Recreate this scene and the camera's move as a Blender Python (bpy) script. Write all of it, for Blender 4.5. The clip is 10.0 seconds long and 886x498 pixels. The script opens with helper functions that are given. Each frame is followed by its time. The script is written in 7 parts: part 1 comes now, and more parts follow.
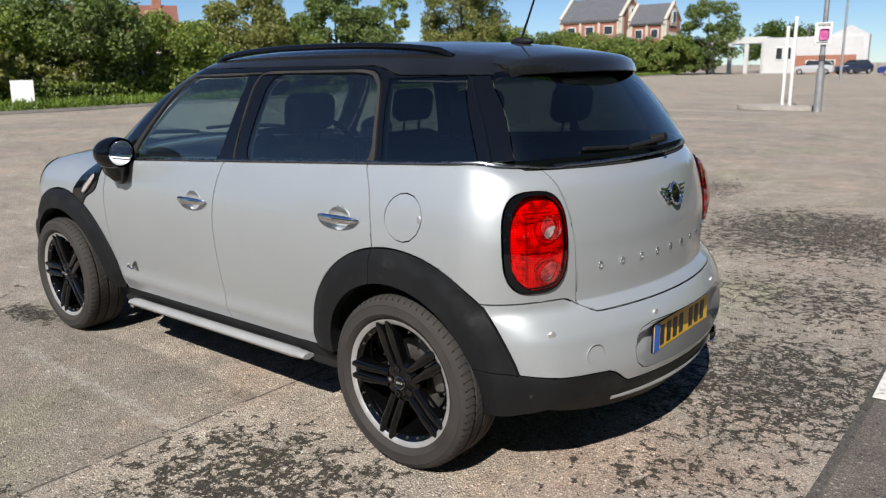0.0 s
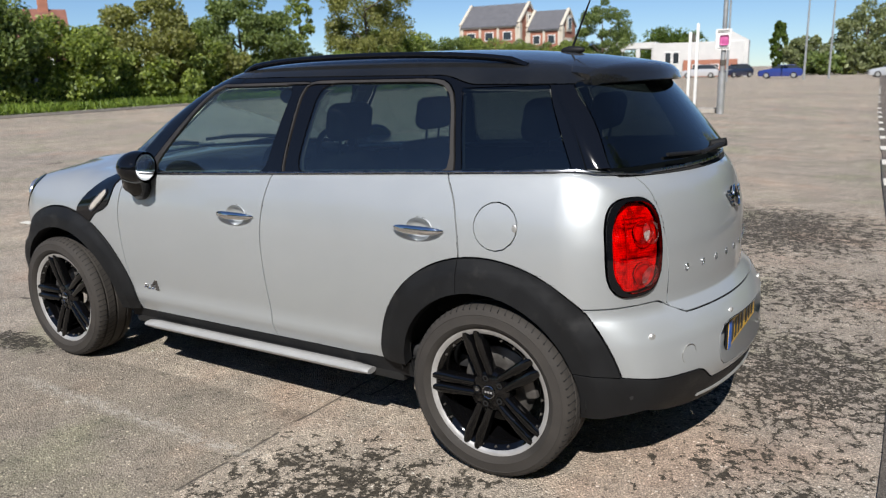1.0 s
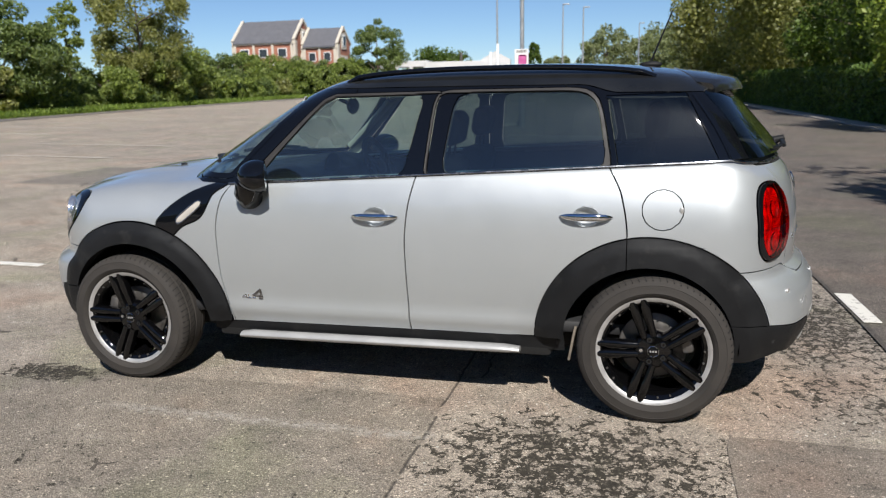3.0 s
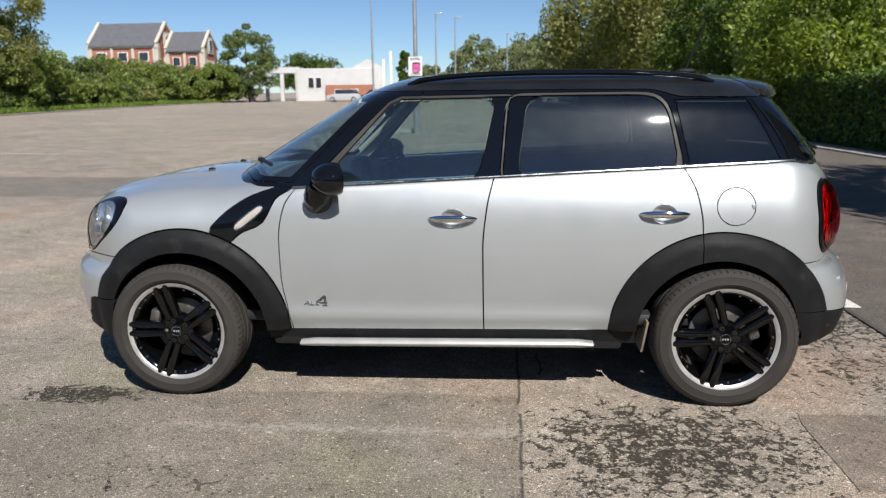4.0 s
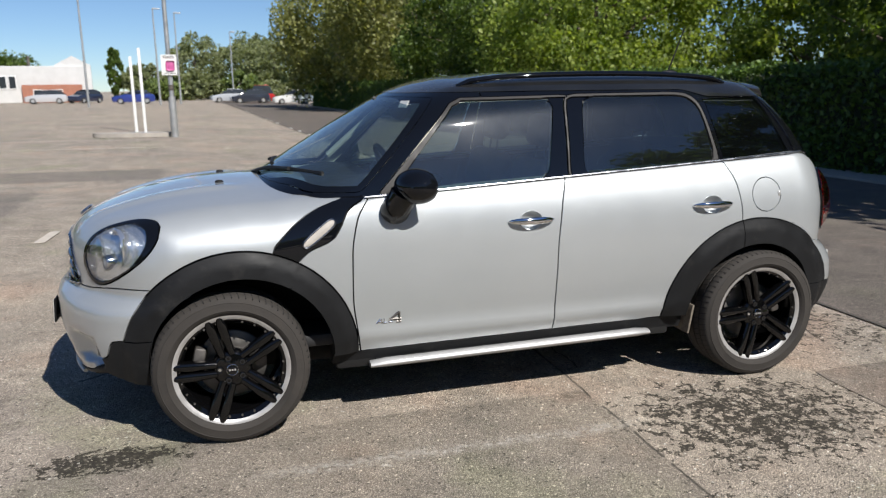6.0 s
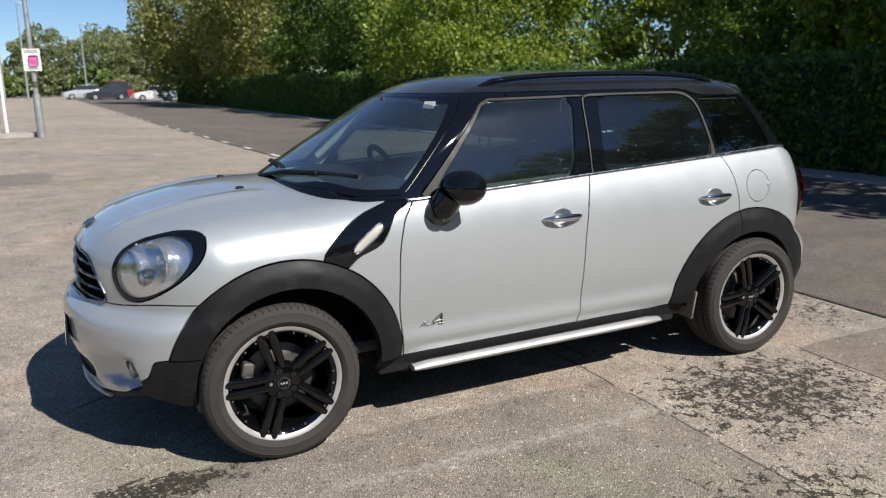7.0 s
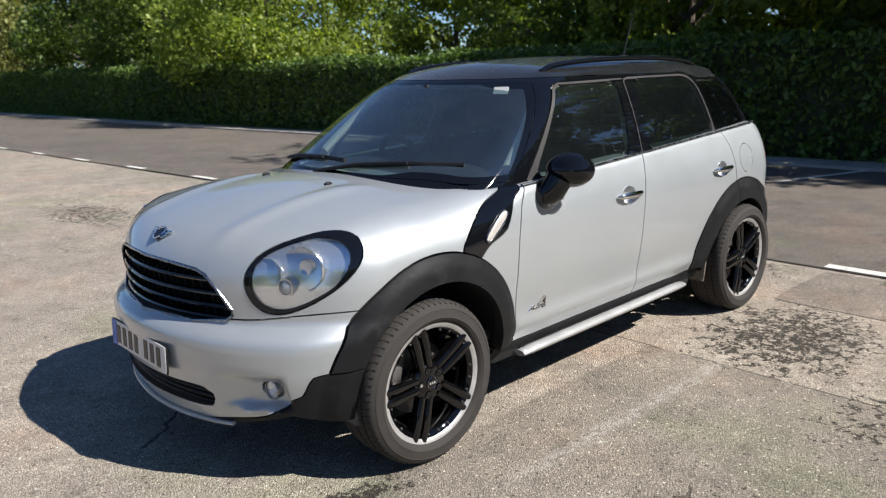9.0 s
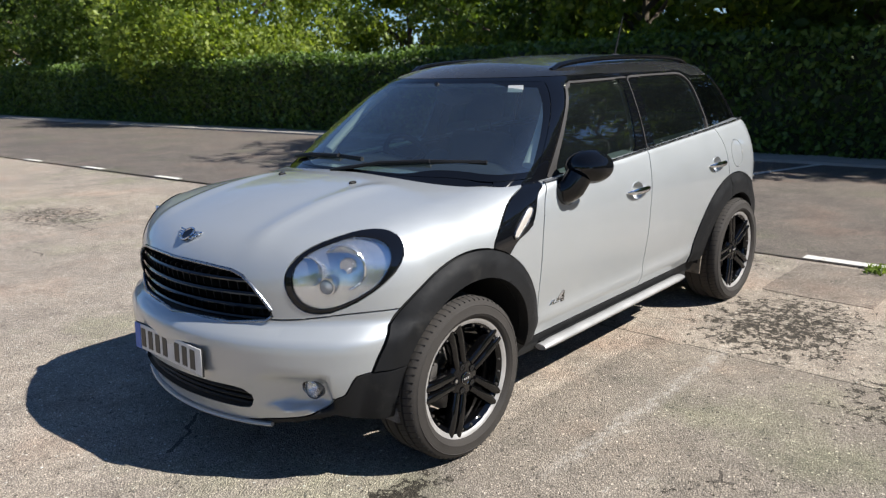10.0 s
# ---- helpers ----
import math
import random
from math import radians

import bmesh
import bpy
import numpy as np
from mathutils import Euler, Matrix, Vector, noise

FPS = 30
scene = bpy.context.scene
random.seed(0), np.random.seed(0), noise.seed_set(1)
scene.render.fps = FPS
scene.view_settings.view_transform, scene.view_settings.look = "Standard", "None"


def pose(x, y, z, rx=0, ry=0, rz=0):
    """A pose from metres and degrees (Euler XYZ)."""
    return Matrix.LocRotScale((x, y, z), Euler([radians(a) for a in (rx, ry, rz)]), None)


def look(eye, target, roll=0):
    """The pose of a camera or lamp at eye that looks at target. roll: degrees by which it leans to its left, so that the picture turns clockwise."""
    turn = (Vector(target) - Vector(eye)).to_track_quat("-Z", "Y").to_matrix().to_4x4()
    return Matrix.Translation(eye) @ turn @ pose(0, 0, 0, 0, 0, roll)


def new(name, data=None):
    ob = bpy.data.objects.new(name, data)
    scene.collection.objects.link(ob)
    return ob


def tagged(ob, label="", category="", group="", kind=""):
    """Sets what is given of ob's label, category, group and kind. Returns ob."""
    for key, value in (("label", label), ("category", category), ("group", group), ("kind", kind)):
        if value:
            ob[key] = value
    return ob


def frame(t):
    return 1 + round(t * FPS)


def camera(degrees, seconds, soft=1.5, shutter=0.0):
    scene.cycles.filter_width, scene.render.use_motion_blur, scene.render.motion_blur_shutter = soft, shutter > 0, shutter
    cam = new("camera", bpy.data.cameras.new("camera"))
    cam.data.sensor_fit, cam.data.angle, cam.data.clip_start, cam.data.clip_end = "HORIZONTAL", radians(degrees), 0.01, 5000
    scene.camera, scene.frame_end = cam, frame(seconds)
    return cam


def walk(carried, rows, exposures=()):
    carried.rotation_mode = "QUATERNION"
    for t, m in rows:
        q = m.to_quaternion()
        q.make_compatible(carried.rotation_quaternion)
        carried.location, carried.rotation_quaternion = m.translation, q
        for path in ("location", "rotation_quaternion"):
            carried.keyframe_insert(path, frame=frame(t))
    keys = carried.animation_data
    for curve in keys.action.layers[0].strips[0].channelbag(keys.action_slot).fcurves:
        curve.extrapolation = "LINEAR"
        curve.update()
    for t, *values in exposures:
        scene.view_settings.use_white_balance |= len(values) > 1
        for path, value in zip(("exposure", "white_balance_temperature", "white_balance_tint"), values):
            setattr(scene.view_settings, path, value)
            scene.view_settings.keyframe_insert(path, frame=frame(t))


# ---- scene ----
cam = camera(60.4, 10.0, soft=1.25)
PATH = [
    (0, (3.07, -2.745, 1.432), (1.83, -1.243, 0.974), -1.0),
    (0.5, (2.841, -2.914, 1.452), (1.688, -1.345, 0.993), -1.1),
    (1, (2.536, -3.122, 1.459), (1.5, -1.471, 1.009), -1.3),
    (1.5, (2.265, -3.497, 1.467), (1.347, -1.775, 1.029), -1.4),
    (2, (1.934, -3.784, 1.45), (1.153, -1.993, 1.023), -1.5),
    (2.5, (1.602, -3.989, 1.457), (0.954, -2.143, 1.038), -1.3),
    (3.8, (0.511, -4.223, 1.463), (0.269, -2.281, 1.049), -0.9),
    (4, (0.307, -4.278, 1.455), (0.136, -2.327, 1.048), -0.7),
    (4.5, (-0.079, -4.273, 1.456), (-0.087, -2.315, 1.045), -0.7),
    (5, (-0.49, -4.174, 1.474), (-0.313, -2.226, 1.055), -0.8),
    (5.5, (-0.874, -4.125, 1.486), (-0.535, -2.201, 1.059), -0.8),
    (5.7, (-1.027, -4.093, 1.48), (-0.609, -2.183, 1.059), -0.8),
    (6.8, (-1.824, -3.808, 1.508), (-1.048, -2.016, 1.076), -0.9),
    (7, (-1.955, -3.761, 1.52), (-1.115, -1.999, 1.085), -1.0),
    (7.5, (-2.273, -3.566, 1.503), (-1.288, -1.881, 1.067), -1.2),
    (8, (-2.668, -3.382, 1.506), (-1.539, -1.792, 1.061), -1.4),
    (8.5, (-2.933, -3.163, 1.498), (-1.694, -1.661, 1.044), -1.6),
    (9, (-3.136, -2.915, 1.521), (-1.809, -1.493, 1.055), -1.8),
    (9.5, (-3.331, -2.77, 1.534), (-1.948, -1.405, 1.062), -1.8),
    (10, (-3.385, -2.709, 1.538), (-1.966, -1.382, 1.061), -1.8),
]
walk(cam, [(t, look(eye, target, roll)) for t, eye, target, roll in PATH], [(0.0, 0.34), (2.5, 0.32), (5.0, 0.29), (7.5, 0.46), (10.0, 0.68)])
cam.data.dof.use_dof, cam.data.dof.focus_distance, cam.data.dof.aperture_fstop = True, 3.1, 4.4

# ---- world, sun, exposure ----
SUN = Vector((0.39, -0.93, 1.0)).normalized()
world = bpy.data.worlds.new("world")
world.use_nodes = True
scene.world = world
wn = world.node_tree.nodes
sky = wn.new("ShaderNodeTexSky")
sky.sky_type = "NISHITA"
sky.sun_disc = False
sky.sun_elevation = math.asin(SUN.z)
sky.sun_rotation = math.atan2(SUN.x, SUN.y)
sky.air_density, sky.dust_density, sky.ozone_density = 1.0, 0.0, 2.4
sky.altitude = 2500
wn["Background"].inputs["Strength"].default_value = 0.068
tint = wn.new("ShaderNodeMix")
tint.data_type, tint.blend_type = "RGBA", "MULTIPLY"
tint.inputs[0].default_value, tint.inputs[7].default_value = 1.0, (0.84, 0.97, 1.12, 1.0)
world.node_tree.links.new(sky.outputs[0], tint.inputs[6])
world.node_tree.links.new(tint.outputs[2], wn["Background"].inputs["Color"])
sun_data = bpy.data.lights.new("sun", "SUN")
sun_data.energy, sun_data.angle, sun_data.color = 5.15, radians(0.53), (1.0, 0.965, 0.92)
sun = new("sun", sun_data)
sun.matrix_world = look(SUN * 40, (0, 0, 0))


# ---- materials ----
def material(name, color, rough=0.5, metal=0.0, coat=0.0, spec=0.5):
    m = bpy.data.materials.new(name)
    m.use_nodes = True
    b = m.node_tree.nodes["Principled BSDF"]
    b.inputs["Base Color"].default_value = (*color, 1)
    b.inputs["Roughness"].default_value = rough
    b.inputs["Metallic"].default_value = metal
    b.inputs["Coat Weight"].default_value = coat
    b.inputs["Coat Roughness"].default_value = 0.03
    b.inputs["Specular IOR Level"].default_value = spec
    return m


def node(m, kind, **sets):
    n = m.node_tree.nodes.new(kind)
    for key, value in sets.items():
        if key in n.inputs:
            n.inputs[key].default_value = value
        else:
            setattr(n, key, value)
    return n


def link(m, a, b):
    m.node_tree.links.new(a, b)


def bsdf(m):
    return m.node_tree.nodes["Principled BSDF"]


def coords(m, kind="Object"):
    return node(m, "ShaderNodeTexCoord").outputs[kind]


def noise_tex(m, scale, detail=4.0, rough=0.6, vec=None):
    n = node(m, "ShaderNodeTexNoise")
    n.inputs["Scale"].default_value, n.inputs["Detail"].default_value, n.inputs["Roughness"].default_value = scale, detail, rough
    link(m, vec if vec is not None else coords(m), n.inputs["Vector"])
    return n.outputs[0]


def ramp(m, fac, stops):
    r = node(m, "ShaderNodeValToRGB")
    els = r.color_ramp.elements
    while len(els) < len(stops):
        els.new(0.5)
    for e, (p, c) in zip(els, stops):
        e.position = p
        e.color = (*c, 1) if not isinstance(c, float) else (c, c, c, 1)
    link(m, fac, r.inputs["Fac"])
    return r.outputs["Color"]


def mix(m, fac, a, b, kind="MIX"):
    n = node(m, "ShaderNodeMix", data_type="RGBA", blend_type=kind)
    for slot, v in (("Factor", fac), ("A", a), ("B", b)):
        sock = [q for q in n.inputs if q.name == slot and q.type == ("VALUE" if slot == "Factor" else "RGBA")][0]
        if isinstance(v, (int, float)):
            sock.default_value = v
        elif isinstance(v, tuple):
            sock.default_value = (*v, 1)
        else:
            link(m, v, sock)
    return [q for q in n.outputs if q.type == "RGBA"][0]


def math_node(m, op, a, b=0.0):
    n = node(m, "ShaderNodeMath", operation=op)
    for sock, v in zip(n.inputs, (a, b)):
        if isinstance(v, (int, float)):
            sock.default_value = v
        else:
            link(m, v, sock)
    return n.outputs[0]


def relief(m, height, strength=0.3, distance=0.01):
    b = node(m, "ShaderNodeBump")
    b.inputs["Strength"].default_value, b.inputs["Distance"].default_value = strength, distance
    link(m, height, b.inputs["Height"])
    link(m, b.outputs[0], bsdf(m).inputs["Normal"])


def worn(name, color, rough, vary=0.25, scale=12.0, fine=180.0, bump=0.15, metal=0.0, coat=0.0, rough_vary=0.12):
    """A surface with broad stains, fine grain and a little relief."""
    m = material(name, color, rough, metal, coat)
    big, small = noise_tex(m, scale), noise_tex(m, fine, 2.0)
    dark = tuple(c * (1 - vary) for c in color)
    light = tuple(min(1, c * (1 + vary)) for c in color)
    col = ramp(m, big, [(0.3, dark), (0.7, light)])
    link(m, mix(m, 0.25, col, ramp(m, small, [(0.3, dark), (0.7, light)])), bsdf(m).inputs["Base Color"])
    link(m, ramp(m, big, [(0.3, max(0.0, rough - rough_vary)), (0.7, min(1.0, rough + rough_vary))]), bsdf(m).inputs["Roughness"])
    if bump:
        relief(m, small, bump, 0.002)
    return m


def silver_paint():
    m = material("silver paint", (0.45, 0.45, 0.45), 0.38, 0.5, 1.0)
    flake = node(m, "ShaderNodeTexVoronoi")
    flake.inputs["Scale"].default_value = 1800
    link(m, coords(m), flake.inputs["Vector"])
    col = ramp(m, flake.outputs["Color"], [(0.0, (0.405, 0.430, 0.442)), (1.0, (0.515, 0.542, 0.555))])
    dust = noise_tex(m, 3.0, 5.0)
    link(m, mix(m, 0.3, col, ramp(m, dust, [(0.3, (0.427, 0.451, 0.462)), (0.7, (0.484, 0.508, 0.520))])), bsdf(m).inputs["Base Color"])
    link(m, ramp(m, noise_tex(m, 9.0, 5.0), [(0.3, 0.40), (0.75, 0.47)]), bsdf(m).inputs["Roughness"])
    return m


def glass(name, tint, gloss=0.02, least=0.13, film=0.0, haze=0.0):
    """A thin pane: tinted see-through, a mirror's gloss at grazing angles, and a film of dry dust coloured blue for sky
    sheen.
    """
    m = bpy.data.materials.new(name)
    m.use_nodes = True
    nt = m.node_tree
    nt.nodes.remove(nt.nodes["Principled BSDF"])
    clear, shine = node(m, "ShaderNodeBsdfTransparent"), node(m, "ShaderNodeBsdfGlossy")
    clear.inputs["Color"].default_value = (*tint, 1)
    shine.inputs["Roughness"].default_value = gloss
    slant = node(m, "ShaderNodeLayerWeight")
    slant.inputs["Blend"].default_value = 0.5
    gain = math_node(m, "ADD", math_node(m, "MULTIPLY", math_node(m, "POWER", slant.outputs["Facing"], 4.2), 0.97 - least), least)
    both = node(m, "ShaderNodeMixShader")
    link(m, gain, both.inputs[0])
    link(m, clear.outputs[0], both.inputs[1])
    link(m, shine.outputs[0], both.inputs[2])
    last = both.outputs[0]
    # The diffuse film is dust with a bluish sky sheen put into its colour.
    for kind, weight, colour in (("ShaderNodeBsdfDiffuse", film, (0.42, 0.52, 0.58, 1)), ("ShaderNodeBsdfGlossy", haze, (0.9, 0.93, 0.95, 1))):
        if weight:
            veil, over = node(m, kind), node(m, "ShaderNodeMixShader")
            veil.inputs["Color"].default_value = colour
            if "Roughness" in veil.inputs and kind.endswith("Glossy"):
                veil.inputs["Roughness"].default_value = 0.33
            link(m, ramp(m, noise_tex(m, 5.0, 5.0, 0.65), [(0.3, weight * 0.7), (0.7, weight * 1.3)]), over.inputs[0])
            link(m, last, over.inputs[1])
            link(m, veil.outputs[0], over.inputs[2])
            last = over.outputs[0]
    link(m, last, nt.nodes["Material Output"].inputs[0])
    return m


SILVER = silver_paint()
BLACK_PAINT = material("black gloss paint", (0.004, 0.0045, 0.006), 0.5, 0.0, 1.0, 0.0)
bsdf(BLACK_PAINT).inputs["Coat Roughness"].default_value = 0.02
PILLAR_BLACK = material("black pillar gloss", (0.004, 0.0045, 0.006), 0.5, 0.0, 1.0, 0.0)
ROOF_PAINT = worn("dusty black gloss paint", (0.009, 0.0095, 0.010), 0.5, 0.35, 4.0, 60.0, 0.0, 0.0, 1.0)
bsdf(ROOF_PAINT).inputs["Specular IOR Level"].default_value = 0.1
bsdf(ROOF_PAINT).inputs["Coat IOR"].default_value = 1.6
bsdf(ROOF_PAINT).inputs["Coat Roughness"].default_value = 0.06
bsdf(ROOF_PAINT).inputs["Sheen Weight"].default_value = 0.16
bsdf(ROOF_PAINT).inputs["Sheen Roughness"].default_value = 0.35
CHROME_DULL = worn("weathered chrome", (0.26, 0.27, 0.29), 0.26, 0.1, 15.0, 300.0, 0.0, 1.0)
CLADDING = worn("black grained plastic", (0.010, 0.0105, 0.0115), 0.55, 0.3, 6.0, 500.0, 0.2)
bsdf(CLADDING).inputs["Specular IOR Level"].default_value = 0.22
haze = ramp(CLADDING, noise_tex(CLADDING, 7.0, 6.0, 0.7), [(0.56, 0.0), (0.74, 0.45)])
link(CLADDING, mix(CLADDING, haze, bsdf(CLADDING).inputs["Base Color"].links[0].from_socket, (0.045, 0.043, 0.040)), bsdf(CLADDING).inputs["Base Color"])
SEAL = worn("grey brown rubber seal", (0.022, 0.02, 0.019), 0.6, 0.2)
TYRE = worn("dusty tyre rubber", (0.031, 0.027, 0.0235), 0.85, 0.35, 9.0, 260.0, 0.5)
RIM_BLACK = material("black gloss wheel lacquer", (0.0025, 0.0025, 0.0028), 0.5, 0.0, 1.0, 0.0)
bsdf(RIM_BLACK).inputs["Coat Roughness"].default_value = 0.05
MACHINED = worn("machined alloy", (0.50, 0.49, 0.48), 0.42, 0.12, 20.0, 900.0, 0.05, 0.6)
CHROME = material("chrome", (0.75, 0.76, 0.78), 0.06, 1.0)
SATIN = worn("satin silver plastic", (0.45, 0.45, 0.44), 0.38, 0.1, 12.0, 500.0, 0.05, 0.6)
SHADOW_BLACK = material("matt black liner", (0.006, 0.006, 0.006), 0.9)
CAST_IRON = worn("brake iron", (0.16, 0.15, 0.14), 0.5, 0.3, 20.0, 300.0, 0.2, 0.8)
GLASS = glass("green tinted glass", (0.66, 0.78, 0.73), 0.02, 0.165, 0.009, 0.003)
SCREEN_GLASS = glass("heat-reflecting screen glass", (0.62, 0.74, 0.74), 0.02, 0.24, 0.024)
REAR_GLASS = glass("dark rear glass", (0.14, 0.175, 0.175), 0.02, 0.09, 0.002, 0.0012)
DARK_GLASS = glass("dark privacy glass", (0.26, 0.33, 0.32), 0.02, 0.14, 0.006, 0.003)
CLEAR = glass("clear lamp lens", (0.93, 0.95, 0.97), 0.02, 0.18)
CLOTH = worn("dark seat cloth", (0.013, 0.013, 0.014), 0.9, 0.3, 20.0, 700.0, 0.4)
CABIN = worn("dark cabin plastic", (0.02, 0.02, 0.021), 0.6, 0.2)
LINING = worn("grey headlining cloth", (0.16, 0.155, 0.145), 0.9, 0.1)
PILLAR_CLOTH = worn("pale pillar cloth", (0.66, 0.64, 0.54), 0.9, 0.08)
RED_LENS = glass("red lamp lens", (0.93, 0.035, 0.04), 0.02, 0.07)
PLATE_WHITE = worn("white number plate", (0.62, 0.62, 0.60), 0.35, 0.05)
PLATE_YELLOW = worn("yellow number plate", (0.72, 0.42, 0.02), 0.35, 0.05)
INK = material("black print", (0.01, 0.01, 0.01), 0.4)
BLUE = material("blue plate band", (0.02, 0.12, 0.5), 0.4)
REFLECTOR = material("bright lamp reflector", (0.90, 0.91, 0.92), 0.12, 0.9)
SOFT_REFLECTOR = material("satin lamp reflector", (0.82, 0.84, 0.86), 0.18, 0.85)


# ---- mesh helpers ----
def mesh_object(name, verts, faces, mat, parent=None, label="", smooth=True, normals=None, kind=""):
    me = bpy.data.meshes.new(name)
    me.from_pydata([tuple(v) for v in verts], [], [tuple(f) for f in faces])
    me.materials.append(mat)
    if smooth:
        me.shade_smooth()
    if normals is not None:
        me.normals_split_custom_set_from_vertices([tuple(n) for n in normals])
    ob = new(name, me)
    ob.parent = parent
    return tagged(ob, label, kind=kind)


def part(name, bm, mat, parent=None, label="", smooth=True, kind=""):
    """Links a bmesh as one mesh object under a thing or a part."""
    me = bpy.data.meshes.new(name)
    bmesh.ops.recalc_face_normals(bm, faces=bm.faces)
    bm.to_mesh(me)
    bm.free()
    for m in (mat if isinstance(mat, (list, tuple)) else [mat]):
        me.materials.append(m)
    if smooth:
        me.shade_smooth()
        me.set_sharp_from_angle(angle=radians(38))
    ob = new(name, me)
    ob.parent = parent
    return tagged(ob, label, kind=kind)


def empty(name, label, category, place=None, group="", kind=""):
    ob = new(name)
    ob.empty_display_size = 0.2
    if place is not None:
        ob.matrix_world = place
    return tagged(ob, label, category, group, kind)


def box_bm(size, m=None, bevel=0.0, segments=2, bm=None):
    bm = bm or bmesh.new()
    out = bmesh.ops.create_cube(bm, size=1.0, matrix=(m or Matrix()) @ Matrix.Diagonal((*size, 1)))
    if bevel:
        edges = {e for v in out["verts"] for e in v.link_edges}
        bmesh.ops.bevel(bm, geom=list(edges), offset=bevel, segments=segments, affect="EDGES", profile=0.5)
    return bm


def tube_bm(r1, r2, a, b, n=16, bm=None):
    """A tapered round bar from a to b."""
    bm = bm or bmesh.new()
    a, b = Vector(a), Vector(b)
    m = Matrix.Translation((a + b) / 2) @ (b - a).to_track_quat("Z", "Y").to_matrix().to_4x4()
    bmesh.ops.create_cone(bm, cap_ends=True, segments=n, radius1=r1, radius2=r2, depth=(b - a).length, matrix=m)
    return bm


def ball_bm(size, m=None, bm=None, u=20, v=12):
    bm = bm or bmesh.new()
    bmesh.ops.create_uvsphere(bm, u_segments=u, v_segments=v, radius=1.0, matrix=(m or Matrix()) @ Matrix.Diagonal((*size, 1)))
    return bm


def sweep_bm(points, radius, n=8, bm=None, flat=1.0, closed=False):
    """A bar of round or flattened section along points."""
    bm = bm or bmesh.new()
    pts = [Vector(p) for p in points]
    rings = []
    for i, p in enumerate(pts):
        a, b = (pts[i - 1] if i or closed else p), (pts[(i + 1) % len(pts)] if i < len(pts) - 1 or closed else p)
        q = (b - a).to_track_quat("Z", "Y")
        rings.append([bm.verts.new(p + q @ Vector((radius * math.cos(k * math.tau / n), radius * flat * math.sin(k * math.tau / n), 0))) for k in range(n)])
    for i in range(len(rings) - (0 if closed else 1)):
        r, s = rings[i], rings[(i + 1) % len(rings)]
        for k in range(n):
            bm.faces.new((r[k], r[(k + 1) % n], s[(k + 1) % n], s[k]))
    if not closed:
        bm.faces.new(rings[0][::-1])
        bm.faces.new(rings[-1])
    return bm


def lathe_bm(profile, n=64, bm=None, closed=True):
    """Turns a profile of (radius, y) about the y axis."""
    bm = bm or bmesh.new()
    rings = [[bm.verts.new((r * math.cos(k * math.tau / n), y, r * math.sin(k * math.tau / n))) for k in range(n)] for r, y in profile]
    count = len(rings) if closed else len(rings) - 1
    for i in range(count):
        a, b = rings[i], rings[(i + 1) % len(rings)]
        for k in range(n):
            bm.faces.new((a[k], a[(k + 1) % n], b[(k + 1) % n], b[k]))
    return bm


def curve(x, pts):
    """A smooth curve through (x, value) points, without overshoot."""
    px, py = np.array([p[0] for p in pts], float), np.array([p[1] for p in pts], float)
    h, d = np.diff(px), np.diff(py) / np.diff(px)
    m = np.zeros(len(px))
    m[0], m[-1] = d[0], d[-1]
    for i in range(1, len(px) - 1):
        if d[i - 1] * d[i] > 0:
            w1, w2 = 2 * h[i] + h[i - 1], h[i] + 2 * h[i - 1]
            m[i] = (w1 + w2) / (w1 / d[i - 1] + w2 / d[i])
    x = np.clip(x, px[0], px[-1])
    i = np.clip(np.searchsorted(px, x, side="right") - 1, 0, len(px) - 2)
    t = (x - px[i]) / h[i]
    return (2 * t**3 - 3 * t**2 + 1) * py[i] + (t**3 - 2 * t**2 + t) * h[i] * m[i] + (3 * t**2 - 2 * t**3) * py[i + 1] + (t**3 - t**2) * h[i] * m[i + 1]


def smax(a, b, k):
    h = np.maximum(k - np.abs(a - b), 0) / k
    return np.maximum(a, b) + h * h * k / 4


def step(x, a, b):
    t = np.clip((x - a) / (b - a), 0, 1)
    return t * t * (3 - 2 * t)


def inside(px, py, poly, turns=2):
    """Signed distance to an outline with softened corners, below zero within."""
    pts = np.array(poly, float)
    for _ in range(turns):
        nxt = np.roll(pts, -1, axis=0)
        gap = np.linalg.norm(nxt - pts, axis=1, keepdims=True)
        cutoff = np.minimum(0.3, 0.032 / np.maximum(gap, 1e-6))
        pts = np.stack([pts + (nxt - pts) * cutoff, nxt - (nxt - pts) * cutoff], 1).reshape(-1, 2)
    p = np.stack([px, py], -1)
    best, flip = np.full(len(p), 1e9), np.ones(len(p))
    for a, b in zip(pts, np.roll(pts, -1, axis=0)):
        e, w = b - a, p - a
        t = np.clip((w @ e) / max(e @ e, 1e-12), 0, 1)
        best = np.minimum(best, ((w - t[:, None] * e) ** 2).sum(1))
        c1, c2 = p[:, 1] >= a[1], p[:, 1] < b[1]
        c3 = e[0] * w[:, 1] > e[1] * w[:, 0]
        flip = np.where((c1 & c2 & c3) | (~c1 & ~c2 & ~c3), -flip, flip)
    return flip * np.sqrt(best)


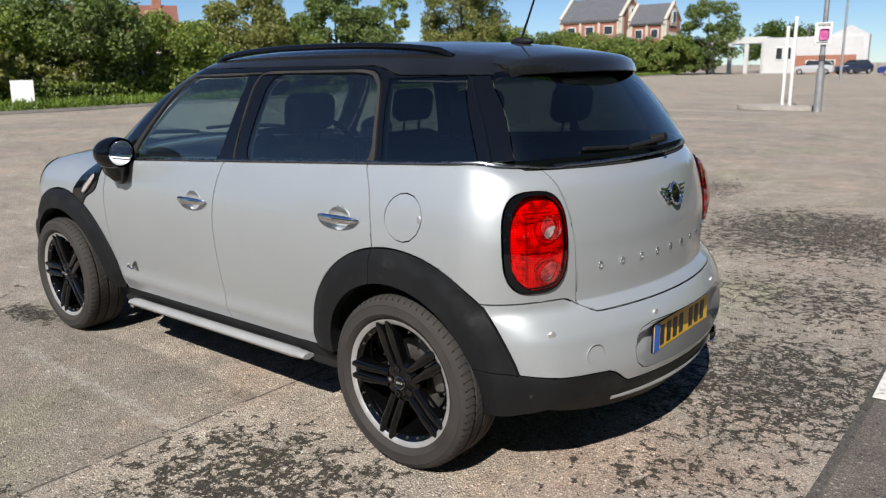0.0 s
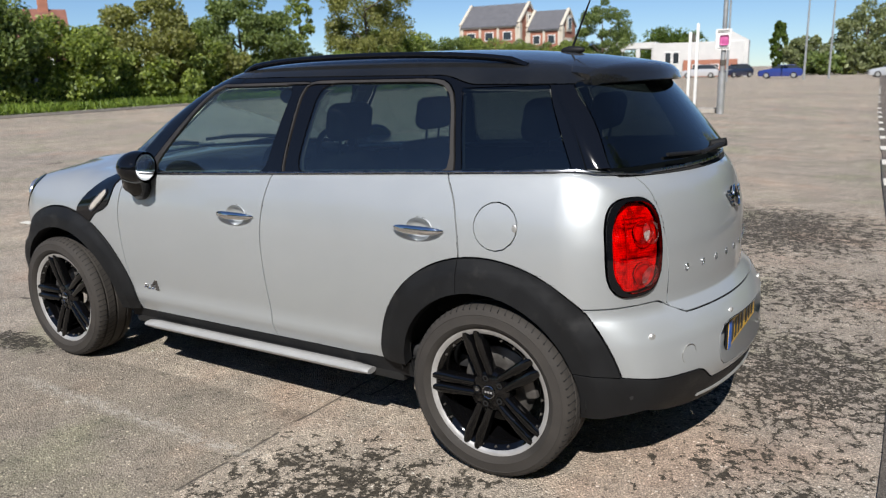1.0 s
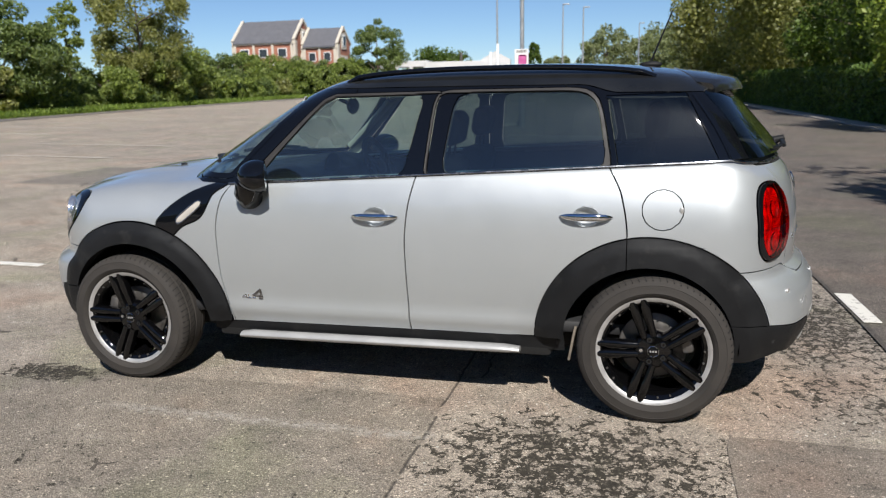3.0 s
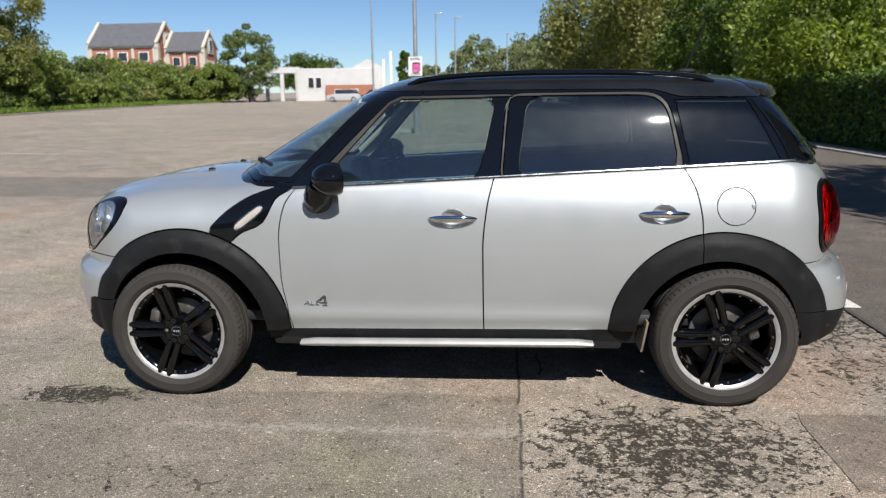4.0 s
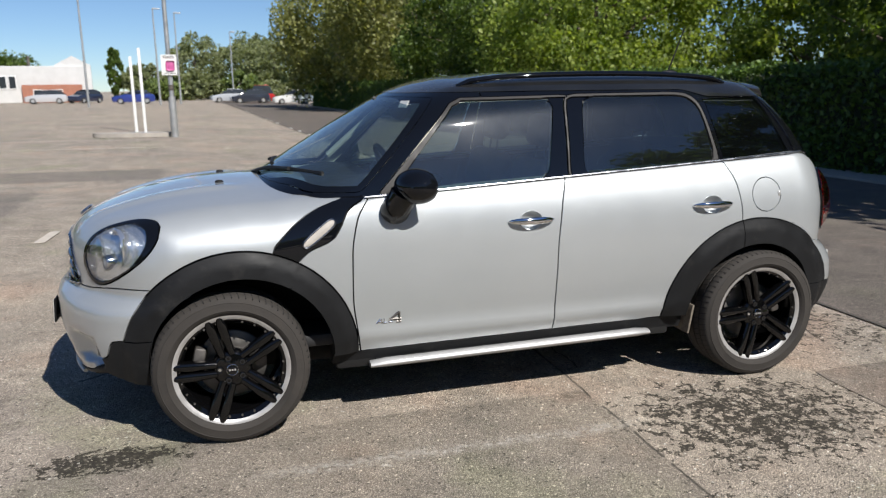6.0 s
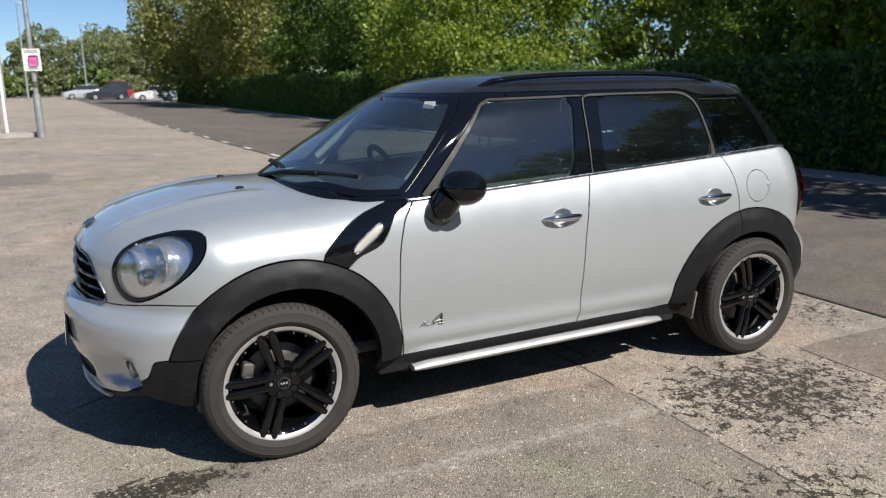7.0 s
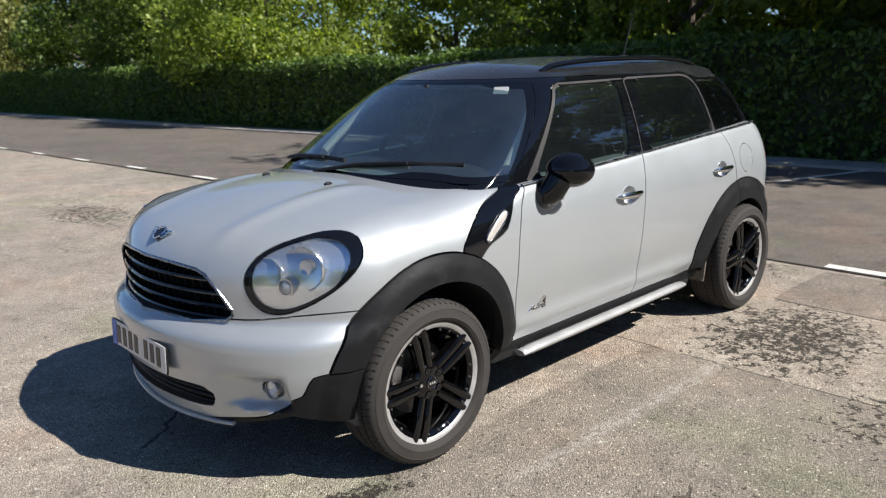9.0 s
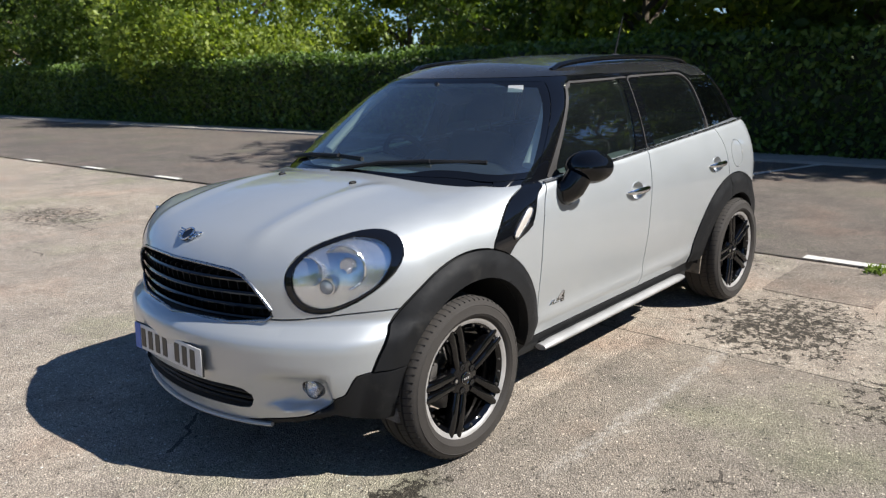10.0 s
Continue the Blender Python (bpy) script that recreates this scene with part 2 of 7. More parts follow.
class Skin:
    """A smooth closed form, held as a sheet that can be cut along lines and split into panels."""

    def __init__(self, form, low, high, core_low, core_high, pitch):
        self.form = form
        key, verts, faces = {}, [], []
        n = [max(2, round((high[i] - low[i]) / pitch)) for i in range(3)]

        def vert(p):
            k = tuple(round(c, 4) for c in p)
            if k not in key:
                key[k] = len(verts)
                verts.append(p)
            return key[k]

        def sheet(ax, bx, cx, value):
            ga, gb = np.linspace(low[ax], high[ax], n[ax] + 1), np.linspace(low[bx], high[bx], n[bx] + 1)
            for i in range(n[ax]):
                for j in range(n[bx]):
                    quad = []
                    for u, w in ((i, j), (i + 1, j), (i + 1, j + 1), (i, j + 1)):
                        p = [0.0, 0.0, 0.0]
                        p[ax], p[bx], p[cx] = ga[u], gb[w], value
                        quad.append(vert(p))
                    faces.append(quad)

        sheet(0, 2, 1, low[1])
        sheet(0, 1, 2, high[2])
        sheet(1, 2, 0, low[0])
        sheet(1, 2, 0, high[0])
        P = np.array(verts)
        O = np.clip(P, core_low, core_high)
        D = P - O
        D /= np.linalg.norm(D, axis=1, keepdims=True)
        lo, hi = np.zeros(len(P)), np.full(len(P), 2.5)
        for _ in range(36):
            mid = (lo + hi) / 2
            within = form(O + D * mid[:, None]) < 0
            lo, hi = np.where(within, mid, lo), np.where(within, hi, mid)
        self.V, self.F = O + D * lo[:, None], faces
        self.V[np.abs(P[:, 1]) < 1e-9, 1] = 0.0
        N = self.normals(self.V)
        for f in self.F:
            a, b, c = (self.V[i] for i in f[:3])
            if np.dot(np.cross(b - a, c - a), N[f[0]]) < 0:
                f.reverse()

    def normals(self, P):
        e, Q = 2e-3, np.array(P, float)
        Q[:, 1] = np.minimum(Q[:, 1], -1e-4)
        g = np.stack([self.form(Q + e * np.eye(3)[i]) - self.form(Q - e * np.eye(3)[i]) for i in range(3)], 1)
        mid = np.abs(np.asarray(P)[:, 1]) < 1e-6
        g[mid, 1] = 0
        return g / np.maximum(np.linalg.norm(g, axis=1, keepdims=True), 1e-9)

    def cut(self, g):
        val = g(self.V)
        val = np.where(np.abs(val) < 2e-4, 2e-4, val)
        verts, vals, made, out = list(self.V), list(val), {}, []

        def cross(a, b):
            k = (min(a, b), max(a, b))
            if k not in made:
                t = val[k[0]] / (val[k[0]] - val[k[1]])
                made[k] = len(verts)
                verts.append(self.V[k[0]] + t * (self.V[k[1]] - self.V[k[0]]))
            return made[k]

        for f in self.F:
            s = [val[i] > 0 for i in f]
            if all(s) or not any(s):
                out.append(f)
                continue
            if sum(s[i] != s[i - 1] for i in range(len(f))) > 2:
                out.append(f)
                continue
            halves = {True: [], False: []}
            for i, a in enumerate(f):
                b = f[(i + 1) % len(f)]
                halves[s[i]].append(a)
                if s[i] != s[(i + 1) % len(f)]:
                    c = cross(a, b)
                    halves[True].append(c)
                    halves[False].append(c)
            out += [h for h in halves.values() if len(h) > 2]
        self.V, self.F = np.array(verts), out
        fresh = np.arange(len(val), len(verts))
        if len(fresh):
            P = self.V[fresh]
            N = self.normals(P)
            f0 = self.form(P)
            e = 2e-3
            slope = (self.form(P + N * e) - f0) / e
            self.V[fresh] = P - N * (f0 / np.maximum(slope, 0.2))[:, None]
            self.V[fresh[np.abs(P[:, 1]) < 1e-7], 1] = 0.0

    def centres(self):
        return np.array([self.V[f].mean(0) for f in self.F])

    def panel(self, name, chosen, mat, parent, label="", side="both", gap=0.0034, depth=0.014, lift=None, raise_by=0.0):
        """Makes one panel out of chosen faces: shrunk by the gap, with turned-in edges. side: left, right or both."""
        used = sorted({i for k in chosen for i in self.F[k]})
        at = {v: i for i, v in enumerate(used)}
        P, faces = self.V[used].copy(), [[at[i] for i in self.F[k]] for k in chosen]
        N = self.normals(P)
        count = {}
        for f in faces:
            for i, a in enumerate(f):
                e = (a, f[(i + 1) % len(f)])
                count[tuple(sorted(e))] = count.get(tuple(sorted(e)), 0) + 1
        rim = []
        for f in faces:
            for i, a in enumerate(f):
                b = f[(i + 1) % len(f)]
                if count[tuple(sorted((a, b)))] == 1 and not (abs(P[a, 1]) < 1e-6 and abs(P[b, 1]) < 1e-6):
                    rim.append((a, b))
        inward = np.zeros_like(P)
        for a, b in rim:
            w = np.cross((N[a] + N[b]) / 2, P[b] - P[a])
            w /= max(np.linalg.norm(w), 1e-9)
            inward[a] += w
            inward[b] += w
        edge = sorted({i for e in rim for i in e})
        for i in edge:
            l = np.linalg.norm(inward[i])
            inward[i] = inward[i] / l if l > 1e-6 else 0
        mid = np.abs(P[:, 1]) < 1e-6
        inward[mid, 1] = 0
        P = P + inward * gap + N * raise_by
        if lift is not None:
            d, N2 = lift(P, N)
            P = P + d
            N = N2 if N2 is not None else N
        back = {i: len(used) + k for k, i in enumerate(edge)}
        lipn = {i: len(used) + len(edge) + k for k, i in enumerate(edge)}
        P = np.vstack([P, P[edge] - N[edge] * depth, P[edge]]) if edge else P
        N = np.vstack([N, -inward[edge], -inward[edge] * 0.8 + N[edge] * 0.2]) if edge else N
        faces = faces + [[lipn[b], lipn[a], back[a], back[b]] for a, b in rim]
        if side == "left":
            V, F, M = P, faces, N
        else:
            R, RN = P * (1, -1, 1), N * (1, -1, 1)
            if side == "right":
                V, F, M = R, [f[::-1] for f in faces], RN
            else:
                joint = np.abs(P[:, 1]) < 1e-6
                other = np.where(joint, np.arange(len(P)), len(P) + np.arange(len(P)))
                V, M = np.vstack([P, R]), np.vstack([N, RN])
                F = faces + [[int(other[i]) for i in f[::-1]] for f in faces]
        M = M / np.maximum(np.linalg.norm(M, axis=1, keepdims=True), 1e-9)
        used2 = sorted({i for f in F for i in f})
        at2 = {v: i for i, v in enumerate(used2)}
        return mesh_object(name, V[used2], [[at2[i] for i in f] for f in F], mat, parent, label, True, M[used2])


# ---- the car ----
def belt(x):
    return 1.019 + 0.049 * (x + 0.67)


def half_width(x, z):
    w = 0.852 - 0.9 * np.maximum(z - 0.82, 0) ** 2 - 0.30 * np.maximum(0.82 - z, 0) ** 2
    w = w + 0.014 * np.exp(-(((z - 0.395) / 0.045) ** 2)) * step(x, -1.0, -0.6) * step(-x, -1.0, -0.6)
    return w - 0.035 * np.maximum(np.abs(x + 0.05) - 1.2, 0) ** 1.5


def top_height(x, a):
    u = np.maximum(-1.15 - x, 0)
    hood = 1.062 - 0.0247 * (u / 0.38) ** 2.4 - (0.05 + 0.085 * step(-x, 0.75, 1.2)) * a**2
    bulge = 0.010 * np.exp(-(((a - 0.36) / 0.05) ** 2)) * step(-x, 1.15, 1.35) * step(x, -1.98, -1.8)
    s = step(x, -0.95, -0.7)
    return (hood + bulge) * (1 - s) + (belt(x) + 0.004) * s


def nose(a, z):
    mid = curve(z, [(0.12, -1.93), (0.25, -2.0), (0.35, -2.035), (0.48, -2.062), (0.56, -2.063), (0.595, -2.055), (0.618, -2.034), (0.638, -2.010), (0.655, -2.006), (0.75, -2.008), (0.83, -1.996), (0.92, -1.972), (1.1, -1.84)])
    dent = 0.058 * step(a, 0.42, 0.56) * step(-a, -0.70, -0.645) * step(z, 0.318, 0.36) * step(-z, -0.485, -0.425)
    return mid - 0.020 + (0.38 + 0.07 * step(z, 0.57, 0.65)) * a**2 + 0.22 * a**4 + dent


def tail(a, z):
    mid = curve(z, [(0.12, 1.88), (0.25, 1.98), (0.35, 2.035), (0.44, 2.056), (0.54, 2.046), (0.60, 2.015), (0.635, 1.985), (0.665, 1.952), (0.75, 1.955), (0.85, 1.953), (0.95, 1.935), (1.05, 1.90), (1.15, 1.84), (1.25, 1.77)])
    return mid - 0.33 * a**2 - 0.12 * a**4


def body_form(P):
    x, a, z = P[:, 0], np.abs(P[:, 1]), P[:, 2]
    k = 0.17 - 0.145 * step(x, -1.0, -0.62)
    f = smax(a - half_width(x, z), z - top_height(x, a), k)
    f = smax(f, nose(a, z) - x, 0.11)
    return smax(f, x - tail(a, z), 0.12)


def cabin_form(P):
    x, a, z = P[:, 0], np.abs(P[:, 1]), P[:, 2]
    h = z - 1.06
    side = a - (0.775 - 0.27 * h - 0.36 * h**2 - 0.045 * np.maximum(x - 0.4, 0) ** 2 - 0.05 * np.maximum(-0.1 - x, 0) ** 2)
    roof = z - (1.560 - np.where(x < 0.58, 0.060, 0.072) * np.abs(x - 0.58) ** 2.5 - 0.17 * a**2)
    front = (-1.132 + 1.71 * (z - 1.053) - 0.25 * (z - 1.053) * (1.44 - z) + 0.36 * a**2 + 0.32 * a**4 - x) / 1.98
    rear = (x - (1.875 - 0.87 * (z - 1.13) + 0.25 * (z - 1.13) * (1.43 - z) - 0.42 * a**2)) / 1.28
    f = smax(side, roof, 0.13)
    f = smax(f, front, 0.07)
    return smax(f, rear, 0.10)


car = empty("car", "silver compact car with black roof and black wheels on worn tarmac", "car")
body = Skin(body_form, (-2.1, -0.9, 0.18), (2.1, 0.0, 1.15), (-1.5, -0.45, 0.45), (1.5, 0.0, 0.75), 0.03)
ARCH_F, ARCH_R = (-1.245, 0.335), (1.265, 0.335)


def ring(c, r):
    return lambda P: np.hypot(P[:, 0] - c[0], P[:, 2] - c[1]) - r


def rear_ring(r):
    """The rear arch trim's edge, drawn out a little towards the tail."""
    return lambda P: np.hypot((P[:, 0] - ARCH_R[0]) / (1 + 0.05 * step(P[:, 0], 1.25, 1.45)), P[:, 2] - ARCH_R[1]) - r


def line_x(pts):
    """Below zero in front of an upright line given as (z, x)."""
    return lambda P: P[:, 0] - curve(P[:, 2], pts)


ahead = line_x([(0.30, -0.735), (0.426, -0.752), (0.589, -0.770), (0.776, -0.768), (0.932, -0.740), (1.026, -0.679), (1.06, -0.65)])
between = line_x([(0.3, 0.192), (0.738, 0.190), (0.921, 0.207), (1.054, 0.237), (1.1, 0.25)])
behind = line_x([(0.3, 1.176), (0.819, 1.174), (0.988, 1.148), (1.11, 1.090), (1.15, 1.07)])
SCUTTLE = [(-1.125, 0.80), (-1.05, 0.885), (-0.996, 0.930), (-0.93, 0.972), (-0.864, 0.998), (-0.79, 1.018), (-0.70, 1.05), (-0.69, 1.02), (-0.765, 0.985), (-0.785, 0.965), (-0.818, 0.894), (-0.845, 0.853), (-0.899, 0.830), (-0.96, 0.81), (-1.02, 0.74)]
LAMP = (-0.005, 0.834)


def scuttle(P):
    return np.where(P[:, 1] < -0.5, inside(P[:, 0], P[:, 2], SCUTTLE, 1), 1.0)


def lamp_place(P):
    """Across and up on the front corner, turned with the lamp's lean."""
    h = 0.75 * (P[:, 0] + 1.70) + 0.66 * (np.abs(P[:, 1]) - 0.66) + 0.0
    u, v = h - LAMP[0], P[:, 2] - LAMP[1]
    c, s = math.cos(radians(21)), math.sin(radians(21))
    return u * c + v * s, v * c - u * s


def headlamp(P):
    u, v = lamp_place(P)
    d = (np.abs(u / 0.220) ** 2.4 + np.abs(v / (0.112 - 0.10 * u)) ** 2.3) ** (1 / 2.35) - 1
    return np.where(P[:, 0] < -1.3, d * 0.11, 1.0)


def tail_lamp(P):
    h = -0.62 * (P[:, 0] - 1.78) + 0.78 * (np.abs(P[:, 1]) - 0.72)
    d = (np.abs((h + 0.016) / 0.115) ** 3.2 + np.abs((P[:, 2] - 0.875) / 0.165) ** 3.0) ** (1 / 3.1) - 1
    return np.where((P[:, 0] > 1.4), d * 0.088, 1.0)


def headlamp_inner(P):
    u, v = lamp_place(P)
    return headlamp(P) + 0.0125 + 0.012 * step(u, 0.05, 0.17)


def tail_inner(P):
    h = -0.62 * (P[:, 0] - 1.78) + 0.78 * (np.abs(P[:, 1]) - 0.72)
    return tail_lamp(P) + 0.008 + 0.012 * step(h, 0.0, 0.07)


def tail_eye(z):
    def g(P):
        h = -0.62 * (P[:, 0] - 1.78) + 0.78 * (np.abs(P[:, 1]) - 0.72)
        return np.where(P[:, 0] > 1.4, np.hypot(h + 0.052, P[:, 2] - z) - 0.038, 1.0)
    return g


eye_high, eye_low = tail_eye(0.925), tail_eye(0.785)


def front_split(P):
    return P[:, 2] - (0.658 + 0.027 * step(np.abs(P[:, 1]), 0.5, 0.78))


def rear_split(P):
    a = np.abs(P[:, 1])
    return P[:, 2] - (0.675 - 0.05 * step(-a, -0.60, -0.50))


def gate_side(P):
    a = np.abs(P[:, 1])
    return np.where(P[:, 0] > 1.5, a - curve(P[:, 2], [(0.55, 0.548), (0.92, 0.562), (1.05, 0.575), (1.12, 0.592), (1.2, 0.62)]), 1.0)


def grille(P):
    return np.where(P[:, 0] < -1.6, inside(np.abs(P[:, 1]), P[:, 2], [(-0.5, 0.838), (0.22, 0.836), (0.36, 0.822), (0.415, 0.79), (0.478, 0.70), (0.483, 0.675), (0.46, 0.655), (0.32, 0.638), (-0.5, 0.632)], 1), 1.0)


def intake(P):
    return np.where(P[:, 0] < -1.6, inside(np.abs(P[:, 1]), P[:, 2], [(-0.5, 0.40), (0.385, 0.402), (0.425, 0.38), (0.41, 0.325), (0.36, 0.312), (-0.5, 0.30)], 1), 1.0)


def fog_lamp(P):
    return np.where(P[:, 0] < -1.6, np.hypot(np.abs(P[:, 1]) - 0.602, P[:, 2] - 0.402) - 0.033, 1.0)


def cladding_front(P):
    """Below zero in the black lower corner of the front bumper."""
    return P[:, 2] - np.where(P[:, 0] < -1.3, curve(np.abs(P[:, 1]), [(0.0, 0.235), (0.27, 0.243), (0.47, 0.279), (0.55, 0.293), (0.61, 0.310), (0.645, 0.335), (0.68, 0.372), (0.725, 0.394), (0.748, 0.44), (0.762, 0.466), (0.8, 0.475), (0.9, 0.485)]), 0.343)


def cladding_rear(P):
    return P[:, 2] - np.where(P[:, 0] > 1.3, curve(np.abs(P[:, 1]), [(0.0, 0.36), (0.42, 0.365), (0.47, 0.40), (0.52, 0.425), (0.66, 0.43), (0.78, 0.445), (0.9, 0.47)]), 0.343)


def sill(P):
    return P[:, 2] - (0.322 + 0.012 * (P[:, 0] + 0.74))


def underside(P):
    x = P[:, 0]
    return P[:, 2] - (0.20 + 0.026 * step(x, -1.3, -0.9) + 0.014 * step(x, 1.2, 1.7) - 0.03 * step(x, 1.2, 1.7))


def plate_recess(P):
    return np.where(P[:, 0] > 1.7, inside(np.abs(P[:, 1]), P[:, 2], [(-0.5, 0.555), (0.33, 0.555), (0.40, 0.53), (0.405, 0.45), (0.37, 0.395), (-0.5, 0.385)], 1), 1.0)


def fuel_flap(P):
    return np.where(P[:, 1] < -0.5, np.hypot(P[:, 0] - 1.315, P[:, 2] - 0.936) - 0.083, 1.0)


HANDLES = ((0.052, 0.884), (1.002, 0.905))


def handle_hole(P):
    d = np.minimum(*[np.hypot((P[:, 0] - x) / 1.12, (P[:, 2] - z + 0.002) / 0.86) - 0.050 for x, z in HANDLES])
    return np.where(P[:, 1] < -0.5, d, 1.0)


def boot_ledge(P):
    return np.maximum(cabin_form(P) + 0.012, 1.096 + 0.02 * np.abs(P[:, 1]) ** 2 - P[:, 2])


for g in (ring(ARCH_F, 0.495), ring(ARCH_F, 0.383), rear_ring(0.487), ring(ARCH_R, 0.36), ahead, between, behind, scuttle, headlamp, headlamp_inner, tail_lamp, tail_inner, eye_high, eye_low,
          front_split, rear_split, gate_side, grille, intake, fog_lamp, cladding_front, cladding_rear, sill, underside, plate_recess, fuel_flap, handle_hole, boot_ledge, ring(ARCH_F, 0.448), ring(ARCH_R, 0.432)):
    body.cut(g)
C = body.centres()
val = {f: f(C) for f in (ahead, between, behind, scuttle, headlamp, headlamp_inner, tail_lamp, tail_inner, eye_high, eye_low, front_split, rear_split, gate_side, grille, intake, fog_lamp, cladding_front, cladding_rear, sill, underside, plate_recess, fuel_flap, handle_hole, boot_ledge)}
of, inf = ring(ARCH_F, 0.495)(C), ring(ARCH_F, 0.383)(C)
orr, inr = rear_ring(0.487)(C), ring(ARCH_R, 0.36)(C)
flank = C[:, 1] < -0.45
region = np.full(len(C), "none", dtype=object)
free = np.ones(len(C), bool)


def take(name, mask):
    global free
    region[free & mask] = name
    free = free & ~mask


take("out", val[underside] < 0)
take("out", val[handle_hole] < 0)
take("out", flank & (inf < 0) & (C[:, 0] > -1.75))
take("out", flank & (inr < 0) & (C[:, 0] < 1.75))
take("arch_front", flank & (of < 0) & (val[sill] > 0) & ((val[cladding_front] > 0) | (C[:, 0] > -1.2)))
take("arch_rear_door", flank & (orr < 0) & (val[sill] > 0) & (val[behind] < 0))
take("arch_rear", flank & (orr < 0) & (val[sill] > 0) & ((val[cladding_rear] > 0) | (C[:, 0] < 1.2)))
take("lamp_glass", (val[headlamp] < 0) & (val[headlamp_inner] < 0))
take("headlamp", val[headlamp] < 0)
take("eye_high", (val[tail_inner] < 0) & (val[eye_high] < 0))
take("eye_low", (val[tail_inner] < 0) & (val[eye_low] < 0))
take("tail_glass", (val[tail_lamp] < 0) & (val[tail_inner] < 0))
take("tail_lamp", val[tail_lamp] < 0)
take("grille", val[grille] < 0)
take("intake", val[intake] < 0)
take("fog_lamp", val[fog_lamp] < 0)
take("plate_recess", val[plate_recess] < 0)
take("scuttle", val[scuttle] < 0)
take("skirt_front", (val[cladding_front] < 0) & (C[:, 0] < -1.2))
take("skirt_rear", (val[cladding_rear] < 0) & (C[:, 0] > 1.2))
take("sill", (val[sill] < 0) & (np.abs(C[:, 0]) < 1.3))
take("bumper_front", (val[front_split] < 0) & (C[:, 0] < -1.3))
take("bumper_rear", (val[rear_split] < 0) & (C[:, 0] > 1.3))
take("boot_lining", (val[boot_ledge] < 0) & (C[:, 0] > 1.2))
take("under_cabin", (C[:, 0] > -0.9) & (C[:, 0] < 1.45) & (np.abs(C[:, 1]) < 0.68) & (C[:, 2] > 1.0))
take("wing", (val[ahead] < 0) & (C[:, 0] > -1.07 + (C[:, 2] - 0.77) * 1.38) & flank & (C[:, 2] < 1.04))
take("hood", (val[ahead] < 0) | (C[:, 0] < -0.9))
take("fuel_flap", val[fuel_flap] < 0)
take("door_front", (val[between] < 0) & flank)
take("door_rear", (val[behind] < 0) & flank)
take("tailgate", val[gate_side] < 0)
take("quarter", np.ones(len(C), bool))


def faces_of(skin_regions, *names):
    return [i for i, r in enumerate(skin_regions) if r in names]


def flare(c, r1, r2, out1, out2):
    """Pushes an arch trim out from the body, more towards its inner edge."""
    def lift(P, N):
        r = np.hypot(P[:, 0] - c[0], P[:, 2] - c[1])
        fade = step(-P[:, 1], 0.55, 0.72)

        def out(r):
            t = np.clip((r2 - r) / (r2 - r1), 0, 1)
            return out1 + (out2 - out1) * (1.75 * np.minimum(t, 0.42) + 0.45 * np.maximum(t - 0.42, 0))
        d = np.zeros_like(P)
        d[:, 1] = -out(r) * fade
        slope = (out(r + 0.012) - out(r - 0.012)) / 0.024 * fade
        M = N / np.maximum(np.abs(N[:, 1:2]), 0.3)
        M[:, 0] -= slope * (P[:, 0] - c[0]) / np.maximum(r, 1e-6)
        M[:, 2] -= slope * (P[:, 2] - c[1]) / np.maximum(r, 1e-6)
        return d, M / np.linalg.norm(M, axis=1, keepdims=True)
    return lift


body.panel("hood", faces_of(region, "hood"), SILVER, car, "silver metallic bonnet")
body.panel("front_bumper", faces_of(region, "bumper_front"), SILVER, car)
body.panel("rear_bumper", faces_of(region, "bumper_rear"), SILVER, car)
tailgate = body.panel("tailgate", faces_of(region, "tailgate"), SILVER, car)
body.panel("front_skirt", faces_of(region, "skirt_front"), CLADDING, car, "scuffed black plastic lower bumper", depth=0.03, lift=flare(ARCH_F, 0.383, 0.495, 0.0, 0.040))
rear_skirt = body.panel("rear_skirt", faces_of(region, "skirt_rear"), CLADDING, car, "scuffed black plastic lower bumper", depth=0.03, lift=flare(ARCH_R, 0.36, 0.487, 0.0, 0.034))
body.panel("boot_lining", faces_of(region, "boot_lining"), SHADOW_BLACK, car, "dark boot edge under the rear glass", gap=0.0)
DOORS = {}
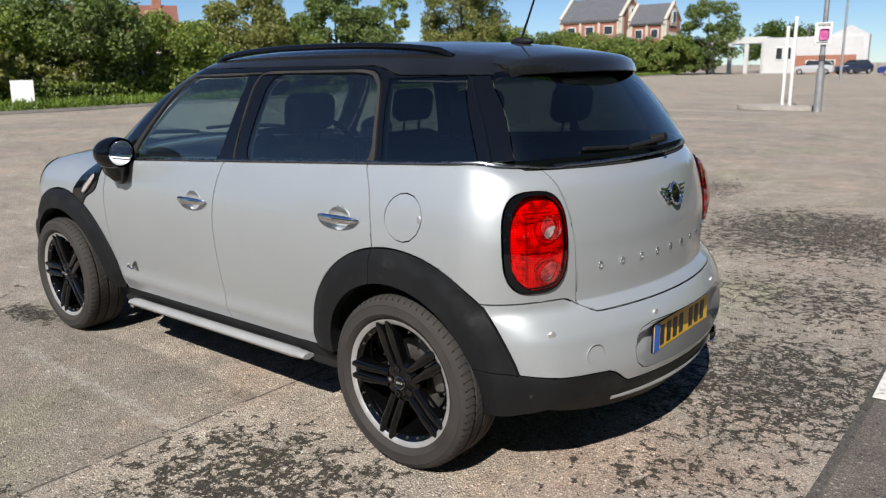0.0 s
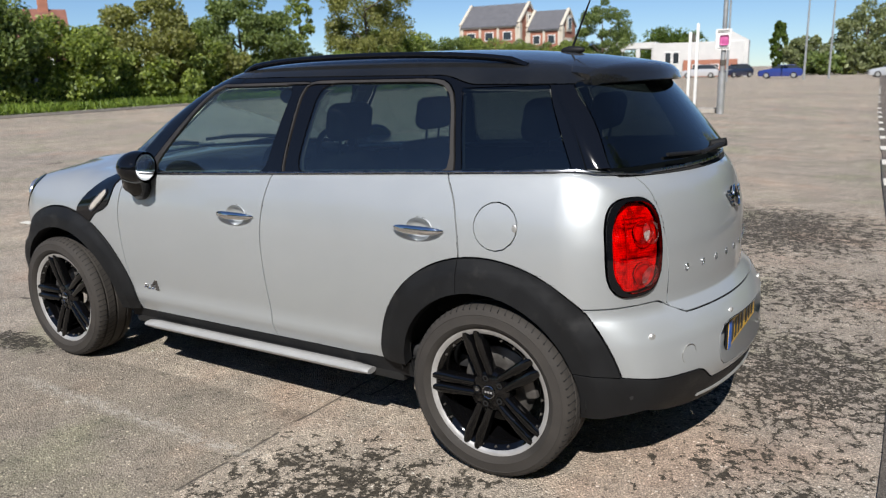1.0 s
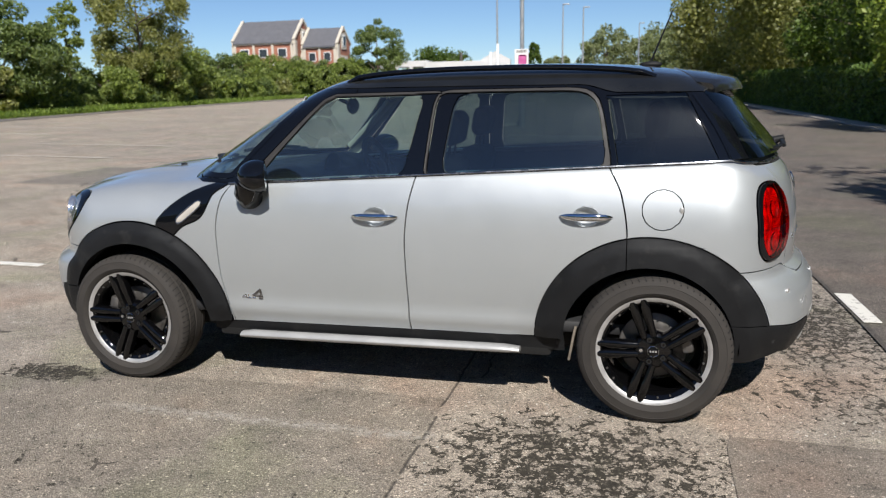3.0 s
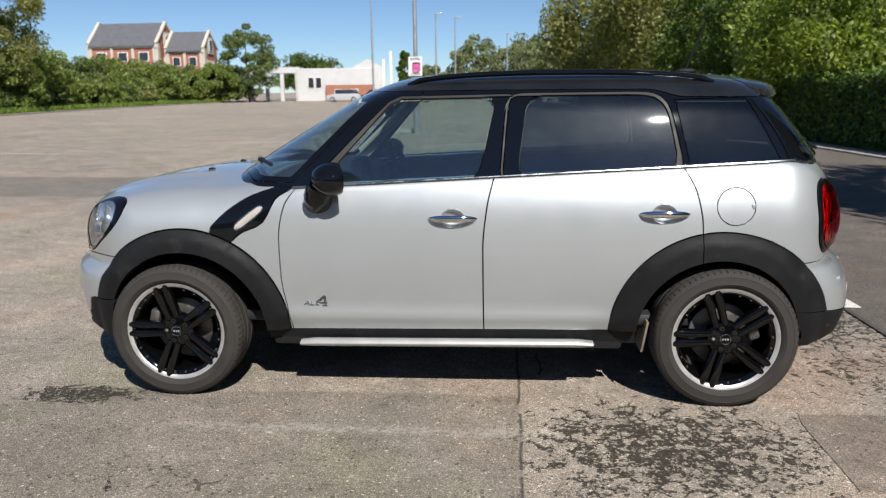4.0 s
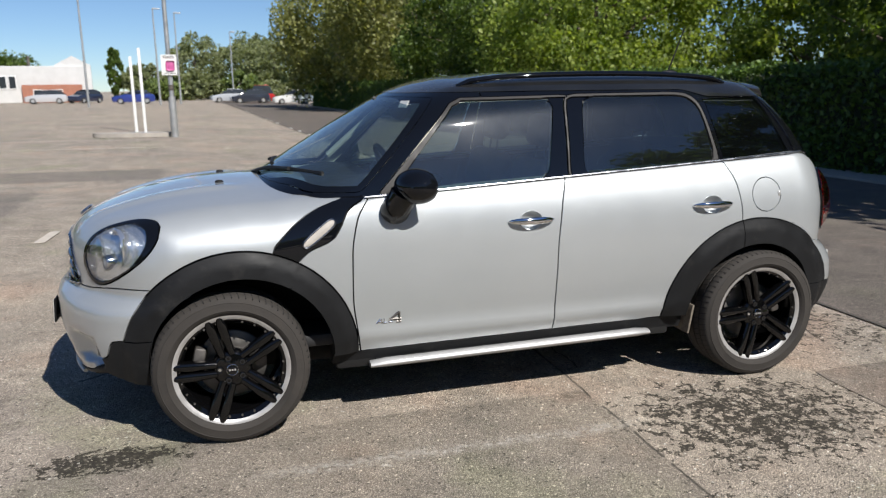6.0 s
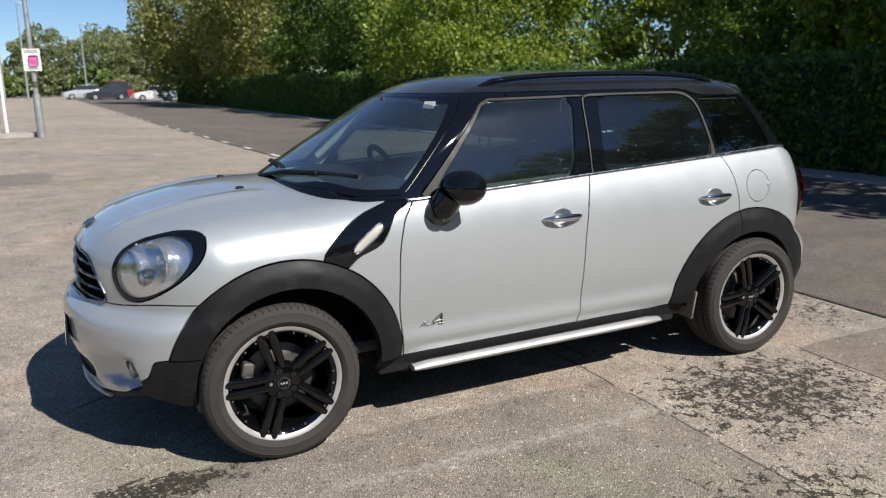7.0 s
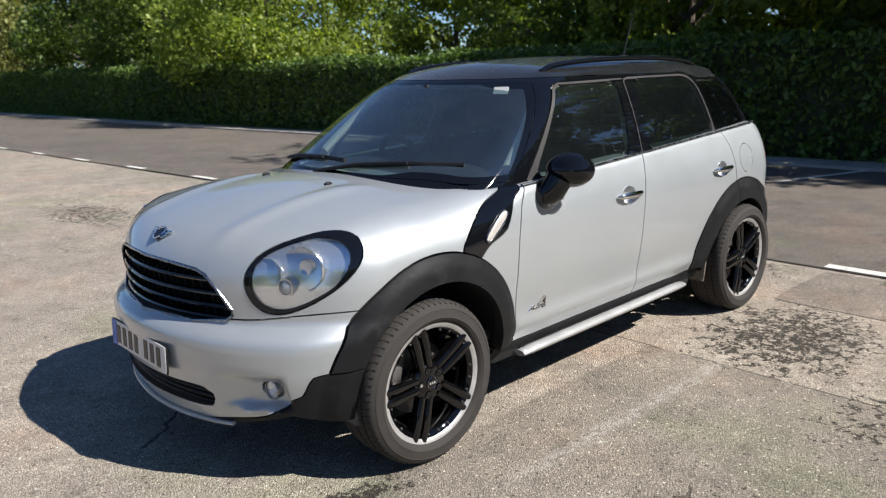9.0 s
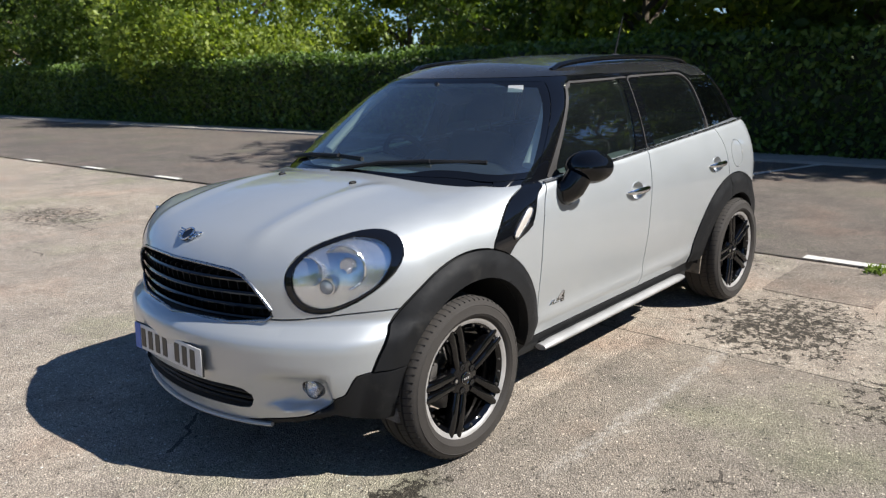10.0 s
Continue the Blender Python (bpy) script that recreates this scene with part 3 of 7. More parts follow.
for s in ("left", "right"):
    DOORS["front", s] = body.panel("front_door", faces_of(region, "door_front"), SILVER, car, "", s)
    DOORS["rear", s] = body.panel("rear_door", faces_of(region, "door_rear"), SILVER, car, "", s)
    quarter = body.panel("quarter_panel", faces_of(region, "quarter"), SILVER, car, "", s)
    quarter_left = quarter if s == "left" else quarter_left
    body.panel("front_wing", faces_of(region, "wing"), SILVER, car, "", s)
    body.panel("scuttle_trim", faces_of(region, "scuttle"), BLACK_PAINT, car, "gloss black side scuttle trim", s, raise_by=0.004)
    body.panel("sill_cladding", faces_of(region, "sill"), CLADDING, car, "black plastic sill", s, depth=0.05, lift=lambda P, N: (np.stack([P[:, 0] * 0, 0.008 * step(-P[:, 2], -0.31, -0.27), P[:, 2] * 0], 1), None))
    body.panel("front_arch_trim", faces_of(region, "arch_front"), CLADDING, car, "black plastic wheel arch", s, depth=0.05, lift=flare(ARCH_F, 0.383, 0.495, 0.006, 0.040))
    body.panel("rear_arch_trim", faces_of(region, "arch_rear"), CLADDING, car, "black plastic wheel arch", s, gap=0.002, depth=0.05, lift=flare(ARCH_R, 0.36, 0.487, 0.006, 0.034))
    body.panel("door_arch_trim", faces_of(region, "arch_rear_door"), CLADDING, DOORS["rear", s], "black plastic wheel arch edge", s, gap=0.002, depth=0.05, lift=flare(ARCH_R, 0.36, 0.487, 0.006, 0.034))
    body.panel("fuel_flap", faces_of(region, "fuel_flap"), SILVER, quarter if s == "left" else car, "round silver fuel flap", "left", gap=0.0015) if s == "left" else body.panel("quarter_infill", faces_of(region, "fuel_flap"), SILVER, quarter, "", "right", gap=0.0)
liner = [i for i, r in enumerate(region) if r not in ("out", "headlamp", "tail_lamp", "plate_recess", "under_cabin", "grille", "intake", "lamp_glass", "tail_glass", "eye_high", "eye_low", "fog_lamp")]
body.panel("inner_shell", liner, SHADOW_BLACK, car, "dark inner structure seen in the panel gaps", gap=0.0, depth=0.0, raise_by=-0.013)

# ---- cabin ----
cabin = Skin(cabin_form, (-1.25, -0.8, 1.0), (2.0, 0.0, 1.6), (-0.1, -0.35, 1.1), (1.1, 0.0, 1.25), 0.03)
WIN_F = [(-0.56, 1.04), (-0.517, 1.10), (-0.232, 1.416), (0.243, 1.421), (0.167, 1.063), (-0.445, 1.036)]
WIN_R = [(0.394, 1.427), (0.94, 1.425), (1.0, 1.405), (1.035, 1.35), (1.078, 1.10), (0.347, 1.069)]
WIN_Q = [(1.072, 1.402), (1.398, 1.410), (1.546, 1.112), (1.132, 1.092)]
FRAME_F = [(-0.652, 1.01), (-0.240, 1.430), (0.345, 1.437), (0.255, 1.04), (0.0, 1.02)]
FRAME_R = [(0.295, 1.440), (0.948, 1.441), (1.018, 1.42), (1.054, 1.35), (1.108, 1.07), (0.262, 1.03)]


def side_only(g):
    return lambda P: np.where((np.abs(P[:, 1]) > 0.42) & (P[:, 2] < 1.47), g(P), 1.0)


win_f = side_only(lambda P: inside(P[:, 0], P[:, 2], WIN_F, 1))
win_r = side_only(lambda P: inside(P[:, 0], P[:, 2], WIN_R, 2))
win_q = side_only(lambda P: inside(P[:, 0], P[:, 2], WIN_Q, 0))
frame_f = side_only(lambda P: inside(P[:, 0], P[:, 2], FRAME_F, 1))
frame_r = side_only(lambda P: inside(P[:, 0], P[:, 2], FRAME_R, 2))


def frame_band(P):
    return frame_r(P) + 0.014


def screen(P):
    flat = inside(np.abs(P[:, 1]), P[:, 2], [(-0.5, 1.074), (0.55, 1.058), (0.665, 1.04), (0.95, 1.04), (0.95, 1.425), (0.3, 1.437), (-0.5, 1.442)], 1)
    return np.where(P[:, 0] < 0.05, np.maximum(flat, 0.7 * (P[:, 0] + 0.737 - 0.981 * (P[:, 2] - 1.01))), 1.0)


def frit(P):
    return screen(P) + 0.018 * step(np.abs(P[:, 1]), 0.30, 0.46) + 0.006


def cowl(P):
    return np.where(P[:, 0] < 0.0, P[:, 2] - curve(np.abs(P[:, 1]), [(0.0, 1.074), (0.55, 1.058), (0.66, 1.04), (0.8, 1.03)]), 1.0)


def back_glass(P):
    return np.where(P[:, 0] > 1.2, inside(np.abs(P[:, 1]), P[:, 2], [(-0.5, 1.135), (0.5, 1.122), (0.645, 1.112), (0.66, 1.13), (0.545, 1.40), (0.50, 1.425), (-0.5, 1.44)], 1), 1.0)


def roof_line(P):
    return P[:, 2] - (1.446 + 0.01 * np.cos(P[:, 0]) - 0.035 * step(P[:, 0], 0.95, 1.12))


def hem(P):
    return P[:, 2] - (belt(P[:, 0]) - 0.03 + 0.030 * step(P[:, 0], 1.2, 1.5))


for g in (hem, win_f, win_r, win_q, frame_f, frame_r, frame_band, screen, frit, back_glass, roof_line, cowl):
    cabin.cut(g)
C = cabin.centres()
cv = {f: f(C) for f in (win_f, win_r, win_q, frame_f, frame_r, frame_band, screen, frit, back_glass, roof_line, cowl)}
cregion = np.full(len(C), "none", dtype=object)
free = np.ones(len(C), bool)


def take2(name, mask):
    global free
    cregion[free & mask] = name
    free = free & ~mask


take2("out", hem(C) < 0)
take2("win_f", cv[win_f] < 0)
take2("win_r", cv[win_r] < 0)
take2("win_q", cv[win_q] < 0)
take2("screen", cv[frit] < 0)
take2("frit", cv[screen] < 0)
take2("back", cv[back_glass] < 0)
take2("seal_f", (cv[frame_f] < 0) & ((C[:, 0] < 0.10) | (C[:, 2] > 1.418)))
take2("seal_r", (cv[frame_r] < 0) & ((C[:, 0] > 0.9) | (C[:, 2] > 1.424) | ((C[:, 0] < 0.5) & (cv[frame_band] > 0))))
take2("roof", cv[roof_line] > 0)
take2("cowl", (cv[cowl] < 0) & (np.abs(C[:, 1]) < 0.70))
take2("pillar_a", C[:, 0] < -0.1)
take2("pillar_b", C[:, 0] < 0.9)
take2("pillar_d", np.ones(len(C), bool))
roof = cabin.panel("roof", faces_of(cregion, "roof"), ROOF_PAINT, car, "gloss black roof")
cabin.panel("windscreen", faces_of(cregion, "screen"), SCREEN_GLASS, car, "lightly tinted windscreen", gap=0.001, depth=0.004)
cabin.panel("screen_edge", faces_of(cregion, "frit"), BLACK_PAINT, car, "black enamelled edge of the windscreen", gap=0.0, depth=0.004)
cabin.panel("rear_window", faces_of(cregion, "back"), REAR_GLASS, tailgate, "dark tinted rear window", gap=0.001, depth=0.004)
cabin.panel("cowl_panel", faces_of(cregion, "cowl"), BLACK_PAINT, car, "black plastic scuttle panel under the windscreen")
for s in ("left", "right"):
    cabin.panel("front_side_window", faces_of(cregion, "win_f"), GLASS, DOORS["front", s], "lightly tinted side glass", s, gap=0.001, depth=0.004, raise_by=-0.004)
    cabin.panel("rear_side_window", faces_of(cregion, "win_r"), DARK_GLASS, DOORS["rear", s], "dark tinted side glass", s, gap=0.001, depth=0.004, raise_by=-0.004)
    cabin.panel("quarter_window", faces_of(cregion, "win_q"), REAR_GLASS, car, "dark tinted quarter glass", s, gap=0.001, depth=0.004)
    cabin.panel("window_seal", faces_of(cregion, "seal_f"), SEAL, DOORS["front", s], "", s, raise_by=0.003)
    cabin.panel("window_seal", faces_of(cregion, "seal_r"), SEAL, DOORS["rear", s], "", s, raise_by=0.003)
    for name in ("pillar_a", "pillar_b", "pillar_d"):
        cabin.panel({"pillar_a": "windscreen_pillar", "pillar_b": "door_pillar", "pillar_d": "rear_pillar"}[name], faces_of(cregion, name), PILLAR_BLACK, car, "gloss black pillar", s)


# ---- wheels ----
def wheel(x, side):
    """A black five-spoke wheel with twin spokes; local y points to the car's outside when side is -1."""
    hub = new("wheel")
    hub.parent = car
    hub.location = (x, side * 0.775, 0.327)
    hub.rotation_euler = (0, 0, 0 if side < 0 else math.pi)
    tagged(hub, "black alloy wheel with five twin spokes and a bare metal rim edge")
    tyre_profile = [(0.236, -0.085), (0.2445, -0.098), (0.253, -0.1045), (0.255, -0.1065), (0.262, -0.109), (0.2645, -0.1115), (0.2675, -0.1100), (0.288, -0.1105), (0.296, -0.1085), (0.298, -0.1100), (0.3005, -0.1065), (0.308, -0.104), (0.320, -0.092), (0.3255, -0.078),
                    (0.327, -0.062), (0.319, -0.060), (0.319, -0.052), (0.327, -0.050), (0.327, -0.010), (0.319, -0.008), (0.319, 0.002), (0.327, 0.004),
                    (0.327, 0.048), (0.319, 0.05), (0.319, 0.058), (0.3265, 0.06), (0.3245, 0.080), (0.318, 0.096), (0.29, 0.110), (0.25, 0.104), (0.232, 0.09)]
    tyre = part("tyre", lathe_bm(tyre_profile, 96), TYRE, hub, "dusty black tyre")
    bm = bmesh.new()
    # Cross grooves of the tread: thin black bars painted in for their shade.
    for k in range(70):
        a = k * math.tau / 70
        m = Matrix.Rotation(-a, 4, "Y") @ Matrix.Translation((0.3218, -0.080, 0)) @ Matrix.Rotation(-0.30, 4, "Z") @ Matrix.Rotation(0.2, 4, "X")
        box_bm((0.0058, 0.040, 0.0030), m, bm=bm)
        m = Matrix.Rotation(-a - 0.02, 4, "Y") @ Matrix.Translation((0.3258, -0.030, 0)) @ Matrix.Rotation(0.35, 4, "X")
        box_bm((0.0036, 0.038, 0.0028), m, bm=bm)
    part("tread", bm, SHADOW_BLACK, tyre, smooth=False, kind="stuff")
    bm = lathe_bm([(0.2295, -0.0905), (0.2355, -0.0935), (0.2440, -0.0945), (0.2462, -0.091), (0.2462, -0.086), (0.222, -0.080), (0.222, -0.086)], 96)
    part("rim_edge", bm, MACHINED, hub, "scuffed bare metal rim edge")
    part("barrel", lathe_bm([(0.2230, -0.0870), (0.205, -0.076), (0.203, -0.072), (0.196, 0.0), (0.19, 0.09), (0.232, 0.1), (0.234, 0.08), (0.206, 0.0), (0.214, -0.06), (0.2230, -0.080)], 72), RIM_BLACK, hub)
    bm = bmesh.new()
    for k in range(25):
        if k % 5 == 0:
            continue
        a = (k / 25) * math.tau + math.pi / 2
        tube_bm(0.0052, 0.0040, (0.211 * math.cos(a), -0.074, 0.211 * math.sin(a)), (0.211 * math.cos(a), -0.0855, 0.211 * math.sin(a)), 8, bm)
    part("rim_bolts", bm, CAST_IRON, hub, "small bright rim bolts", kind="stuff")
    for k in range(5):
        a = k * math.tau / 5 + radians(106 if x < 0 else 108)
        for d in (-1, 1):
            bm = bmesh.new()
            rows = []
            for t in range(9):
                f = t / 8
                r = 0.062 + 0.172 * f
                w = 0.0165 + 0.0032 * step(f, 0.1, 0.7) - 0.006 * step(f, 0.84, 1.0)
                off = d * (0.0205 + 0.0034 * f)
                y = -0.073 - 0.014 * math.sin(f * math.pi * 0.55)
                rows.append([bm.verts.new((r, y + dy, off + dw * w)) for dy, dw in ((0.034, -0.9), (0.006, -1), (-0.003, -0.82), (-0.0075, -0.42), (-0.0085, 0), (-0.0075, 0.42), (-0.003, 0.82), (0.006, 1), (0.034, 0.9))])
            for p, q in zip(rows, rows[1:]):
                for j in range(8):
                    bm.faces.new((p[j], p[j + 1], q[j + 1], q[j]))
                bm.faces.new((p[8], p[0], q[0], q[8]))
            bm.faces.new(rows[0])
            bm.faces.new(rows[-1])
            bmesh.ops.transform(bm, matrix=Matrix.Rotation(-a, 4, "Y"), verts=bm.verts)
            part("spoke", bm, RIM_BLACK, hub)
    for q in range(5):
        a = q * math.tau / 5 + radians(106 if x < 0 else 108)
        ring_at = Vector((0.051 * math.cos(a), -0.0795, 0.051 * math.sin(a)))
        part("bolt_seat", sweep_bm([ring_at + Vector((0.0135 * math.cos(u), 0, 0.0135 * math.sin(u))) for u in [k * math.tau / 16 for k in range(16)]], 0.0026, 8, closed=True), RIM_BLACK, hub)
        # No hole is cut: a flush black disc gives the hole's shade.
        part("bolt_hole", tube_bm(0.0125, 0.0125, ring_at + Vector((0, 0.004, 0)), ring_at + Vector((0, -0.0004, 0)), 16), SHADOW_BLACK, hub, "black disc for the shade in a bolt hole")
    part("hub_centre", lathe_bm([(0.0, -0.080), (0.030, -0.080), (0.034, -0.0785), (0.066, -0.0775), (0.073, -0.074), (0.082, -0.062), (0.084, -0.03), (0.0, -0.03)], 40, closed=False), RIM_BLACK, hub)
    part("hub_cap", lathe_bm([(0.0, -0.0865), (0.0215, -0.086), (0.0235, -0.0845), (0.0245, -0.081), (0.0, -0.081)], 36, closed=False), BLACK_PAINT, hub, "black centre cap")
    bm = sweep_bm([(0.0235 * math.cos(q * math.tau / 32), -0.0855, 0.0235 * math.sin(q * math.tau / 32)) for q in range(32)], 0.0009, 6, closed=True)
    part("cap_ring", bm, CHROME, hub)
    bm = bmesh.new()
    for q in range(3):
        box_bm((0.0065, 0.001, 0.008), Matrix.Translation((-0.011 + 0.011 * q, -0.0866, 0)), bm=bm)
    part("cap_mark", bm, MACHINED, hub, "plain silver mark")
    for q in range(5):
        a = q * math.tau / 5 + radians(106 if x < 0 else 108)
        bm = tube_bm(0.0078, 0.0072, (0.051 * math.cos(a), -0.062, 0.051 * math.sin(a)), (0.051 * math.cos(a), -0.0808, 0.051 * math.sin(a)), 6)
        part("wheel_bolt", bm, CHROME if q == 1 else RIM_BLACK, hub)
    part("brake_disc", lathe_bm([(0.06, 0.005), (0.142, 0.005), (0.146, 0.008), (0.146, 0.02), (0.142, 0.023), (0.06, 0.023)], 56), CAST_IRON, hub, "worn iron brake disc")
    c = radians(165 if x < 0 else 15)
    bm = box_bm((0.05, 0.07, 0.11), Matrix.Rotation(-c, 4, "Y") @ Matrix.Translation((0.14, 0.0, 0)), 0.012)
    part("brake_caliper", bm, CAST_IRON, hub, "dull metal brake caliper")
    return hub


for x in (-1.2975, 1.2975):
    for side in (-1, 1):
        wheel(x, side)
        c = ARCH_F if x < 0 else ARCH_R
        r = 0.40 if x < 0 else 0.385
        bm = bmesh.new()
        arcs = [[bm.verts.new((c[0] + r * math.cos(q * 0.162 - 0.05), y, c[1] + r * math.sin(q * 0.162 - 0.05))) for q in range(21)] for y in (side * 0.81, side * 0.62, side * 0.5)]
        for p, q in zip(arcs, arcs[1:]):
            for j in range(20):
                bm.faces.new((p[j], p[j + 1], q[j + 1], q[j]))
        bm.faces.new(arcs[-1])
        part("wheel_housing", bm, SHADOW_BLACK, car, "dark wheel housing")
bm = box_bm((3.3, 1.10, 0.12), Matrix.Translation((0, 0, 0.27)), 0.03)
part("underbody", bm, SHADOW_BLACK, car, "dark underbody")
# Floor pan widened, front and rear boxes added, to stop light leaking underneath.
part("floor_pan", box_bm((1.70, 1.51, 0.12), Matrix.Translation((0, 0, 0.292)), 0.02), SHADOW_BLACK, car, "dark floor pan, widened to block light")
part("front_tray", box_bm((0.34, 1.10, 0.06), Matrix.Translation((-1.72, 0, 0.285)), 0.02), SHADOW_BLACK, car, "unseen dark box blocking light under the nose")
part("engine_block", box_bm((0.50, 1.15, 0.50), Matrix.Translation((-1.56, 0, 0.58)), 0.03), SHADOW_BLACK, car, "dark engine bay")
part("rear_tray", box_bm((0.40, 1.20, 0.12), Matrix.Translation((1.68, 0, 0.385)), 0.03), SHADOW_BLACK, car, "unseen dark box blocking light under the boot")


# ---- car details ----
def along(form, start, way):
    """Where a ray from inside a form leaves it."""
    o, d = np.array(start, float), np.array(way, float)
    lo, hi = 0.0, 2.5
    for _ in range(34):
        mid = (lo + hi) / 2
        lo, hi = (mid, hi) if form((o + d * mid)[None])[0] < 0 else (lo, mid)
    return o + d * lo


def on_side(x, z, form=body_form):
    return along(form, (x, -0.2, z), (0, -1, 0))[1]


def on_front(y, z):
    return along(body_form, (-1.2, y, z), (-1, 0, 0))[0]


def on_rear(y, z, form=body_form):
    return along(form, (1.0, y, z), (1, 0, 0))[0]


def on_top(x, y, form=cabin_form):
    return along(form, (x, y, 1.1), (0, 0, 1))[2]


def on_screen(y, z):
    return along(cabin_form, (0.3, y, z), (-1, 0, 0))[0]


def corner_at(turn, z, form=body_form):
    """A point on the rear corner's skin, by its bearing from a post inside."""
    return Vector(along(form, (1.35, -0.35, z), (math.sin(turn), -math.cos(turn), 0)))


def sunk(g, depth, wall, way):
    """Presses the inside of an outline inwards with a short sloping wall."""
    def lift(P, N):
        t = np.clip(-g(P) / wall, 0, 1)
        return np.array(way) * (depth * t)[:, None], None
    return lift


def mirror_part(name, build, mat, parent_of, label="", smooth=True):
    """Builds a part on the left side, and its mirrored twin on the right."""
    made = []
    for s in (-1, 1):
        bm = build()
        if s > 0:
            bmesh.ops.transform(bm, matrix=Matrix.Diagonal((1, -1, 1, 1)), verts=bm.verts)
        made.append(part(name, bm, mat, parent_of[s] if isinstance(parent_of, dict) else parent_of, label, smooth))
    return {-1: made[0], 1: made[1]}


DOOR_F, DOOR_R = {-1: DOORS["front", "left"], 1: DOORS["front", "right"]}, {-1: DOORS["rear", "left"], 1: DOORS["rear", "right"]}

# headlamps
LIT_BLUE = material("clear bulb glass", (0.42, 0.46, 0.5), 0.08, 0.2)
for s, side in ((-1, "left"), (1, "right")):
    lamp = new("headlamp")
    lamp.parent = car
    tagged(lamp, "large oval clear headlamp with a gloss black surround")
    body.panel("bezel", faces_of(region, "headlamp"), BLACK_PAINT, lamp, "gloss black surround", side, raise_by=0.003)
    body.panel("lens", faces_of(region, "lamp_glass"), CLEAR, lamp, "clear lens", side, gap=0.0, depth=0.01)

    def bowl(P, N):
        u, v = lamp_place(P)
        r = np.clip((np.abs(u / 0.19) ** 2 + np.abs(v / 0.10) ** 2), 0, 1) ** 0.8
        d = np.zeros_like(P)
        d[:, 0], d[:, 1] = 0.050 * (1 - r) + 0.008, 0.020 * (1 - r) + 0.003
        return d, None

    shell = body.panel("reflector", faces_of(region, "lamp_glass"), SOFT_REFLECTOR, lamp, "bright reflector", side, gap=0.0, depth=0.0, lift=bowl)
    shell.data.shade_smooth()
    face = radians(-66 if s < 0 else -114)
    for name, y, z, sink, r, profile, mat in (
            ("main_bowl", 0.684, 0.842, 0.022, 0.080, [(0.96, 0.0), (1.03, -0.05), (1.06, 0.0), (1.0, 0.35), (0.62, 0.72), (0.25, 0.86), (0.24, 0.80), (0.58, 0.66), (0.90, 0.32)], REFLECTOR),
            ("side_bowl", 0.592, 0.832, 0.016, 0.052, [(0.97, 0.0), (1.02, -0.04), (1.05, 0.0), (1.0, 0.2), (0.6, 0.40), (0.3, 0.46), (0.3, 0.42), (0.58, 0.35), (0.92, 0.16)], REFLECTOR),
            ("bulb_shade", 0.684, 0.842, 0.034, 0.030, [(0.0, 0.0), (0.85, 0.05), (1.0, 0.30), (1.0, 1.6), (0.0, 1.6)], CHROME),
            ("indicator", 0.648, 0.778, 0.012, 0.034, [(0.80, 0.0), (1.0, -0.02), (1.05, 0.10), (1.0, 2.4), (0.80, 2.4)], CHROME),
            ("indicator_glass", 0.648, 0.778, 0.014, 0.029, [(0.0, -0.25), (0.6, -0.12), (1.0, 0.15), (1.0, 0.4), (0.0, 0.4)], LIT_BLUE)):
        x = on_front(-y, z)
        bm = lathe_bm([(p * r, q * r) for p, q in profile], 36, closed=profile[0][0] > 0)
        bmesh.ops.transform(bm, matrix=Matrix.Translation((x + sink + 0.004, s * (y - sink * 0.3 - 0.004), z)) @ Matrix.Rotation(face, 4, "Z"), verts=bm.verts)
        part(name, bm, mat, lamp)

# tail lamps
RED_BACK = material("red lamp back", (0.88, 0.04, 0.03), 0.3, 0.1)
PINK = material("pale pink lamp back", (0.92, 0.72, 0.66), 0.25, 0.2)
for m, pitch in ((RED_BACK, 38.0), (PINK, 60.0)):
    across, up = node(m, "ShaderNodeTexWave", bands_direction="Z"), node(m, "ShaderNodeTexWave", bands_direction="Y")
    for wave in (across, up):
        wave.inputs["Scale"].default_value = pitch
        link(m, coords(m), wave.inputs["Vector"])
    big = noise_tex(m, 22.0, 2.0)
    base = bsdf(m).inputs["Base Color"].default_value[:3]
    link(m, ramp(m, noise_tex(m, 26.0, 3.0, 0.6), [(0.36, tuple(c * 0.33 for c in base)), (0.50, tuple(c * 0.8 for c in base)), (0.66, base)]), bsdf(m).inputs["Base Color"])
    relief(m, math_node(m, "ADD", math_node(m, "ADD", across.outputs["Fac"], up.outputs["Fac"]), math_node(m, "MULTIPLY", big, 2.5)), 0.32, 0.005)


def dome(P, N):
    t = np.clip(-tail_inner(P) / 0.05, 0, 1)
    return N * (0.013 + 0.032 * np.sqrt(t))[:, None], None


for side in ("left", "right"):
    lamp = new("tail_lamp")
    lamp.parent = car
    tagged(lamp, "tall red tail lamp with two round clear lenses in a black surround")
    body.panel("bezel", faces_of(region, "tail_lamp"), BLACK_PAINT, lamp, "gloss black surround", side, raise_by=0.010)
    body.panel("lens", faces_of(region, "tail_glass"), RED_LENS, lamp, "red lens", side, gap=0.0, depth=0.008, lift=dome)
    body.panel("back", faces_of(region, "tail_glass"), RED_BACK, lamp, "", side, gap=0.0, depth=0.0, raise_by=-0.012)
    for eye in ("eye_high", "eye_low"):
        body.panel("round_lens", faces_of(region, eye), CLEAR, lamp, "clear round lens", side, gap=0.0, depth=0.012, lift=dome)
        body.panel("round_back", faces_of(region, eye), PINK, lamp, "", side, gap=0.0, depth=0.0, raise_by=-0.006)



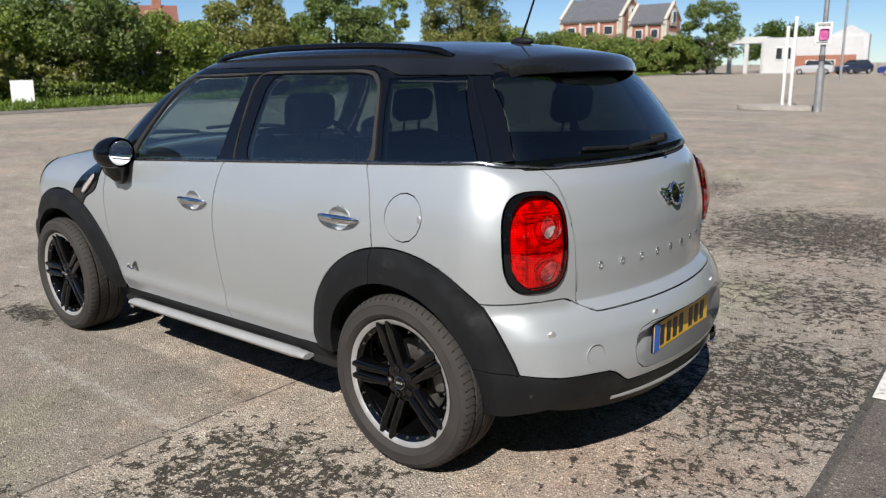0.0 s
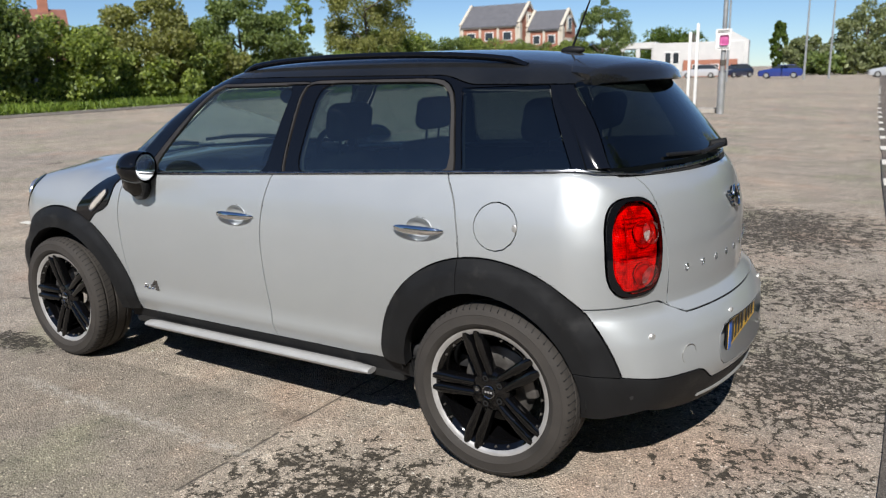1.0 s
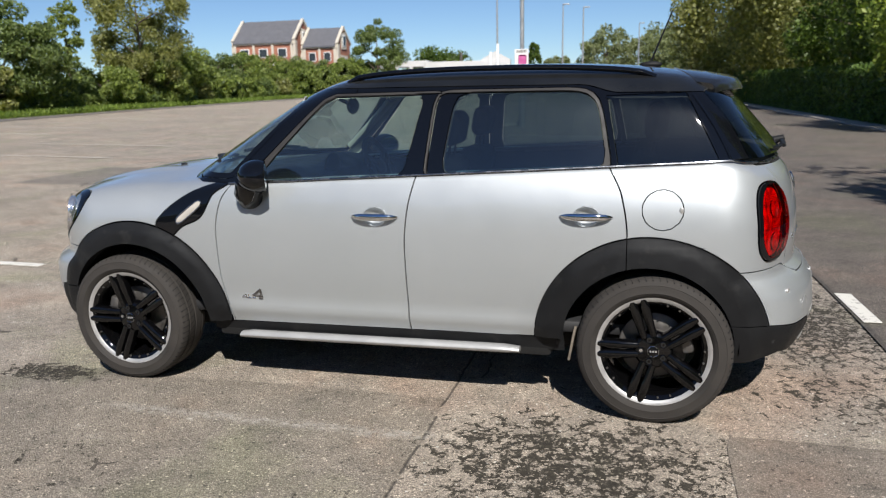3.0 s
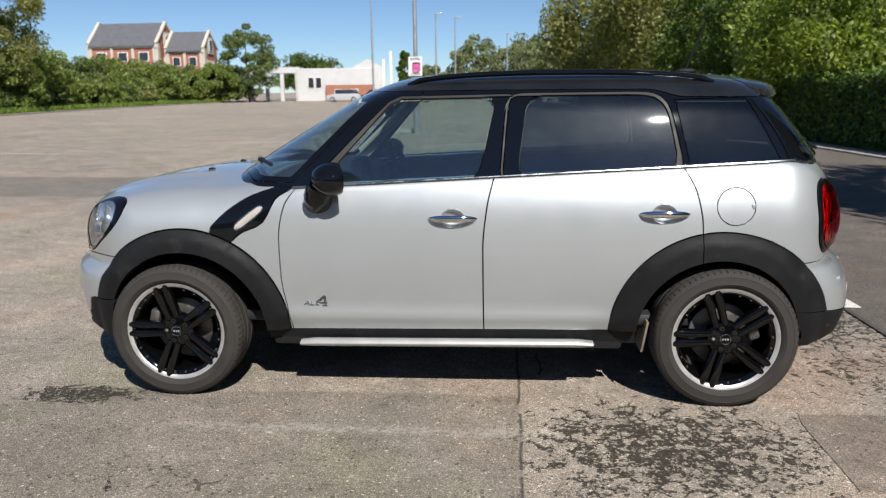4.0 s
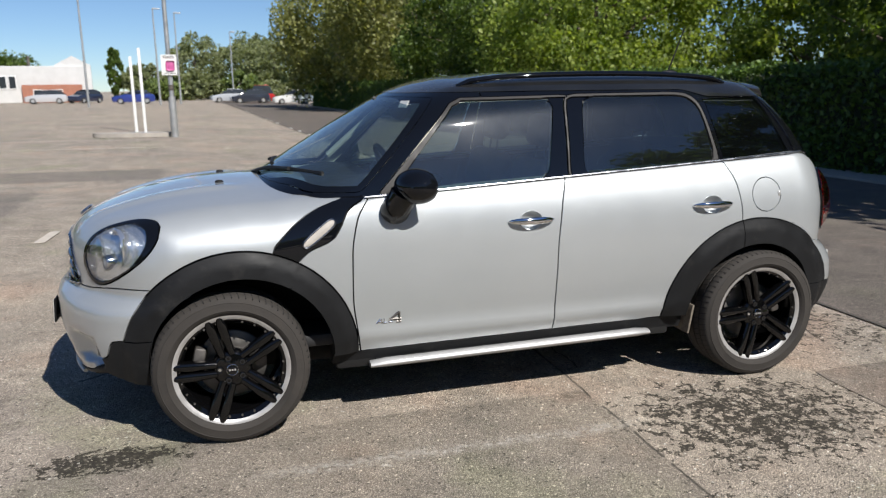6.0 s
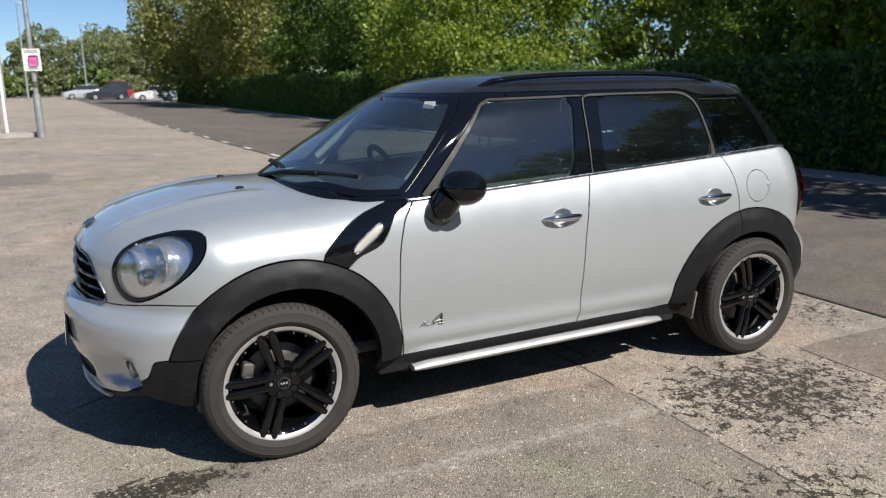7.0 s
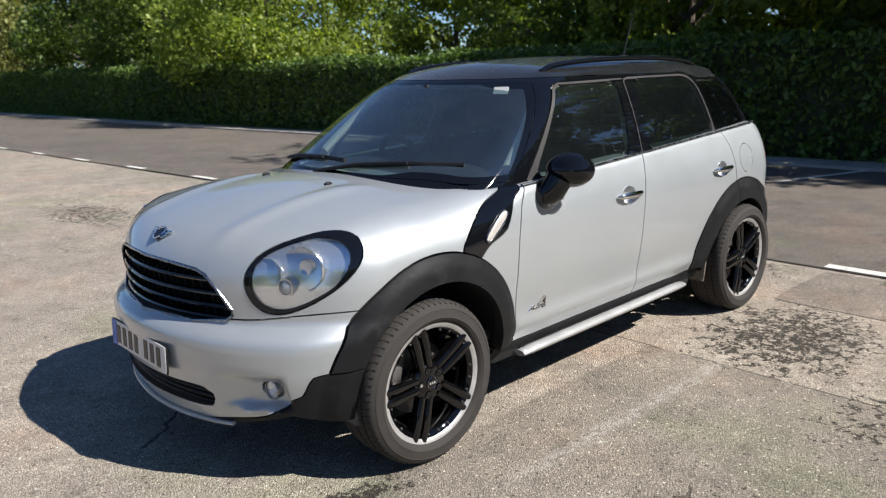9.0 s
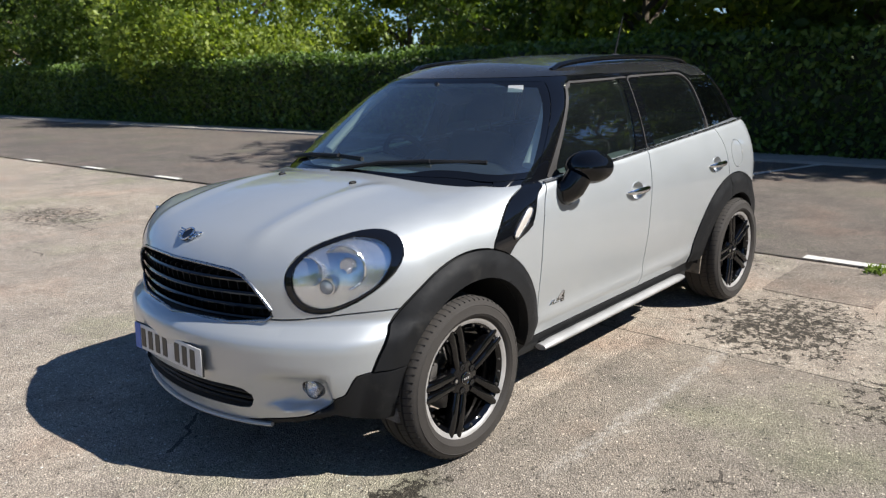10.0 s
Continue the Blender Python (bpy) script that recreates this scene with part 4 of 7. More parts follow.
def lamp_point(h, z, out):
    """A point over the tail lamp's back, by its place across and up the lamp."""
    low, high = 5.0, 90.0
    for _ in range(11):
        mid = (low + high) / 2
        best = corner_at(radians(mid), z)
        low, high = (mid, high) if -0.62 * (best.x - 1.78) + 0.78 * (abs(best.y) - 0.72) > h else (low, mid)
    n = Vector(body.normals(np.array([best]))[0])
    return best + n * out


RED_DARK = material("dark red lamp ridge", (0.45, 0.012, 0.010), 0.2, 0.0, 0.6)
for s, lamp in zip((-1, 1), [o for o in car.children if o.name.startswith("tail_lamp")]):
    ridges = [[(h, z) for h in (-0.070, -0.045, -0.02, 0.005, 0.03)] for z in (0.985, 0.97, 0.955)]
    ridges += [[(h, 0.858) for h in (-0.075, -0.05, -0.025, 0.0, 0.025, 0.045)], [(0.022, z) for z in (0.76, 0.80, 0.84, 0.88, 0.92, 0.96, 0.99)]]
    ridges += [[(-0.052 + 0.042 * math.cos(a), c + 0.041 * math.sin(a)) for a in [q * math.tau / 16 for q in range(17)]] for c in (0.925, 0.785)]
    for row in ridges:
        pts = [lamp_point(h, z, 0.004) for h, z in row]
        part("ridge", sweep_bm([(p.x, p.y if s < 0 else -p.y, p.z) for p in pts], 0.0018, 6), RED_DARK, lamp)

# grille and lower intake
grille_back = body.panel("grille", faces_of(region, "grille"), SHADOW_BLACK, car, "black slatted grille with a chrome edge", gap=0.0, lift=sunk(grille, 0.06, 0.02, (1, 0, 0)))
edge = [(0.0, 0.840), (0.22, 0.838), (0.33, 0.830), (0.375, 0.815), (0.415, 0.785), (0.456, 0.735), (0.481, 0.695), (0.482, 0.672), (0.46, 0.655), (0.32, 0.638), (0.0, 0.630)]
loop = [(s * a, z) for s, pts in ((-1, edge), (1, edge[-2:0:-1])) for a, z in pts]
ringpts = [(on_front(y, z) - 0.002, y, z) for y, z in loop]
part("grille_edge", sweep_bm(ringpts, 0.0065, 8, closed=True), CHROME_DULL, grille_back, "thin chrome grille edge")
for k, z in enumerate((0.795, 0.748, 0.70, 0.655)):
    half = (0.385, 0.43, 0.465, 0.45)[k]
    pts = [(on_front(half * q / 12, z) + 0.016 + 0.004 * abs(q / 12), half * q / 12, z) for q in range(-12, 13)]
    bm = sweep_bm(pts, 0.013, 8, flat=0.75)
    part("slat", bm, RIM_BLACK, grille_back)
for q in range(-10, 11):
    y = q * 0.042
    hi = 0.815 - 0.35 * max(0, abs(y) - 0.28)
    bm = box_bm((0.03, 0.006, hi - 0.645), pose(on_front(y, 0.73) + 0.045, y, (hi + 0.645) / 2, 0, -6, 0))
    part("fin", bm, CLADDING, grille_back)
lower = body.panel("lower_intake", faces_of(region, "intake"), SHADOW_BLACK, car, "black lower air intake", gap=0.0, lift=sunk(intake, 0.06, 0.02, (1, 0, 0)))
for z in (0.378, 0.352, 0.326):
    pts = [(on_front(0.42 * q / 10, z) + 0.024, 0.42 * q / 10, z) for q in range(-10, 11)]
    part("slat", sweep_bm(pts, 0.008, 6), CLADDING, lower)

# fog lamps
for s, side in ((-1, "left"), (1, "right")):
    lamp = new("fog_lamp")
    lamp.parent = car
    tagged(lamp, "small round clear fog lamp")
    c = Vector((on_front(-0.602, 0.402) - 0.004, s * 0.602, 0.402))
    turn = Matrix.Translation(c) @ Matrix.Rotation(radians(-84 if s < 0 else -96), 4, "Z")
    for name, profile, mat in (("ring", [(0.035, -0.001), (0.037, -0.003), (0.040, 0.003), (0.040, 0.03), (0.036, 0.012)], CHROME_DULL), ("bowl", [(0.0, 0.035), (0.02, 0.03), (0.037, 0.004), (0.037, 0.006), (0.0, 0.037)], REFLECTOR), ("lens", [(0.0, -0.010), (0.025, -0.007), (0.038, 0.0), (0.038, 0.002), (0.0, -0.008)], CLEAR)):
        bm = lathe_bm(profile, 28, closed=name != "bowl" and name != "lens")
        bmesh.ops.transform(bm, matrix=turn, verts=bm.verts)
        part(name, bm, mat, lamp)
    body.panel("recess", faces_of(region, "fog_lamp"), SHADOW_BLACK, lamp, "", side, gap=0.0, depth=0.0, raise_by=-0.03)


# number plates, with plain bars for the characters
def number_plate(m, mat, band, label):
    p = new("number_plate")
    p.parent = car
    tagged(p, label)
    part("backing", box_bm((0.519, 0.008, 0.111), m, 0.003), CLADDING, p)
    part("face", box_bm((0.514, 0.004, 0.106), m @ Matrix.Translation((0, -0.0045, 0)), 0.002, 1), mat, p)
    if band:
        part("blue_band", box_bm((0.045, 0.002, 0.106), m @ Matrix.Translation((-0.234, -0.0075, 0))), BLUE, p, "blue band")
    for k in range(7):
        x = -0.20 + 0.058 * k + (0.035 if k > 3 else 0) + (0.012 if band else 0)
        part("character_bar", box_bm((0.034, 0.002, 0.076), m @ Matrix.Translation((x, -0.0072, 0))), INK, p)


body.panel("plate_recess", faces_of(region, "plate_recess"), SILVER, car, "silver recess for the rear plate", gap=0.0, depth=0.002,
                       lift=lambda P, N: (np.stack([np.clip(-plate_recess(P) / 0.03, 0, 1) * (1.978 - P[:, 0]), P[:, 1] * 0, P[:, 2] * 0], 1), None))
number_plate(pose(1.992, 0, 0.470, 0, 0, 90), PLATE_YELLOW, True, "yellow rear number plate with a blue band")
number_plate(pose(-2.077, 0, 0.488, -3, 0, -90), PLATE_WHITE, True, "white front number plate")


# winged badges, sill bars, letter bars
def badge(m, size):
    b = new("badge")
    b.parent = car
    tagged(b, "round black and chrome badge with chrome wings")
    bm = lathe_bm([(0.0, -0.006), (0.034, -0.006), (0.036, -0.003), (0.036, 0.004), (0.0, 0.004)], 32, closed=False)
    bmesh.ops.transform(bm, matrix=m @ Matrix.Scale(size, 4), verts=bm.verts)
    part("disc", bm, BLACK_PAINT, b)
    bm = sweep_bm([(0.035 * math.cos(k * math.tau / 32), -0.006, 0.035 * math.sin(k * math.tau / 32)) for k in range(32)], 0.0045, 8, closed=True)
    bmesh.ops.transform(bm, matrix=m @ Matrix.Scale(size, 4), verts=bm.verts)
    part("ring", bm, CHROME, b)
    for s in (-1, 1):
        for k in range(4):
            w = 0.062 - 0.012 * k
            bm = box_bm((w, 0.006, 0.010), pose(s * (0.036 + w / 2 - 0.004), -0.001, 0.021 - 0.0135 * k, 0, -6 * s, 0), 0.002, 1)
            bmesh.ops.transform(bm, matrix=m @ Matrix.Scale(size, 4), verts=bm.verts)
            part("wing_bar", bm, CHROME, b)


bx = on_front(0, 0.912)
bn = Vector(body.normals(np.array([[bx, -0.001, 0.912]]))[0])
bn.y = 0
bn.normalize()
badge(Matrix(((0, -bn.x, bn.z, bx + 0.005 * bn.x), (-1, 0, 0, 0), (0, -bn.z, -bn.x, 0.912 + 0.005 * bn.z), (0, 0, 0, 1))), 0.85)
badge(Matrix.Translation((on_rear(0, 0.965) + 0.006, 0, 0.965)) @ pose(0, 0, 0, 0, 0, 90) @ pose(0, 0, 0, -14, 0, 0), 1.15)
for k in range(10):
    y = -0.46 + 0.1022 * k
    x = on_rear(y, 0.775)
    slope = (on_rear(y + 0.01, 0.775) - on_rear(y - 0.01, 0.775)) / 0.02
    bm = sweep_bm([(0.0085 * math.cos(q * math.tau / 14), 0, 0.0115 * math.sin(q * math.tau / 14)) for q in range(14)], 0.0021, 6, closed=True)
    bmesh.ops.transform(bm, matrix=Matrix.Translation((x + 0.003, y, 0.775)) @ Matrix.Rotation(math.pi / 2 - math.atan(slope), 4, "Z"), verts=bm.verts)
    part("chrome_mark", bm, CHROME, tailgate, "plain chrome mark in a row")
for s, par in ((-1, DOORS["front", "left"]), (1, DOORS["front", "right"])):
    strokes = [((-0.668, 0.455), (-0.650, 0.476)), ((-0.650, 0.476), (-0.644, 0.455)), ((-0.663, 0.462), (-0.646, 0.462))]
    strokes += [((-0.634, 0.477), (-0.637, 0.456)), ((-0.637, 0.456), (-0.620, 0.456)), ((-0.609, 0.478), (-0.612, 0.457)), ((-0.612, 0.457), (-0.596, 0.457))]
    tall = [((-0.566, 0.503), (-0.602, 0.474)), ((-0.606, 0.471), (-0.557, 0.471)), ((-0.566, 0.503), (-0.566, 0.457)), ((-0.578, 0.457), (-0.557, 0.457))]
    for thick, mat, lines in ((0.0030, CHROME, strokes), (0.0056, CAST_IRON, tall)):
        for ends in lines:
            bm = sweep_bm([(x, s * (abs(on_side(x, z)) + 0.002), z) for x, z in ends], thick, 6)
            part("trim_mark", bm, mat, par, "dull chrome stroke of a small door mark")


def sill_bar():
    """A silver tube with flattened, turned-in ends."""
    pts = [(x, -0.797, 0.263 + 0.010 * (x + 0.70)) for x in [-0.70 + 0.0705 * i for i in range(21)]]
    bm = sweep_bm(pts, 0.030, 14, flat=0.66)
    for v in bm.verts:
        end = max(0.0, abs(v.co.x) - 0.64) / 0.07
        low = 0.263 + 0.010 * (v.co.x + 0.70)
        v.co.z = low - 0.006 * end + (v.co.z - low) * (1 - 0.35 * end)
        v.co.y += 0.012 * end * end
    return bm


SILL_SILVER = worn("silver sill bar", (0.36, 0.36, 0.355), 0.42, 0.1, 6.0, 300.0, 0.1, 0.3)
mirror_part("sill_bar", sill_bar, SILL_SILVER, car, "silver side bar")
mirror_part("bar_bracket", lambda: box_bm((1.34, 0.075, 0.030), pose(0.0, -0.752, 0.268, 0, -0.57, 0), 0.006), CLADDING, car, "black plastic bar bracket")


# handles
def handle_part(x, z, par):
    def cup():
        bm = lathe_bm([(0.0, 0.030), (0.020, 0.0285), (0.036, 0.020), (0.046, 0.006), (0.0505, -0.0012), (0.0525, -0.0008), (0.0525, 0.004)], 36, closed=False)
        bmesh.ops.transform(bm, matrix=Matrix.Translation((x, on_side(x, z - 0.002), z - 0.002)) @ Matrix.Rotation(radians(-5), 4, "X") @ Matrix.Diagonal((1.12, 1, 0.86, 1)), verts=bm.verts)
        return bm

    def grip():
        pts, bm, rings = [], bmesh.new(), []
        for k in range(17):
            t = -1 + k / 8
            w = 0.0165 * math.sqrt(max(0.02, 1 - abs(t) ** 2.6))
            px = x + 0.112 * t
            rings.append([bm.verts.new((px, on_side(px, z) - 0.006 - 0.026 * (1 - t * t) ** 0.6 + 0.55 * w * math.sin(a), z + w * math.cos(a))) for a in [q * math.tau / 10 for q in range(10)]])
        for a, b in zip(rings, rings[1:]):
            for q in range(10):
                bm.faces.new((a[q], a[(q + 1) % 10], b[(q + 1) % 10], b[q]))
        bm.faces.new(rings[0])
        bm.faces.new(rings[-1])
        return bm

    cups = mirror_part("handle_cup", cup, SILVER, par, "round silver handle recess")
    mirror_part("handle", grip, CHROME, par, "chrome door handle")


handle_part(*HANDLES[0], DOOR_F)
handle_part(*HANDLES[1], DOOR_R)


# mirrors
for s in (-1, 1):
    wing_mirror = new("wing_mirror")
    wing_mirror.parent = DOOR_F[s]
    tagged(wing_mirror, "gloss black door mirror on a stubby foot")
    bm = ball_bm((0.092, 0.108, 0.076), pose(-0.493, s * 0.903, 1.070, 0, 0, -s * 24), u=32, v=20)
    bmesh.ops.bisect_plane(bm, geom=bm.verts[:] + bm.edges[:] + bm.faces[:], plane_co=(-0.458, s * 0.891, 1.07), plane_no=(0.91, -s * 0.41, 0.03), clear_outer=True)
    part("shell", bm, BLACK_PAINT, wing_mirror)
    bm = ball_bm((0.004, 0.088, 0.060), pose(-0.459, s * 0.891, 1.070, 0, 0, -s * 24), u=24, v=14)
    part("mirror_glass", bm, CHROME, wing_mirror, "mirror glass")
    bm = sweep_bm([(-0.575, s * 0.79, 0.962), (-0.575, s * 0.842, 0.962), (-0.568, s * 0.866, 0.985), (-0.545, s * 0.886, 1.040)], 0.066, 16, flat=0.9)
    part("foot", bm, BLACK_PAINT, wing_mirror)


# belt strip, roof rails, spoiler
def belt_strip():
    pts = []
    for k in range(33):
        x = -0.70 + 2.275 * k / 32
        z = belt(x) + 0.004
        pts.append((x, on_side(x, z - 0.012) + 0.004, z))
    for k in range(5, 18):
        turn = radians(27 + 3.4 * (k - 5))
        z = 1.134 - 0.020 * min(1.0, (k - 5) / 10)
        pts.append(tuple(corner_at(turn, z - 0.016) - Vector((math.sin(turn), -math.cos(turn), 0)) * 0.003 + Vector((0, 0, 0.012))))
    pts = [p for i, p in enumerate(pts) if i < 33 or p[0] > pts[32][0] + 0.03]
    return sweep_bm(pts, 0.0062, 8, flat=0.9)


mirror_part("belt_strip", belt_strip, CHROME_DULL, car, "chrome strip below the side windows")
part("rear_belt_strip", sweep_bm([(on_rear(y, 1.105) - 0.001, y, 1.112) for y in [-0.60 + 0.05 * k for k in range(25)]], 0.007, 8), CHROME_DULL, tailgate, "chrome strip below the rear window")


def rail():
    pts = []
    for k in range(25):
        t = k / 24
        x = -0.185 + 1.455 * t
        y = -0.515 + 0.03 * (2 * t - 1) ** 2
        pts.append((x, y, on_top(x, y) + 0.036 * math.sin(t * math.pi) ** 0.3 - 0.006))
    return sweep_bm(pts, 0.015, 10, flat=0.9)


mirror_part("roof_rail", rail, BLACK_PAINT, car, "black roof rail")
bm = bmesh.new()
grid = []
for i in range(9):
    row = []
    for j in range(29):
        y = -0.48 + 0.96 * j / 28
        a = abs(y)
        u = i / 8
        x0, x1 = 1.36 + 0.36 * a**2, 1.685 - 0.70 * a**2
        z0 = on_top(x0, y) + 0.003
        z1 = min(1.462 - 0.05 * a**2, z0 - 0.016)
        x = x0 + (x1 - x0) * (1 - (1 - u) ** 1.6)
        row.append((x, y, z0 + (z1 - z0) * u - 0.040 * max(0, (u - 0.6) / 0.4) ** 2))
    grid.append(row)
top = [[bm.verts.new(p) for p in row] for row in grid]
low = [[bm.verts.new((p[0] - 0.004, p[1] * 0.99, p[2] - 0.004 - 0.03 * math.sin(i / 8 * math.pi))) for p in row] for i, row in enumerate(grid)]
for lay in (top, low):
    for i in range(8):
        for j in range(28):
            bm.faces.new((lay[i][j], lay[i][j + 1], lay[i + 1][j + 1], lay[i + 1][j]))
for j in range(28):
    bm.faces.new((top[8][j], top[8][j + 1], low[8][j + 1], low[8][j]))
    bm.faces.new((top[0][j], top[0][j + 1], low[0][j + 1], low[0][j]))
for i in range(8):
    for j in (0, 28):
        bm.faces.new((top[i][j], top[i + 1][j], low[i + 1][j], low[i][j]))
part("spoiler", bm, ROOF_PAINT, tailgate, "gloss black roof spoiler")


def pillar_rib():
    pts = [(1.425 + 0.165 * t + 0.012 * math.sin(t * math.pi), 1.402 - 0.28 * t) for t in [k / 14 for k in range(15)]]
    return sweep_bm([(x, on_side(x, z, cabin_form) - 0.001, z) for x, z in pts], 0.006, 8, flat=0.8)


mirror_part("pillar_rib", pillar_rib, BLACK_PAINT, car, "thin moulded edge down the rear pillar")

# aerial, wipers, washers
aerial = part("aerial_base", ball_bm((0.055, 0.022, 0.018), pose(1.25, 0, on_top(1.25, 0) + 0.008)), CLADDING, roof, "rubber aerial foot")
part("aerial", tube_bm(0.0055, 0.003, (1.25, 0, 1.56), (1.345, 0, 1.80), 8), CLADDING, aerial, "thin rod aerial")
wiper = part("rear_wiper", sweep_bm([(on_rear(0.0, 1.165, cabin_form) + 0.035, 0.0, 1.168), (on_rear(-0.1, 1.163, cabin_form) + 0.03, -0.10, 1.163), (on_rear(-0.22, 1.155, cabin_form) + 0.024, -0.22, 1.155)], 0.012, 8, flat=0.7), CLADDING, tailgate, "black rear wiper")
part("blade", sweep_bm([(on_rear(y, 1.15 - 0.02 * (y + 0.1), cabin_form) + 0.012, y, 1.15 - 0.04 * (y + 0.1)) for y in (-0.06, -0.16, -0.26, -0.36, -0.43)], 0.007, 6), CLADDING, wiper)
part("pivot", tube_bm(0.02, 0.016, (on_rear(0, 1.168, cabin_form) - 0.01, 0, 1.16), (on_rear(0, 1.168, cabin_form) + 0.05, 0, 1.175), 12), CLADDING, wiper)
for py, pz, ends in ((0.10, 1.062, ((-0.16, 1.105), (-0.40, 1.118), (-0.62, 1.115))), (0.62, 1.075, ((0.42, 1.105), (0.15, 1.118), (-0.02, 1.115)))):
    root = (on_screen(py, max(pz, 1.07)) - 0.03, py, pz)
    tips = [(on_screen(y, z) - 0.022, y, z) for y, z in ends]
    wiper = part("front_wiper", sweep_bm([root, tuple((a + b) / 2 - (0.012 if i == 0 else 0) for i, (a, b) in enumerate(zip(root, tips[0]))), tips[0], tips[1]], 0.013, 8, flat=0.7), CLADDING, car, "black windscreen wiper")
    y0, z0 = ends[0]
    part("blade", sweep_bm([(on_screen(y, z) - 0.010, y, z - 0.004) for y, z in ((y0 + 0.10, z0 - 0.01), (y0 - 0.05, z0), *ends[1:])], 0.0105, 6), CLADDING, wiper)
for s in (-1, 1):
    part("washer_jet", ball_bm((0.02, 0.010, 0.009), pose(-1.303, s * 0.251, along(body_form, (-1.303, s * 0.251, 0.7), (0, 0, 1))[2] + 0.003)), CLADDING, car)

# side indicators in the scuttle trims
MILKY = worn("milky indicator lens", (0.42, 0.39, 0.35), 0.25, 0.12)


def indicator_edge():
    loop = []
    for k in range(28):
        a = k * math.tau / 28
        u = 0.084 * abs(math.cos(a)) ** 0.6 * (1 if math.cos(a) > 0 else -1)
        v = 0.0185 * abs(math.sin(a)) ** 0.6 * (1 if math.sin(a) > 0 else -1)
        x, z = -0.907 + 0.793 * u - 0.61 * v, 0.884 + 0.61 * u + 0.793 * v
        loop.append((x, on_side(x, z) - 0.008, z))
    return sweep_bm(loop, 0.004, 8, closed=True)


def indicator_lens():
    bm, rows = bmesh.new(), []
    for i in range(15):
        u = -0.082 + 0.164 * i / 14
        half = 0.0175 * math.sqrt(max(0.04, 1 - abs(u / 0.083) ** 5))
        row = []
        for q in (-1, -0.6, 0, 0.6, 1):
            v = half * q
            x, z = -0.907 + 0.793 * u - 0.61 * v, 0.884 + 0.61 * u + 0.793 * v
            row.append(bm.verts.new((x, on_side(x, z) - 0.007 - 0.005 * (1 - q * q), z)))
        rows.append(row)
    for a, b in zip(rows, rows[1:]):
        for i in range(4):
            bm.faces.new((a[i], a[i + 1], b[i + 1], b[i]))
    return bm


edges = mirror_part("indicator_edge", indicator_edge, CHROME_DULL, car, "chrome indicator edge")
mirror_part("side_indicator", indicator_lens, MILKY, edges, "milky white side indicator")

# bumper fittings
part("flap_notch", ball_bm((0.010, 0.004, 0.015), pose(1.390, on_side(1.390, 0.936), 0.936), u=14, v=8), SATIN, quarter_left, "finger notch of the fuel flap")
for y in (-0.70, -0.27, 0.27, 0.70):
    x = on_rear(y, 0.578)
    slope = (on_rear(y + 0.01, 0.578) - on_rear(y - 0.01, 0.578)) / 0.02
    bm = lathe_bm([(0.0, -0.003), (0.009, -0.003), (0.0105, -0.001), (0.012, -0.003), (0.0145, 0.0), (0.0145, 0.004), (0.0, 0.004)], 20, closed=False)
    bmesh.ops.transform(bm, matrix=Matrix.Translation((x, y, 0.578)) @ Matrix.Rotation(math.pi / 2 - math.atan(slope), 4, "Z"), verts=bm.verts)
    part("parking_sensor", bm, SATIN, car)
x = on_rear(-0.571, 0.495)
bm = sweep_bm([(0.036 * math.cos(k * math.tau / 28), 0, 0.036 * math.sin(k * math.tau / 28)) for k in range(28)], 0.0016, 6, closed=True)
bmesh.ops.transform(bm, matrix=Matrix.Translation((x, -0.571, 0.495)) @ Matrix.Rotation(math.pi / 2 - 0.40, 4, "Z"), verts=bm.verts)
part("tow_cap", bm, SATIN, car, "round towing eye cover")
part("rear_lip", sweep_bm([(on_rear(y, 0.295) + 0.001, y, 0.292 + 0.05 * y * y) for y in [-0.46 + 0.046 * k for k in range(21)]], 0.010, 8, flat=0.8), SATIN, car, "silver strip under the rear bumper")
part("front_lip", sweep_bm([(on_front(y, 0.25) - 0.006, y, 0.240 + 0.06 * y * y) for y in [-0.46 + 0.046 * k for k in range(21)]], 0.011, 8, flat=0.8), SATIN, car, "silver strip under the front bumper")
bm = lathe_bm([(0.034, 0.0), (0.038, -0.004), (0.040, 0.0), (0.040, 0.16), (0.034, 0.16)], 24)
bmesh.ops.transform(bm, matrix=Matrix.Translation((1.965, 0.43, 0.295)) @ Matrix.Rotation(math.pi / 2, 4, "Z"), verts=bm.verts)
part("exhaust_tip", bm, CHROME, car, "chrome exhaust tip")
SCRAPE = worn("pale scraped plastic", (0.16, 0.155, 0.15), 0.8, 0.3)
rng = np.random.default_rng(4)
for k in range(16):
    turn, z = radians(rng.uniform(16, 27)), rng.uniform(0.27, 0.39)
    tilt_by = rng.uniform(0.6, 1.5)
    pts = [corner_at(turn + 0.03 * q, z + 0.022 * tilt_by * q) for q in (0, 0.5, 1)]
    push = flare(ARCH_R, 0.36, 0.487, 0.0, 0.034)(np.array(pts), np.ones((3, 3)))[0]
    pts = [p + Vector(d) for p, d in zip(pts, push)]
    part("scrape", sweep_bm([p + Vector((math.sin(turn), -math.cos(turn), 0)) * 0.003 for p in pts], rng.uniform(0.0007, 0.0016), 5), SCRAPE, rear_skirt)
TORN = worn("torn grey felt", (0.11, 0.105, 0.10), 0.9, 0.5, 25.0, 140.0, 0.8)
MUD = worn("dried mud", (0.16, 0.137, 0.108), 0.95, 0.6, 20.0, 120.0, 0.5)
